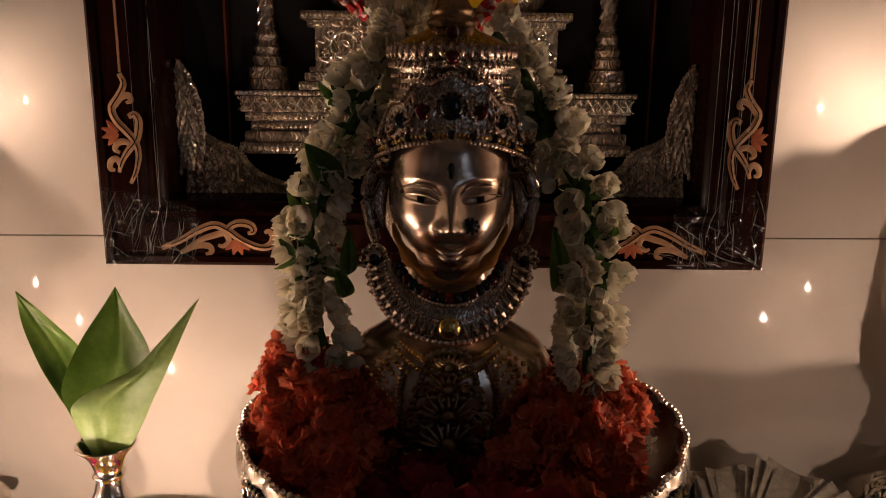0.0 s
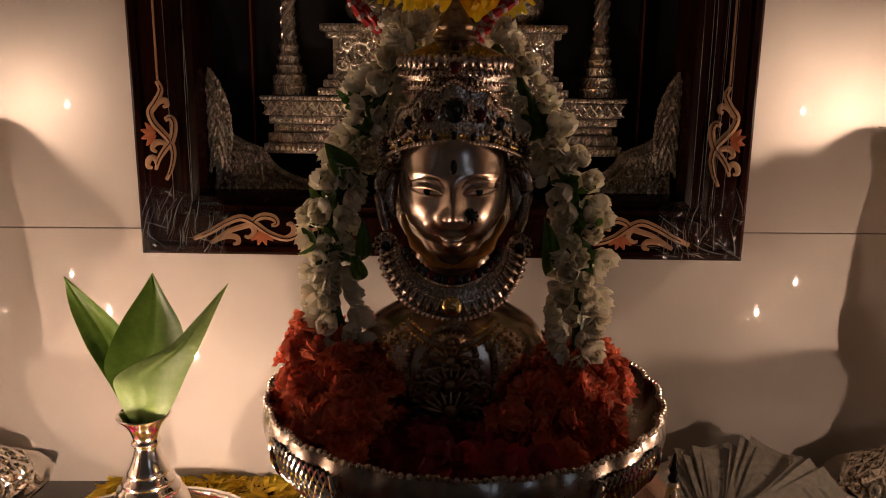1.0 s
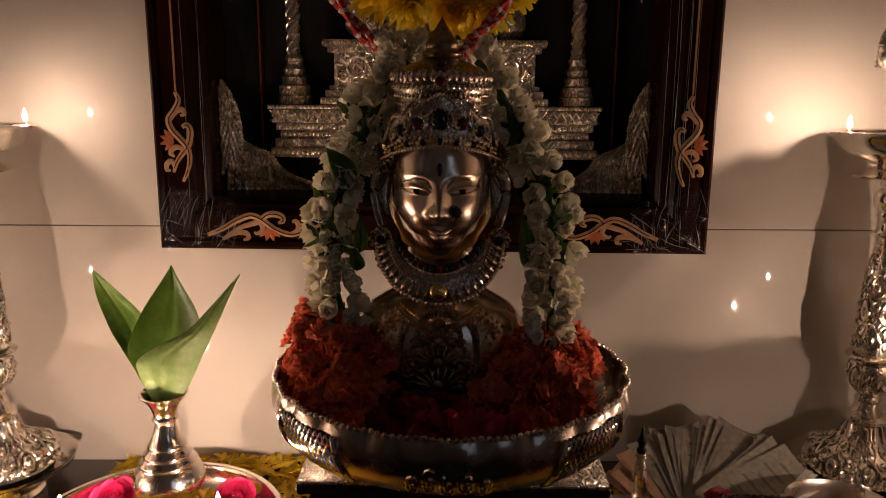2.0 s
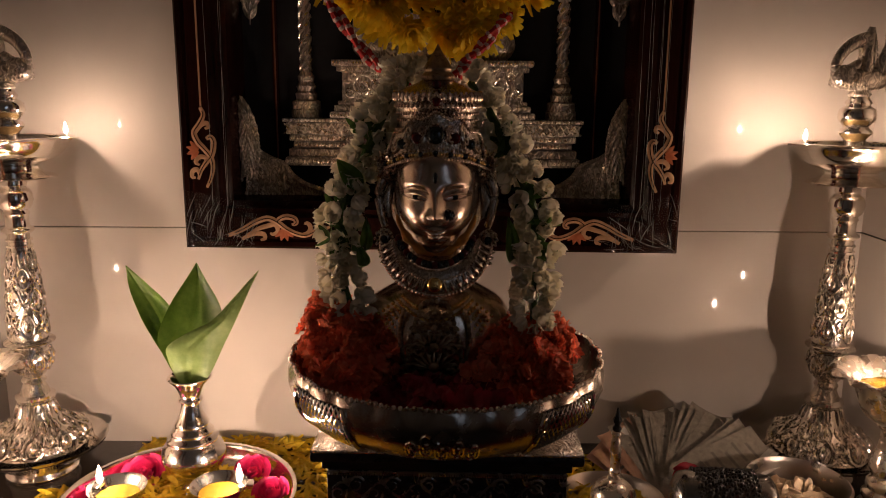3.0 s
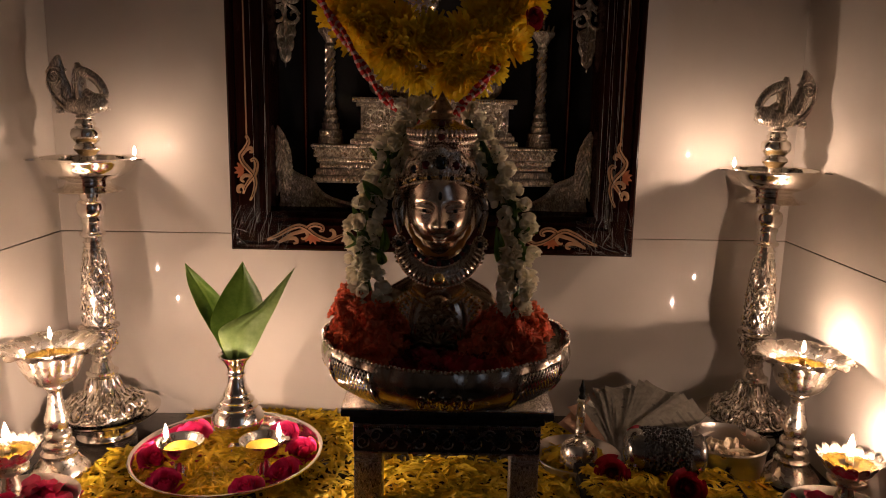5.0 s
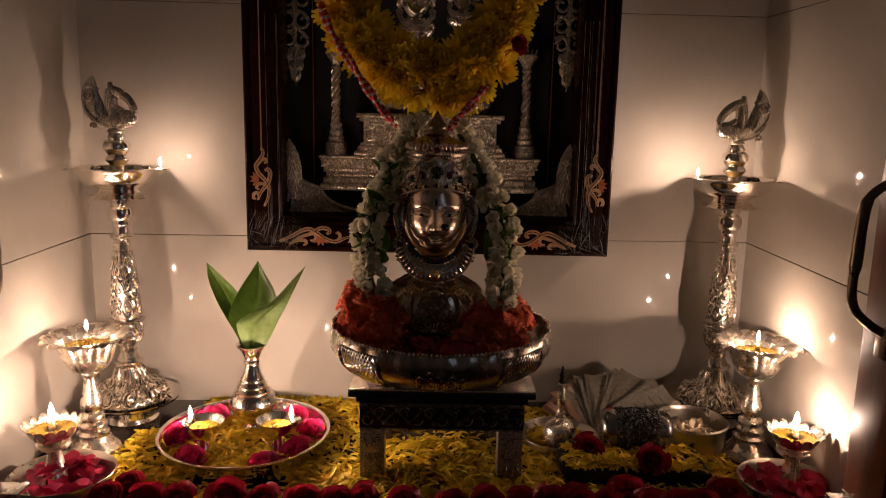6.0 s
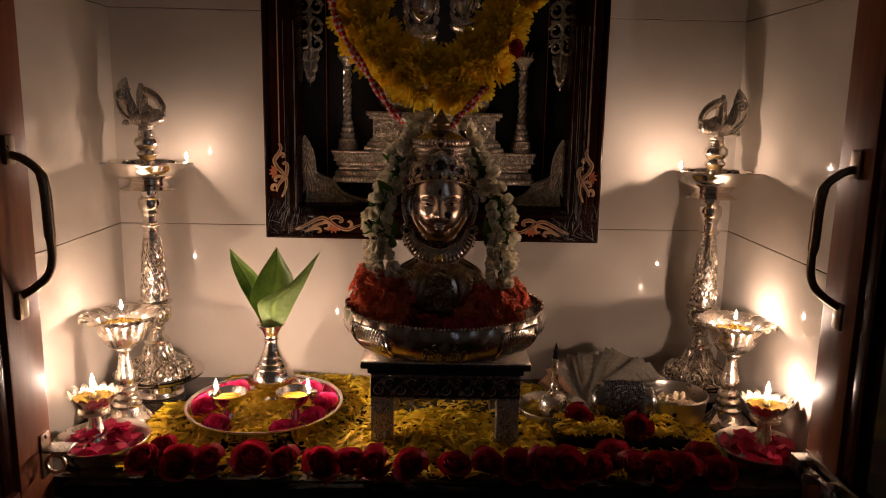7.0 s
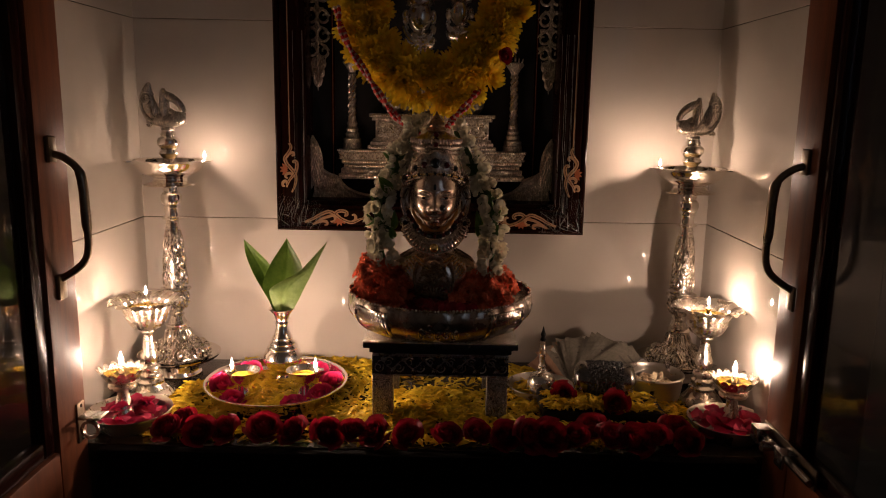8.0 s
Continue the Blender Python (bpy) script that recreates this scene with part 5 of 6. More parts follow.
def bust_mesh():
    jobs = []
    S, C, K, R, G, O, D = range(7)      # silver, chased, dark stone, red stone, gilt, paste, dull gilt
    # shoulders and breast
    torso = lathe(smoothed([(0.060, 0.940), (0.074, 0.965), (0.080, 1.000), (0.081, 1.025), (0.078, 1.043), (0.069, 1.056), (0.052, 1.066), (0.036, 1.076), (0.031, 1.10), (0.031, 1.13)], 4), 48)
    bmesh.ops.transform(torso, matrix=Matrix.Diagonal((0.9, 0.62, 1, 1)), verts=torso.verts)
    jobs.append((torso, S))
    scales = bmesh.new()
    for row in range(4):
        for k in range(30):
            a = 2 * math.pi * (k + 0.5 * (row % 2)) / 30
            r, z = 0.0775 - 0.0035 * row ** 1.3, 1.012 + 0.0125 * row
            tube([(0.9 * r * math.cos(a + t) * 1.005, 0.62 * r * math.sin(a + t) * 1.01, z + 0.007 * math.cos(t * 26)) for t in (-0.10, -0.05, 0, 0.05, 0.10)], 0.0006, 4, scales)
    jobs.append((scales, S))
    # head
    head = bmesh.new()
    bmesh.ops.create_uvsphere(head, u_segments=96, v_segments=72, radius=1.0)
    bmesh.ops.rotate(head, matrix=Matrix.Rotation(math.pi / 2, 3, "X"), verts=head.verts)
    g = lambda d, s: math.exp(-(d / s) ** 2)
    for v in head.verts:
        u, y, w = v.co
        x = u * 0.0400 * (1 - 0.14 * max(0, -w) ** 1.5 + 0.02 * max(0, w))
        yy = y * 0.046
        if w > 0:
            yy *= math.sqrt((1 - w ** 6.5) / max(1e-4, 1 - w * w)) if w < 0.995 else 1.0
            x *= math.sqrt((1 - w ** 4.5) / max(1e-4, 1 - w * w)) if w < 0.995 else 1.0
        if y < 0:
            f = min(1.0, -y * 1.6)
            # nose ridge and tip, sockets, lids, brows, lips, chin and cheeks
            out = 0.0108 * g(u, 0.150) * max(0, min(1, (0.34 - w) / 0.5)) * (1 if w > -0.24 else g(w + 0.24, 0.07))
            out += 0.0062 * g(abs(u) - 0.17, 0.085) * g(w + 0.25, 0.070) + 0.0042 * g(u, 0.13) * g(w + 0.23, 0.09)
            out -= 0.0036 * g(abs(u) - 0.40, 0.25) * g(w - 0.15, 0.15)
            out += 0.0034 * g(abs(u) - 0.43, 0.20) * g(w - 0.10 - 0.05 * (abs(u) - 0.4), 0.065)
            out += 0.0024 * g(w - 0.34 + 0.5 * (abs(u) - 0.45) ** 2, 0.05) * g(abs(u) - 0.45, 0.30)
            out += 0.0030 * g(u, 0.19) * g(w + 0.52, 0.050) + 0.0034 * g(u, 0.16) * g(w + 0.63, 0.055) - 0.0020 * g(u, 0.28) * g(w + 0.56, 0.03)
            out -= 0.0016 * g(u, 0.30) * g(w + 0.72, 0.05)
            out += 0.0036 * g(u, 0.26) * g(w + 0.88, 0.13) + 0.0012 * g(abs(u) - 0.56, 0.28) * g(w + 0.30, 0.30)
            yy -= out * f
        v.co = (x, yy - 0.006, 1.155 + w * 0.051)
    jobs.append((head, S))
    jobs.append((ball(1.0, (0.0470, 0.036, 0.054), (0, 0.010, 1.154), 40, 24), C))
    # eye outlines, a drop mark and a stone on the forehead
    def face_y(x, z):
        return -0.006 - 0.046 * math.sqrt(max(0.05, 1 - (x / 0.0400) ** 2 - abs((z - 1.155) / 0.051) ** 3))
    span = (-1, -0.75, -0.5, -0.25, 0, 0.25, 0.5, 0.75, 1)
    for s in (-1, 1):
        for dz, th in ((0.0034, 0.0013), (-0.0024, 0.0008)):
            jobs.append((tube([(s * (0.0180 + 0.0125 * t), face_y(s * (0.0180 + 0.0125 * t), 1.160) - 0.0008, 1.1595 + dz * (1 - t * t) + 0.0012 * t) for t in span], [th * (1 - 0.6 * abs(t)) for t in span], 6), S))
        jobs.append((ball(0.0027, (1.15, 0.30, 1.0), (s * 0.0172, face_y(0.0172, 1.160) - 0.0003, 1.1600), 12, 8), K))
        jobs.append((tube([(s * (0.0195 + 0.0155 * t), face_y(s * (0.0195 + 0.0155 * t), 1.172) - 0.0006, 1.1695 + 0.0052 * (1 - t * t) - 0.0006 * t) for t in span], [0.0012 * (1 - 0.7 * abs(t)) for t in span], 6), S))
        # upper lid, lashes chased outward from the corner
        jobs.append((tube([(s * (0.0185 + 0.0140 * t), face_y(s * (0.0185 + 0.0140 * t), 1.163) - 0.0004, 1.1630 + 0.0042 * (1 - t * t) + 0.0012 * t) for t in span], 0.0007, 5), S))
        for k in range(9):
            p, q = 0.0285 + 0.0003 * k, 0.0368 - 0.0003 * k
            jobs.append((tube([(s * p, face_y(p, 1.161) - 0.0005, 1.1605 + 0.0007 * k), (s * q, face_y(q, 1.164) - 0.0004, 1.1590 + 0.0027 * k)], [0.0009, 0.0003], 4), S))
    for z, hw, r in ((1.1275, 0.0088, 0.0022), (1.1228, 0.0070, 0.0028)):
        lip = [(hw * t, face_y(hw * t, z) - 0.0030 * (1 - t * t), z + 0.0016 * t * t - 0.0008 * (1 - abs(t)) * (1 if z > 1.125 else -1)) for t in (-1, -0.75, -0.5, -0.25, 0, 0.25, 0.5, 0.75, 1)]
        jobs.append((tube(lip, [r * (0.2 + 0.8 * (1 - abs(i / 4 - 1) ** 1.6)) for i in range(9)], 8), S))
    jobs.append((ball(0.0036, (0.7, 0.5, 1.4), (0, face_y(0, 1.177) - 0.0015, 1.177), 10, 8), K))
    jobs.append((ball(0.0024, (1, 0.5, 1), (0, face_y(0, 1.165) - 0.001, 1.1655), 10, 8), R))
    # paste dried along the jaw
    jaw = [(0.0375 * math.cos(a) * (1 - 0.14 * max(0, -math.sin(a)) ** 1.5), -0.019 - 0.024 * abs(math.sin(a)), 1.149 + 0.0425 * math.sin(a)) for a in (math.radians(192 + 156 * i / 32) for i in range(33))]
    jobs.append((tube(jaw, [0.0008 + (0.0030 + 0.0012 * math.sin(i * 1.3)) * math.sin(math.pi * abs(i / 16 - 1)) ** 0.7 for i in range(33)], 8), O))
    stud = ball(0.0036, (1, 0.6, 1), (0.0125, face_y(0.0125, 1.144) - 0.0025, 1.1440), 12, 8)
    for k in range(9):
        a = 2 * math.pi * k / 9
        ball(0.0013, (1, 0.8, 1), (0.0125 + 0.0042 * math.cos(a), face_y(0.0125, 1.144) - 0.0022, 1.1440 + 0.0042 * math.sin(a)), 6, 4, stud)
    jobs.append((stud, K))
    # crown
    crown = lathe(smoothed([(0.040, 1.190), (0.045, 1.193), (0.045, 1.200), (0.0400, 1.212), (0.0375, 1.222), (0.0365, 1.230), (0.0385, 1.234), (0.0400, 1.2375), (0.0378, 1.240), (0.0405, 1.244), (0.0410, 1.248), (0.0370, 1.251), (0.028, 1.256), (0.0175, 1.260), (0.0135, 1.2635), (0.0150, 1.266), (0.0120, 1.269), (0.0130, 1.271), (0.0075, 1.276), (0.0025, 1.283), (0.0005, 1.288)], 4), 56)
    bmesh.ops.transform(crown, matrix=Matrix.Diagonal((1, 0.86, 1, 1)), verts=crown.verts)
    jobs.append((crown, C))
    jobs.append((lathe(smoothed([(0.0145, 1.262), (0.0160, 1.265), (0.0125, 1.269), (0.0135, 1.272), (0.0100, 1.278), (0.0040, 1.287), (0.0004, 1.294)], 3), 24), D))
    flutes = bmesh.new()
    for z, r, n, b in ((1.247, 0.0402, 44, 0.0023), (1.2385, 0.0392, 52, 0.0018), (1.232, 0.0376, 60, 0.0015), (1.226, 0.0370, 64, 0.0012), (1.217, 0.0390, 56, 0.0013)):
        for k in range(n):
            a = 2 * math.pi * k / n
            ball(b, (1, 1, 2.3 if b > 0.002 else 1.3), (r * math.cos(a), 0.86 * r * math.sin(a), z), 6, 4, flutes)
    jobs.append((flutes, S))
    # diadem plate
    def arch(u):
        a = math.radians(-90 + (u - 0.5) * 200)
        c = math.cos((u - 0.5) * math.pi)
        lo, hi = 1.164 + 0.029 * c, 1.194 + 0.038 * c ** 1.5 + 0.0025 * math.cos((u - 0.5) * 44)
        return a, lo, hi
    def plate(u, v, lift=0.0):
        a, lo, hi = arch(u)
        r = 0.0545 - 0.010 * v + lift
        return (r * math.cos(a), 0.84 * r * math.sin(a), lo + (hi - lo) * v)
    jobs.append((grid(plate, 60, 8), C))
    jobs.append((grid(lambda u, v: plate(u, v, -0.003), 60, 8), C))
    edge = bmesh.new()
    for k in range(71):
        for v in (0.02, 0.98):
            ball(0.0017, (1, 1, 1), plate(k / 70, v, 0.0008), 6, 4, edge)
    for k in range(44):
        ball(0.0017, (1, 1, 1), plate(k / 43, 0.24, 0.001), 6, 4, edge)
    jobs.append((edge, S))
    chain = bmesh.new()
    for k in range(60):
        ball(0.0015, (1, 1, 1), plate(0.06 + 0.88 * k / 59, 0.13, 0.0012), 6, 4, chain)
    jobs.append((chain, G))
    curls = bmesh.new()
    for k in range(-5, 6):
        if k:
            u, v = 0.5 + 0.078 * k, 0.60
            pts = [plate(u + 0.026 * (1 - i / 22) * math.cos(0.6 * i + k), v + 0.24 * (1 - i / 22) * math.sin(0.6 * i + k), 0.0012) for i in range(18)]
            tube(pts, 0.0015, 6, curls)
    jobs.append((curls, S))
    for u, v, r, mt in ((0.5, 0.50, 0.0078, K), (0.40, 0.52, 0.0048, R), (0.60, 0.52, 0.0048, R), (0.315, 0.50, 0.0046, K), (0.685, 0.50, 0.0046, K), (0.5, 1.02, 0.0040, R)):
        p = plate(u, min(v, 1.0), 0.0015)
        p = (p[0], p[1], p[2] + (0.008 if v > 1 else 0))
        jobs.append((ball(r, (1, 0.6, 1), p, 14, 10), mt))
        halo = bmesh.new()
        for k in range(14):
            a = 2 * math.pi * k / 14
            ball(r * 0.22, (1, 1, 1), (p[0] + 1.22 * r * math.cos(a), p[1] + 0.001 + abs(p[0]) * 0.25 * math.cos(a) * (1 if p[0] > 0 else -1), p[2] + 1.22 * r * math.sin(a)), 6, 4, halo)
        jobs.append((halo, S))
    for k in range(9):
        jobs.append((ball(0.0024, (1, 0.6, 1), plate(0.22 + 0.07 * k, 0.13, 0.0022), 8, 6), K))
    jobs.append((ball(0.0042, (1, 0.6, 1), (0, -0.0305, 1.2575), 12, 8), R))
    # side rosettes and ear drops
    for s in (-1, 1):
        ros = bmesh.new()
        for k in range(12):
            a = 2 * math.pi * k / 12
            tube([(s * 0.0475, -0.022, 1.186), (s * 0.0475 + 0.006 * math.cos(a), -0.026, 1.186 + 0.009 * math.sin(a)), (s * 0.0475 + 0.009 * math.cos(a), -0.022, 1.186 + 0.014 * math.sin(a))], [0.001, 0.0022, 0.0008], 5, ros)
        ear = smoothed([(s * 0.040, -0.012, 1.172), (s * 0.049, -0.018, 1.172), (s * 0.0535, -0.018, 1.158), (s * 0.051, -0.019, 1.140), (s * 0.0475, -0.018, 1.128)], 4)
        tube(ear, [0.0044 - 0.0015 * abs(i / 16 - 0.4) for i in range(len(ear))], 8, ros)
        tube([(s * 0.042, -0.010, 1.168), (s * 0.0465, -0.016, 1.152), (s * 0.0445, -0.017, 1.136)], [0.003, 0.006, 0.003], 8, ros)
        jobs.append((ros, C))
        drop = ball(0.0088, (1, 0.9, 1), (s * 0.0485, -0.016, 1.117), 16, 10)
        for k in range(10):
            a = 2 * math.pi * k / 10
            ball(0.0019, (1, 1, 1), (s * 0.0485 + 0.0082 * math.cos(a), -0.022, 1.117 + 0.0082 * math.sin(a)), 6, 4, drop)
        for k in range(3):
            ball(0.0045 - 0.0008 * k, (1.6, 0.8, 0.7), (s * 0.0485, -0.016, 1.104 - 0.0055 * k), 10, 6, drop)
        jobs.append((drop, C))
        jobs.append((ball(0.0036, (1, 0.6, 1), (s * 0.0485, -0.0245, 1.117), 10, 8), K))
    # crescent collar with bead borders
    def collar(u, v):
        a = math.radians(180 + 20 + 140 * u)
        k = math.sin(math.pi * u)
        r = 0.0345 + 0.0035 * k + (0.0185 + 0.0085 * k) * v
        return (1.04 * r * math.cos(a), -0.022 - 0.026 * k - 0.003 * math.sin(math.pi * v) - 0.004 * v * k, 1.129 + 0.90 * r * math.sin(a))
    jobs.append((grid(collar, 44, 6), C))
    jobs.append((grid(lambda u, v: tuple(Vector(collar(u, v)) + Vector((0, 0.004, 0))), 44, 6), S))
    bd = bmesh.new()
    for k in range(46):
        for v, r in ((0.03, 0.0017), (0.42, 0.0013), (0.97, 0.0024)):
            ball(r, (1, 1, 1), Vector(collar(k / 45, v)) + Vector((0, -0.001, 0)), 6, 4, bd)
    for k in range(22):
        p = Vector(collar((k + 0.5) / 22, 0.70)) + Vector((0, -0.0008, 0))
        a = math.radians(200 + 140 * (k + 0.5) / 22)
        d = Vector((math.cos(a), 0, math.sin(a)))
        tube([p - d * 0.0042, p + Vector((0, -0.0016, 0)), p + d * 0.0042], [0.0010, 0.0022, 0.0010], 6, bd)
    jobs.append((bd, S))
    jobs.append((ball(0.0072, (1, 0.6, 1), Vector(collar(0.5, 0.55)) + Vector((0, -0.003, 0)), 16, 10), G))
    # red and black beads between chin and collar
    for k in range(19):
        a = math.radians(200 + 140 * k / 18)
        p = (0.0365 * math.cos(a), -0.030 - 0.018 * math.sin(math.pi * k / 18), 1.130 + 0.0320 * math.sin(a))
        jobs.append((ball(0.0038, (1, 1, 1), p, 8, 6), (R, K, K)[k % 3]))
    # strands over the breast and a long darkened pendant
    st = bmesh.new()
    for row in range(6):
        half, sag = 0.030 + 0.0045 * row, 0.012 + 0.0055 * row
        for k in range(33):
            t = k / 16 - 1
            ball(0.0019, (1, 1, 1), (half * t, -0.040 - 0.008 * (1 - t * t) + 0.003 * abs(t), 1.066 - 0.0035 * row - sag * (1 - t * t)), 6, 4, st)
    jobs.append((st, G))
    pend = bmesh.new()
    for z, r in ((1.058, 0.013), (1.044, 0.018), (1.027, 0.023), (1.008, 0.026), (0.989, 0.024), (0.972, 0.019)):
        # each tier: a fan of little leaves under a beaded arch, with curls at the sides
        for q in range(18):
            a = 2 * math.pi * q / 18
            ball(0.0024, (1, 0.8, 1), (r * math.cos(a), -0.0535 + 0.004 * math.cos(a) ** 2, z + 0.60 * r * math.sin(a)), 6, 4, pend)
        for q in range(9):
            a = math.pi * (0.08 + 0.84 * q / 8)
            tube([(0.2 * r * math.cos(a), -0.0555, z - 0.2 * r), (0.5 * r * math.cos(a), -0.0575, z - 0.2 * r + 0.38 * r * math.sin(a)), (0.82 * r * math.cos(a), -0.0550, z - 0.2 * r + 0.62 * r * math.sin(a))], [0.0006, 0.0017, 0.0005], 5, pend)
        ball(r * 0.20, (1, 0.6, 1), (0, -0.0570, z - 0.15 * r), 10, 6, pend)
        for s in (-1, 1):
            for o, w in ((0.62, 0.34), (1.0, 0.24)):
                tube([(s * (o * r + w * r * (1 - i / 20) * math.cos(0.6 * i)), -0.0550 + 0.004 * o, z - 0.35 * r + w * r * (1 - i / 20) * math.sin(0.6 * i)) for i in range(16)], 0.0011, 5, pend)
    for s in (-1, 1):
        for k in range(30):
            ball(0.0024, (1, 1, 1), (s * (0.028 + 0.004 * math.sin(k * 0.2)), -0.050 + 0.0003 * k, 1.056 - 0.0032 * k), 6, 4, pend)
    jobs.append((pend, D))
    return joined(jobs, "bust")


BUST = (0.019, 0.590)
solid("silver_bust", bust_mesh(), [FACE, CHASED_FINE, STONE, GARNET, BRASS, OCHRE, DULL_GILT], "plain silver deity bust with crown and collar, dim in front", "statue", (*BUST, 0.0), angle=50)


# ---------------------------------------------------------------- flowers
def petals_mesh(name, count, length, width, rise, cup, mat, layers=1, ruffle=0.0, seed=1, nu=3, nv=2, core=0.0, tip=0.8):
    """A blossom of curved petals round the z axis."""
    rnd = random.Random(seed)
    bm = bmesh.new()
    for la in range(layers):
        n = max(3, int(count * (1 - 0.25 * la)))
        for k in range(n):
            a = 2 * math.pi * (k + 0.5 * la + rnd.uniform(-0.2, 0.2)) / n
            el = rise + (math.pi / 2 - rise) * 0.75 * la / max(1, layers) + rnd.uniform(-0.15, 0.15)
            L, Wd = length * (1 - 0.18 * la) * rnd.uniform(0.85, 1.12), width * rnd.uniform(0.85, 1.15)
            ph = rnd.uniform(0, 6)
            def f(u, v, a=a, el=el, L=L, Wd=Wd, ph=ph):
                w = (v - 0.5) * 2
                e = el + cup * (u - 0.4)
                r, z = core + L * u * math.cos(e), L * u * math.sin(e) + ruffle * math.sin(6 * w + ph) * u
                side = w * Wd * math.sin(math.pi * min(0.93, 0.12 + tip * u)) + ruffle * math.cos(5 * u + ph)
                z += 0.25 * Wd * w * w
                return (r * math.cos(a) - side * math.sin(a), r * math.sin(a) + side * math.cos(a), z)
            grid(f, nu, nv, bm)
    return finish(name, bm, mat, 180)


def turned(rnd, p, normal=None, tilt=0.6):
    n = Vector(normal or (0, 0, 1)).normalized()
    n = (n + Vector((rnd.uniform(-tilt, tilt), rnd.uniform(-tilt, tilt), rnd.uniform(-tilt, tilt)))).normalized()
    q = n.to_track_quat("Z", "Y")
    return Matrix.Translation(p) @ q.to_matrix().to_4x4() @ Matrix.Rotation(rnd.uniform(0, 6.28), 4, "Z")


JAS = [petals_mesh("jasmine_flower", 6, 0.0150, 0.0066, 0.62, 0.85, JASMINE, 3, 0.0004, s, 5, 4, tip=0.74) for s in (1, 2, 3)]
CHRYS = [petals_mesh("chrysanthemum", 26, 0.0245, 0.0030, 0.06, 0.55, GOLD, 5, 0.0006, s, 4, 2, tip=0.72) for s in (4, 5, 6)]
CROSS = [petals_mesh("orange_blossom", 6, 0.0125, 0.0058, 0.65, -0.5, ORANGE, 2, 0.0022, s, 5, 5, tip=0.60) for s in (7, 8, 9, 10)]
# crimson version of the orange blossoms, with shade put into the colour
SHADED_CROSS = [petals_mesh("shaded_blossom", 5, 0.0125, 0.0080, 0.45, -0.5, CRIMSON, 2, 0.0016, s, 5, 5, tip=0.60) for s in (17, 18)]
SPRIG = [petals_mesh("sprig_leaf", 4, 0.016, 0.0032, 0.3, 0.4, GREEN, 1, 0.0008, s, 3, 2) for s in (11, 12)]


def strand(parent, path, radius, gap, meshes, name, rnd, tilt=0.5, scale=(0.85, 1.15), ring=5):
    """Blossoms set outward round a cord."""
    pts = smoothed(path, 10)
    run, last = 0.0, pts[0]
    for i in range(1, len(pts)):
        run += (pts[i] - last).length
        d = (pts[i] - last).normalized()
        last = pts[i]
        if run < gap:
            continue
        run = 0.0
        u = d.cross(Vector((0, 1, 0.01))).normalized()
        v = d.cross(u)
        off = rnd.uniform(0, 6.28)
        for k in range(ring):
            a = off + 2 * math.pi * k / ring + rnd.uniform(-0.3, 0.3)
            n = (u * math.cos(a) + v * math.sin(a)).normalized()
            m = turned(rnd, pts[i] + n * radius * rnd.uniform(0.55, 1.0), n + d * 0.3, tilt)
            sc = rnd.uniform(*scale)
            part(name, rnd.choice(meshes), None, parent, at=m @ Matrix.Scale(sc, 4))


def cord(path, r, mat, parent, name="cord", label=""):
    return part(name, tube(smoothed(path, 6), r, 6), mat, parent, label)


rnd = random.Random(5)
jas = thing("jasmine_garland", "white jasmine garland hung over the bust's crown", "garland", (0, 0, 0))
left = [(-0.014, 0.636, 1.260), (-0.020, 0.622, 1.250), (-0.032, 0.610, 1.232), (-0.044, 0.600, 1.205), (-0.056, 0.592, 1.178), (-0.069, 0.585, 1.150), (-0.075, 0.580, 1.120), (-0.073, 0.577, 1.090), (-0.066, 0.572, 1.060), (-0.058, 0.568, 1.040)]
right = [(0.050, 0.636, 1.260), (0.056, 0.622, 1.250), (0.068, 0.610, 1.232), (0.082, 0.600, 1.205), (0.095, 0.592, 1.178), (0.108, 0.585, 1.150), (0.114, 0.580, 1.120), (0.114, 0.577, 1.088), (0.113, 0.572, 1.056), (0.112, 0.568, 1.030)]
for pth in (left, right):
    cord(pth, 0.004, GREEN, jas, "stem", "green garland stem")
    strand(jas, pth, 0.0130, 0.0098, JAS, "flower", rnd, 0.7, (0.68, 1.08))
    for zc in (3, 5, 6):
        p = Vector(pth[zc])
        for k in range(4):
            part("sprig", rnd.choice(SPRIG), None, jas, at=turned(rnd, p + Vector((rnd.uniform(-0.012, 0.012), rnd.uniform(-0.012, 0.004), rnd.uniform(-0.015, 0.015))), (0, -1, 0.2), 0.9))
for base, tip, w in (((-0.052, 0.585, 1.160), (-0.073, 0.572, 1.190), 0.009), ((-0.050, 0.59, 1.10), (-0.047, 0.578, 1.135), 0.006), ((0.090, 0.59, 1.09), (0.086, 0.573, 1.138), 0.007), ((-0.05, 0.59, 1.085), (-0.056, 0.580, 1.11), 0.006)):
    leaf(jas, base, tip, w, (0.2, -1, 0.1), 0.3)

for k in range(14):
    p = Vector((rnd.uniform(-0.03, 0.07), rnd.uniform(0.645, 0.665), rnd.uniform(1.252, 1.275)))
    part("flower", rnd.choice(JAS), None, jas, at=turned(rnd, p, (0, -0.6, 0.8), 0.7))

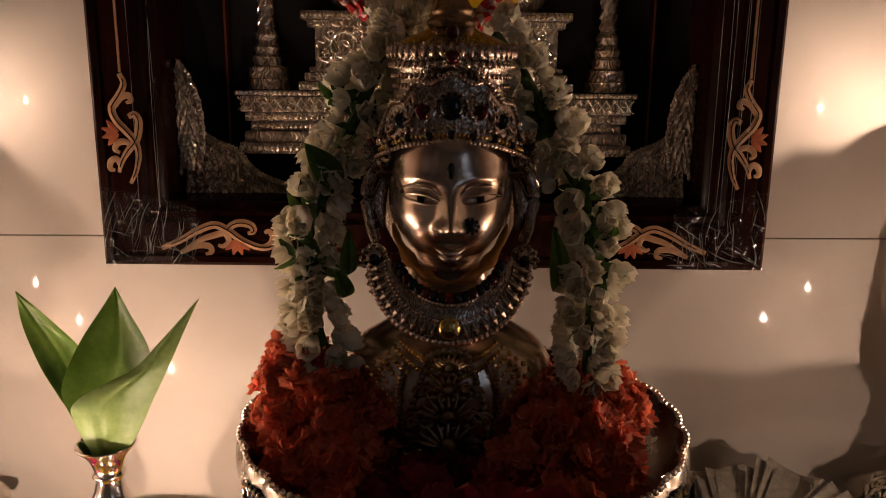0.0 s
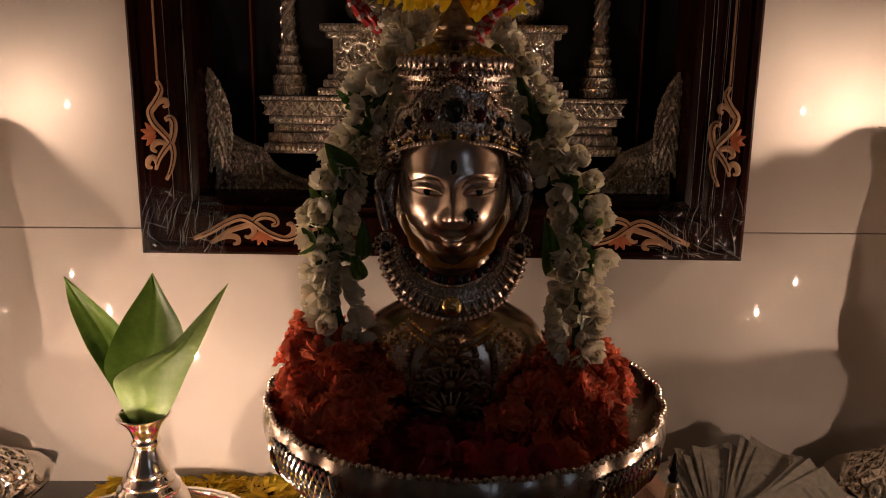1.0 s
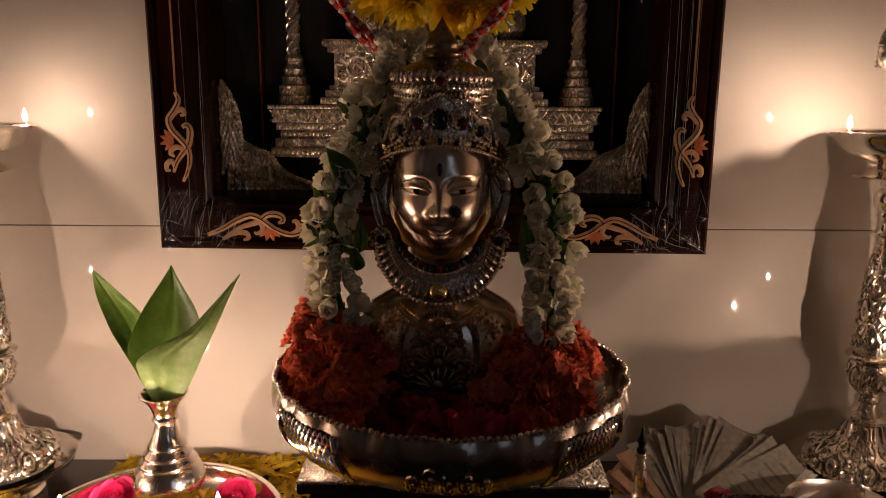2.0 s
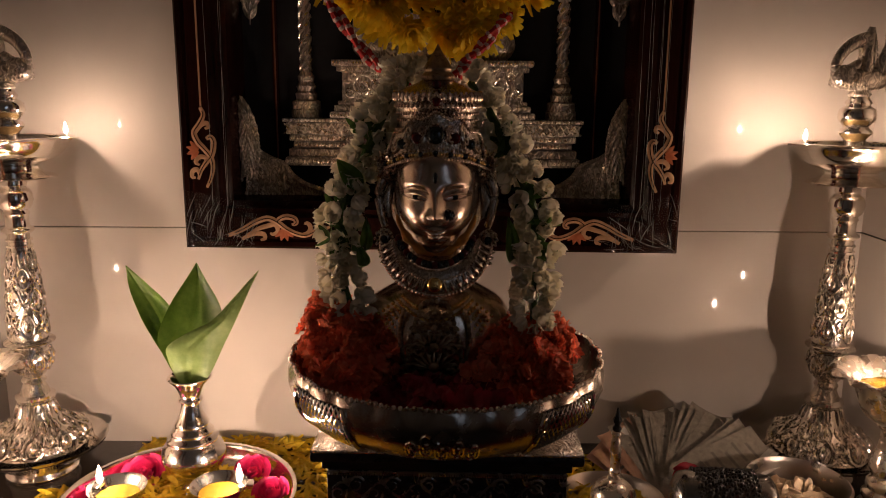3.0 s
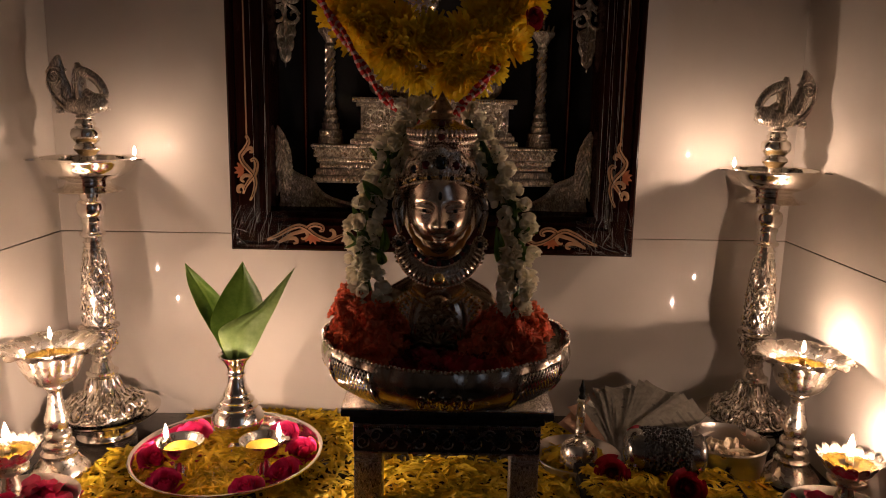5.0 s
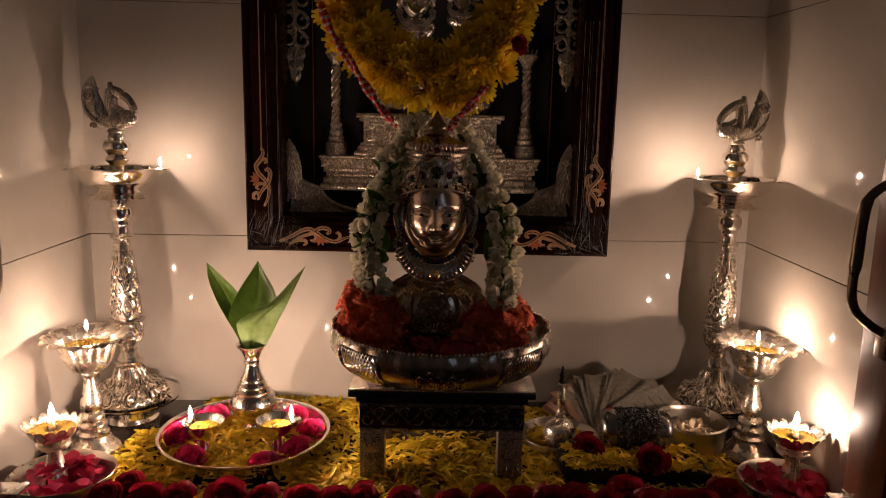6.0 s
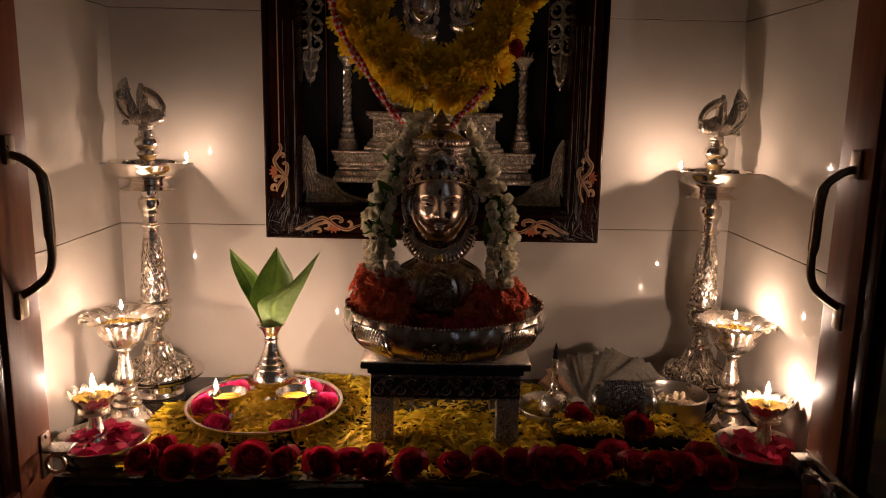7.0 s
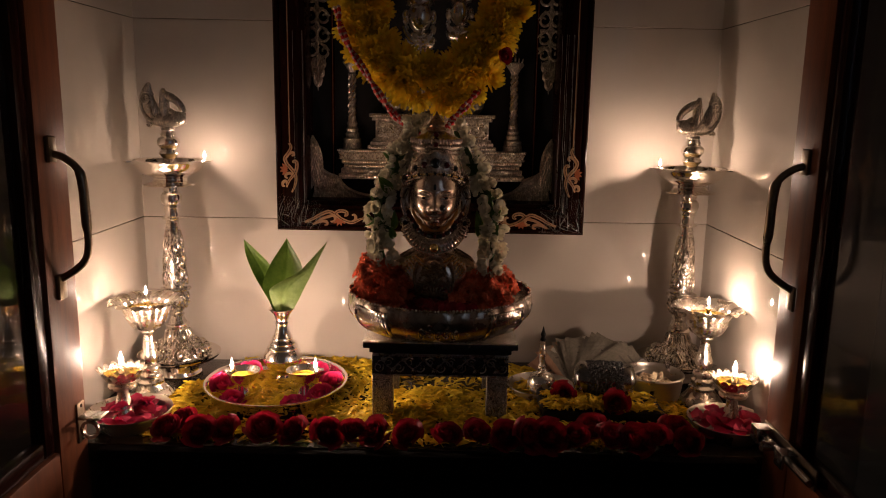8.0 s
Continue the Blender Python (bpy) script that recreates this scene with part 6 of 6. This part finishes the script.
# crossandra blossoms heaped in the dish round the bust
heap = thing("crossandra_heap", "heap of orange crossandra blossoms filling the dish", "flowers", (0, 0, 0))
DCX, DCY = 0.029, 0.585
mound = bmesh.new()
def mound_fn(u, v):
    r, a = 0.120 * u, 2 * math.pi * v
    z = 0.957 + 0.036 * (1 - u * u) + 0.006 * noise.noise((r * 40 * math.cos(a), r * 40 * math.sin(a), 1))
    return (DCX + r * math.cos(a), DCY + r * math.sin(a), z)
grid(mound_fn, 16, 48, mound)
part("petal_bed", mound, CRIMSON, heap, "bed of dark red petals", angle=180)
for k in range(300):
    a, q = rnd.uniform(0, 2 * math.pi), rnd.random()
    r = 0.116 * math.sqrt(rnd.uniform(0.05, 1))
    x, y = DCX + r * math.cos(a), DCY + r * math.sin(a)
    bump_l = math.exp(-(((x + 0.058) / 0.036) ** 2 + ((y - 0.560) / 0.05) ** 2))
    bump_r = math.exp(-(((x - 0.108) / 0.036) ** 2 + ((y - 0.560) / 0.05) ** 2))
    hump = max(bump_l, bump_r)
    z = 0.960 + 0.030 * (1 - (r / 0.138) ** 2) + 0.046 * hump * rnd.uniform(0.35, 1.0)
    if abs(x - BUST[0]) < 0.045 and -0.045 < y - BUST[1] < 0.05:
        continue
    # away from the two humps the blossoms take the shade-dark crimson
    part("blossom", rnd.choice(CROSS if hump > 0.22 else SHADED_CROSS), None, heap, at=turned(rnd, (x, y, z), (x - DCX, y - DCY - 0.05, 0.09), 0.7) @ Matrix.Scale(rnd.uniform(0.8, 1.25), 4))
for cx, cy, cz, cr in ((-0.082, 0.575, 1.035, 0.020), (-0.062, 0.562, 1.020, 0.025), (-0.088, 0.566, 1.006, 0.023), (-0.042, 0.548, 0.999, 0.024), (-0.068, 0.536, 0.990, 0.022), (-0.036, 0.575, 1.016, 0.022), (0.126, 0.574, 1.016, 0.021), (0.108, 0.562, 1.010, 0.025), (0.084, 0.556, 1.000, 0.025), (0.120, 0.546, 0.994, 0.022), (0.068, 0.540, 0.986, 0.021), (0.080, 0.580, 1.016, 0.022)):
    cz, cr = cz - 0.001, cr * 0.95
    for k in range(30):
        d = Vector((rnd.gauss(0, 1), rnd.gauss(0, 1) - 0.3, rnd.gauss(0, 1) + 0.5)).normalized()
        p = Vector((cx, cy, cz)) + d * cr * rnd.uniform(0.75, 1.15)
        if abs(p.x - BUST[0]) < 0.040 and p.y > 0.535:
            continue
        part("blossom", rnd.choice(CROSS), None, heap, at=turned(rnd, p, d + Vector((0, -0.3, 0.3)), 0.6) @ Matrix.Scale(rnd.uniform(0.75, 1.15), 4))
# front blossoms, also coloured crimson for the shade there
for k in range(12):
    x = DCX + rnd.uniform(-0.040, 0.050)
    part("blossom", rnd.choice(SHADED_CROSS), None, heap, at=turned(rnd, (x, 0.484 + rnd.uniform(-0.010, 0.022), 0.988 + rnd.uniform(0, 0.008)), (0, -0.5, 1), 0.6) @ Matrix.Scale(rnd.uniform(0.9, 1.3), 4))

# yellow chrysanthemum garland across the picture
gar = thing("chrysanthemum_garland", "thick yellow chrysanthemum garland looped over the framed relief", "garland", (0, 0, 0))
loop = [(-0.112, 0.690, 1.74), (-0.112, 0.692, 1.60), (-0.111, 0.690, 1.475), (-0.103, 0.688, 1.425), (-0.083, 0.685, 1.386), (-0.050, 0.682, 1.356), (-0.010, 0.680, 1.341), (0.032, 0.680, 1.338), (0.066, 0.682, 1.352), (0.088, 0.685, 1.378), (0.106, 0.688, 1.415), (0.124, 0.688, 1.45), (0.132, 0.690, 1.49), (0.136, 0.692, 1.60), (0.134, 0.690, 1.74)]
cord(loop, 0.012, GREEN, gar, "stem", "green garland stem")
gp = smoothed(loop, 8)
run, last = 0.0, gp[0]
row = 0
for i in range(1, len(gp)):
    run += (gp[i] - last).length
    last = gp[i]
    if run < 0.023:
        continue
    run, row = 0.0, row + 1
    d = (gp[i] - gp[i - 1]).normalized()
    nrm = Vector((-d.z, 0, d.x))
    thin = 0.72 if gp[i].x > 0.09 else 1.0
    for o in ((-1, 0.1, 1) if row % 2 else (-0.9, -0.3, 0.55)):
        p = gp[i] + nrm * (0.027 * thin * o + rnd.uniform(-0.005, 0.005)) + d * rnd.uniform(-0.006, 0.006) + Vector((0, -0.010 + 0.006 * abs(o) + rnd.uniform(-0.006, 0.004), 0))
        part("flower", rnd.choice(CHRYS), None, gar, at=turned(rnd, p, nrm * (0.45 * o) + Vector((0, -1, -0.1)), 0.40) @ Matrix.Scale(rnd.uniform(1.0, 1.28), 4))
    for o in (0.5,):
        part("sprig", rnd.choice(SPRIG), None, gar, at=turned(rnd, gp[i] + nrm * 0.026 * thin * o + Vector((0, -0.004, 0)), nrm * o + Vector((0, -1, 0)), 0.6))

# red and white twisted votive cord
REDC = surface("red_thread", (0.35, 0.012, 0.010), (0.55, 0.03, 0.025), rough=0.8, scale=200, bump=0.3)
WHITEC = surface("white_thread", (0.45, 0.28, 0.24), (0.62, 0.45, 0.40), rough=0.8, scale=200, bump=0.3)
votive = thing("votive_cord", "red and white twisted thread cord hanging with the garland", "cord", (0, 0, 0))
for pth in ([(-0.152, 0.668, 1.46), (-0.136, 0.662, 1.407), (-0.094, 0.656, 1.342), (-0.062, 0.652, 1.296), (-0.029, 0.648, 1.263), (-0.012, 0.642, 1.254)], [(0.034, 0.645, 1.264), (0.048, 0.654, 1.283), (0.075, 0.660, 1.313), (0.104, 0.696, 1.36), (0.118, 0.700, 1.42)]):
    pts = smoothed(pth, 24)
    # two knotted strings lying round each other: red lengths with pale knots between
    for ph in (0.0, math.pi):
        red, pale, run, last = bmesh.new(), bmesh.new(), 0.0, None
        line = []
        for i, p in enumerate(pts):
            d = (pts[min(i + 1, len(pts) - 1)] - pts[max(0, i - 1)]).normalized()
            u = d.cross(Vector((0, 1, 0))).normalized()
            v = d.cross(u)
            a = i * 0.16 + ph
            line.append(p + 0.0034 * (u * math.cos(a) + v * math.sin(a)))
        width = []
        for i, p in enumerate(line):
            run += (p - line[max(0, i - 1)]).length
            width.append(0.0024 + 0.0013 * abs(math.sin(run * 330)))
            if last is None or run - last > 0.0095:
                last = run
                ball(0.0038, (1, 1, 1), p, 8, 6, pale)
        part("red_strand", tube(line, width, 6, red), REDC, votive)
        part("knotting", pale, WHITEC, votive, "pale knots along the red string")


# ---------------------------------------------------------------- offerings on the shelf
def rose_meshes(mat, seed, size=0.024):
    """A garden rose: a tight spiral heart and separate petals curling out and back."""
    rnd = random.Random(seed)
    def heart(u, v):
        a = 15.0 * u
        r = size * (0.04 + 0.42 * u) * (0.62 + 0.38 * v) * (1 + 0.05 * math.sin(5 * a))
        return (r * math.cos(a), r * math.sin(a), size * (1.0 - 0.10 * u + 0.05 * math.sin(3 * a)) * v)
    out = [("heart", finish("heart", ball(size * 0.34, (1, 1, 1.5), (0, 0, size * 0.38), 10, 8, grid(heart, 90, 4)), mat, 180))]
    for k in range(15):
        t = k / 14
        a = k * 2.4 + rnd.uniform(-0.2, 0.2)
        r0 = size * (0.40 + 0.36 * t)
        h = size * (1.02 - 0.30 * t) * rnd.uniform(0.92, 1.08)
        half = 0.95 - 0.25 * t
        flare = 0.12 + 0.55 * t ** 2
        def f(u, v):
            w = (v - 0.5) * 2
            r = r0 * (0.35 + 0.65 * min(1, u * 1.6)) + size * flare * max(0, u - 0.45) ** 2 * 1.6
            z = h * u * (1 - 0.12 * w * w + 0.07 * math.sin(5 * w + k) + 0.04 * math.sin(11 * w + 2 * k)) - size * 0.5 * flare * max(0, u - 0.7) ** 2 * 4
            return (r * math.cos(a + w * half), r * math.sin(a + w * half), z)
        out.append(("petal", finish("petal", grid(f, 5, 6), mat, 180)))
    return out


RED_ROSE = [rose_meshes(CRIMSON, s) for s in (1, 2, 3)]
PINK_ROSE = [rose_meshes(PINK, s, 0.021) for s in (4, 5)]
rnd = random.Random(9)


def rose(meshes, at, face, label, group, scale=1.0):
    ob = thing("rose", label, "rose", group=group)
    ob.matrix_basis = Matrix.Translation(at) @ Vector(face).normalized().to_track_quat("Z", "Y").to_matrix().to_4x4() @ Matrix.Rotation(rnd.uniform(0, 6.28), 4, "Z") @ Matrix.Scale(scale, 4)
    for nm, me in meshes:
        part(nm, me, None, ob)
    return ob


for x in (-0.373, -0.328, -0.284, -0.230, -0.180, -0.140, -0.099, -0.056, -0.011, 0.044, 0.088, 0.130, 0.164, 0.197, 0.238, 0.288, 0.322, 0.358, 0.409, -0.355, 0.272, 0.392):
    back = x in (-0.355, 0.272, 0.392)
    rose(rnd.choice(RED_ROSE), (x, 0.424 + (0.030 if back else rnd.uniform(-0.004, 0.004)), SHELF + 0.009 + rnd.uniform(0, 0.004)), (rnd.uniform(-0.45, 0.45), -0.55, rnd.uniform(0.55, 1.5)), "dark red rose lying in a row along the shelf edge", "roses along the shelf edge", rnd.uniform(1.0, 1.32))
for x, y in ((-0.346, 0.600), (-0.309, 0.530), (-0.318, 0.672), (-0.206, 0.520), (-0.192, 0.680), (-0.158, 0.632), (-0.168, 0.562)):
    rose(rnd.choice(PINK_ROSE), (x, y, SHELF + 0.012), ((PLATE[0] - x) * 2, (PLATE[1] - y) * 2 - 0.4, 0.7), "bright pink rose lying in the silver tray", "roses in the tray", rnd.uniform(1.05, 1.22))
rose(RED_ROSE[0], (0.317, 0.520, SHELF + 0.036), (0, -1, 0.35), "dark red rose leaning on the beaded barrel", "roses by the barrel", 0.95)
rose(RED_ROSE[1], (0.240, 0.560, SHELF + 0.031), (-0.3, -1, 0.4), "dark red rose lying beside the beaded barrel", "roses by the barrel", 0.95)
rose(RED_ROSE[2], (0.290, 0.625, SHELF + 0.036), (0.1, -0.6, 1), "dark red rose lying behind the beaded barrel", "roses by the barrel", 0.95)

rose(RED_ROSE[1], (0.126, 0.664, 1.386), (0.7, -1, 0.1), "small dark red rose tucked into the yellow garland", "", 0.62)


def strewn(name, spots, mat, label, cat, length, width, seed):
    """Loose petals joined into one sheet of litter; spots: x, y, z, spread in x, spread in y, count, height."""
    r = random.Random(seed)
    verts, faces = [], []
    for cx, cy, cz, sx, sy, n, hz in spots:
        for _ in range(int(n * (1.45 if width < 0.004 else 1.0))):
            x, y = cx + r.uniform(-sx, sx), cy + r.uniform(-sy, sy)
            fall = max(0.0, 1 - ((x - cx) / sx) ** 2 - ((y - cy) / sy) ** 2) ** 0.5
            z = cz + 0.0015 + hz * r.random() * fall
            a, e, roll = r.uniform(0, 6.28), r.uniform(-0.15, 0.5) if hz > 0.004 else r.uniform(0.0, 0.3), r.uniform(-0.8, 0.8)
            L, Wd, bend = length * r.uniform(0.65, 1.2), width * r.uniform(0.7, 1.25), r.uniform(-0.1, 0.5)
            ca, sa = math.cos(a), math.sin(a)
            b = len(verts)
            for i in range(4):
                u = i / 3 - 0.5
                up = L * u * math.sin(e) + bend * L * (0.25 - u * u) * 0.6 + abs(L * 0.5 * math.sin(e)) * 0.6
                w = Wd * (0.45, 1.0, 0.95, 0.35)[i]
                for s in (-1, 0, 1):
                    xx, yy = L * u * math.cos(e), s * w * math.cos(roll)
                    verts.append((x + xx * ca - yy * sa, y + xx * sa + yy * ca, z + up + abs(s) * w * 0.35 + max(0, s * w * math.sin(roll))))
            for i in range(3):
                for s in range(2):
                    p = b + 3 * i + s
                    faces.append((p, p + 1, p + 4, p + 3))
    me = bpy.data.meshes.new(name)
    me.from_pydata(verts, [], faces)
    me.materials.append(mat)
    me.polygons.foreach_set("use_smooth", [True] * len(me.polygons))
    return tagged(new(name, me), label, cat, kind="stuff")


Z = SHELF
strewn("marigold_petals", [
    (-0.385, 0.560, Z, 0.045, 0.10, 391, 0.012), (-0.36, 0.475, Z, 0.06, 0.05, 289, 0.010), (-0.25, 0.455, Z, 0.12, 0.02, 70, 0.004),
    (-0.12, 0.62, Z, 0.055, 0.15, 561, 0.014), (-0.20, 0.755, Z, 0.16, 0.035, 442, 0.012), (-0.10, 0.50, Z, 0.06, 0.055, 323, 0.014),
    (0.03, 0.50, Z, 0.10, 0.05, 510, 0.020), (0.03, 0.565, Z, 0.08, 0.07, 544, 0.022), (0.03, 0.70, Z, 0.12, 0.07, 204, 0.008),
    (0.17, 0.52, Z, 0.05, 0.07, 340, 0.014), (0.17, 0.68, Z, 0.05, 0.09, 255, 0.012), (0.28, 0.475, Z, 0.13, 0.03, 255, 0.010),
    (0.40, 0.55, Z, 0.05, 0.07, 323, 0.014), (0.30, 0.46, Z, 0.10, 0.02, 102, 0.006), (0.0, 0.455, Z, 0.36, 0.035, 510, 0.005)],
    YELLOW, "loose yellow marigold petals strewn over the shelf", "petals", 0.020, 0.0029, 21)
strewn("tray_petals", [(*PLATE, Z + 0.008, 0.100, 0.100, 900, 0.012), (PLATE[0], PLATE[1] - 0.07, Z + 0.004, 0.06, 0.022, 187, 0.014)], YELLOW, "loose yellow marigold petals covering the silver tray", "petals", 0.018, 0.0028, 22)
strewn("plinth_petals", [(0.295, 0.545, Z + 0.026, 0.092, 0.038, 289, 0.008), (0.295, 0.515, Z + 0.026, 0.09, 0.012, 102, 0.006)], YELLOW, "loose yellow marigold petals on the black plinth", "petals", 0.018, 0.0028, 23)
strewn("red_petals", [(-0.455, 0.478, Z + 0.008, 0.044, 0.044, 46, 0.020)], MAGENTA, "crimson rose petals lying in the steel dish", "petals", 0.030, 0.0125, 24)
strewn("red_petals", [(0.489, 0.487, Z + 0.008, 0.044, 0.044, 46, 0.020)], MAGENTA, "crimson rose petals lying in the steel dish", "petals", 0.030, 0.0125, 25)
solid("petal_scrap", grid(lambda u, v: (0.010 * (u - 0.5), 0.008 * (v - 0.5), 0.004 * u * v + 0.002 * math.sin(3 * u)), 4, 4), JASMINE, "small white petal scrap on the shelf edge", "petal", (-0.158, 0.409, SHELF + 0.001))

# bell standing in a shallow dish of petals
solid("petal_dish", lathe(smoothed([(0.0001, 0.003), (0.034, 0.0), (0.042, 0.003), (0.052, 0.012), (0.0570, 0.0215), (0.0585, 0.0225), (0.0585, 0.0240), (0.0560, 0.0240), (0.050, 0.014), (0.040, 0.006), (0.0001, 0.006)], 3), 56), STEEL, "shallow steel dish holding petals and a hand bell", "dish", (0.208, 0.628, SHELF))
strewn("dish_petals", [(0.208, 0.628, SHELF + 0.006, 0.044, 0.044, 170, 0.016)], YELLOW, "yellow marigold petals inside the shallow steel dish", "petals", 0.018, 0.0036, 26)
bell = thing("hand_bell", "small silver hand bell with a slender handle", "bell", (0.209, 0.622, SHELF + 0.007))
part("bell_body", lathe(smoothed([(0.0001, 0.004), (0.024, 0.003), (0.0262, 0.0), (0.0270, 0.003), (0.0255, 0.007), (0.0248, 0.018), (0.0235, 0.027), (0.0190, 0.035), (0.0105, 0.040), (0.0055, 0.042), (0.0080, 0.045), (0.0045, 0.048)], 3), 40), SATIN, bell)
part("clasp_ring", lathe([(0.0256, 0.008), (0.0266, 0.009), (0.0266, 0.011), (0.0254, 0.012)], 40), SATIN, bell)
part("handle", lathe(smoothed([(0.0045, 0.047), (0.0068, 0.051), (0.0050, 0.056), (0.0058, 0.068), (0.0056, 0.084), (0.0042, 0.092), (0.0060, 0.094), (0.0040, 0.097)], 3), 20), SATIN, bell)
part("finial", lathe(smoothed([(0.0036, 0.097), (0.0050, 0.100), (0.0030, 0.104), (0.0046, 0.109), (0.0026, 0.114), (0.0008, 0.123)], 3), 14, 5, 0.3), BLACK, bell, "dark figured finial")

# bowl of sweets
solid("sweets_bowl", lathe(smoothed([(0.0001, 0.003), (0.040, 0.0), (0.045, 0.004), (0.0495, 0.024), (0.0515, 0.046), (0.0535, 0.047), (0.0535, 0.0485), (0.0505, 0.0485), (0.0475, 0.025), (0.042, 0.007), (0.0001, 0.006)], 3), 56), STEEL, "steel bowl holding pale lumps of sweets", "bowl", (0.405, 0.627, SHELF))
SWEET = surface("pale_jaggery", (0.56, 0.42, 0.27), (0.76, 0.62, 0.45), rough=0.6, scale=60, bump=0.4, piece=0.2)
sweets = thing("sweets", "pale brown lumps of sweets heaped in the steel bowl", "food", (0.405, 0.627, SHELF + 0.010))
lump = [finish("lump", ball(0.008, (1.5, 0.9, 0.35), (0, 0, 0), 8, 6), SWEET) for _ in range(2)]
for k in range(90):
    a, q = rnd.uniform(0, 6.28), 0.034 * math.sqrt(rnd.random())
    part("lump", rnd.choice(lump), None, sweets, at=pose(q * math.cos(a), q * math.sin(a), 0.008 + 0.020 * rnd.random() * (1 - (q / 0.05) ** 2), rnd.uniform(0, 90), rnd.uniform(0, 90), rnd.uniform(0, 360)) @ Matrix.Scale(rnd.uniform(0.7, 1.2), 4))

# beaded silver barrel on a black plinth
solid("black_plinth", box((-0.098, -0.050, 0.0), (0.098, 0.050, 0.0255), 0.003), BLACK, "flat black lacquered plinth on the shelf", "plinth", (0.296, 0.550, SHELF))
BX, BY, BZ = 0.308, 0.575, SHELF + 0.0255
JET = surface("glossy_black_bead", (0.012, 0.010, 0.010), (0.035, 0.030, 0.028), rough=0.34, scale=60, bump=0.0, spec=0.25)
barrel = thing("beaded_barrel", "small silver barrel with a black beaded band", "ornament", (BX, BY, BZ), rz=-4)
body = lathe(smoothed([(0.0001, -0.052), (0.012, -0.051), (0.022, -0.046), (0.0260, -0.036), (0.0265, 0.0), (0.0260, 0.036), (0.022, 0.046), (0.012, 0.051), (0.0001, 0.052)], 3), 36)
part("body", merge(bmesh.new(), body, pose(0, 0, 0.030, 0, 90, 0)), CHROME, barrel)
band = bmesh.new()
for i in range(19):
    for k in range(38):
        a = 2 * math.pi * (k + 0.5 * (i % 2) + rnd.uniform(-0.35, 0.35)) / 38
        x, rr = -0.028 + 0.056 * (i + rnd.uniform(-0.35, 0.35)) / 18, rnd.uniform(0.0268, 0.0286)
        ball(rnd.uniform(0.0016, 0.0026), (1, 1, 1), (x, rr * math.cos(a), 0.030 + rr * math.sin(a)), 6, 4, band)
part("bead_band", band, JET, barrel, "band of glossy black beads")
for s in (-1, 1):
    leg = bmesh.new()
    tube(smoothed([(s * 0.036, -0.016, 0.030), (s * 0.040, -0.022, 0.018), (s * 0.036, -0.018, 0.006), (s * 0.042, -0.022, 0.0)], 5), 0.0030, 8, leg)
    tube(smoothed([(s * 0.036, 0.016, 0.030), (s * 0.040, 0.022, 0.018), (s * 0.036, 0.018, 0.006), (s * 0.042, 0.022, 0.0)], 5), 0.0030, 8, leg)
    tube(smoothed([(s * 0.034, -0.022, 0.030), (s * 0.047, -0.014, 0.040), (s * 0.050, 0.0, 0.030), (s * 0.046, -0.014, 0.016)], 5), 0.0022, 8, leg)
    part("stand", leg, SILVER, barrel)

# banknotes fanned out against the wall
NOTE = surface("grey_banknote_paper", (0.19, 0.17, 0.135), (0.31, 0.28, 0.23), rough=0.8, scale=120, bump=0.1, piece=0.2)
NOTE2 = surface("orange_banknote_paper", (0.38, 0.21, 0.13), (0.50, 0.31, 0.21), rough=0.8, scale=120, bump=0.1, piece=0.15)
PALE = surface("pale_note_margin", (0.46, 0.43, 0.37), (0.58, 0.55, 0.48), rough=0.8, scale=120, bump=0.1)
INK = surface("note_ink", (0.12, 0.11, 0.09), (0.19, 0.17, 0.14), rough=0.8, scale=120, bump=0.1)
for k in range(23):
    t = k / 22
    ang = 48 - 112 * t + rnd.uniform(-3.5, 3.5)
    paper = NOTE2 if t < 0.22 else NOTE
    note = thing("banknote", "orange-brown paper banknote in the fan" if t < 0.22 else "grey-green paper banknote in the fan", "banknote", (0.300, 0.662 + 0.0004 * k, SHELF + 0.003 + 0.0009 * k), group="fanned banknotes")
    note.matrix_basis = pose(0.300, 0.662, SHELF + 0.002 + 0.0010 * k) @ pose(0, 0, 0, 28, 0, 0) @ pose(0, rnd.uniform(-0.010, 0.004), 0, 0, 0, ang) @ Matrix.Scale(0.90, 4)
    curl = 0.006 + 0.004 * math.sin(k)
    wv = lambda x, y, lift: (x, y, lift + curl * (x / 0.033) ** 2 * (y / 0.14) + 0.0015 * math.sin(40 * y + k))
    part("paper", grid(lambda u, v: wv(-0.033 + 0.066 * u, 0.128 * v, 0.0), 6, 8), paper, note)
    part("margin", grid(lambda u, v: wv(0.026 + 0.0068 * u, 0.002 + 0.124 * v, 0.0004), 2, 8), PALE, note)
    bars = bmesh.new()
    for q in range(6):
        grid(lambda u, v, q=q: wv(-0.024 + 0.008 * (q % 2) + 0.030 * u, 0.024 + 0.016 * q + 0.004 * v, 0.0004), 3, 1, bars)
    part("printed_pattern", bars, INK, note)
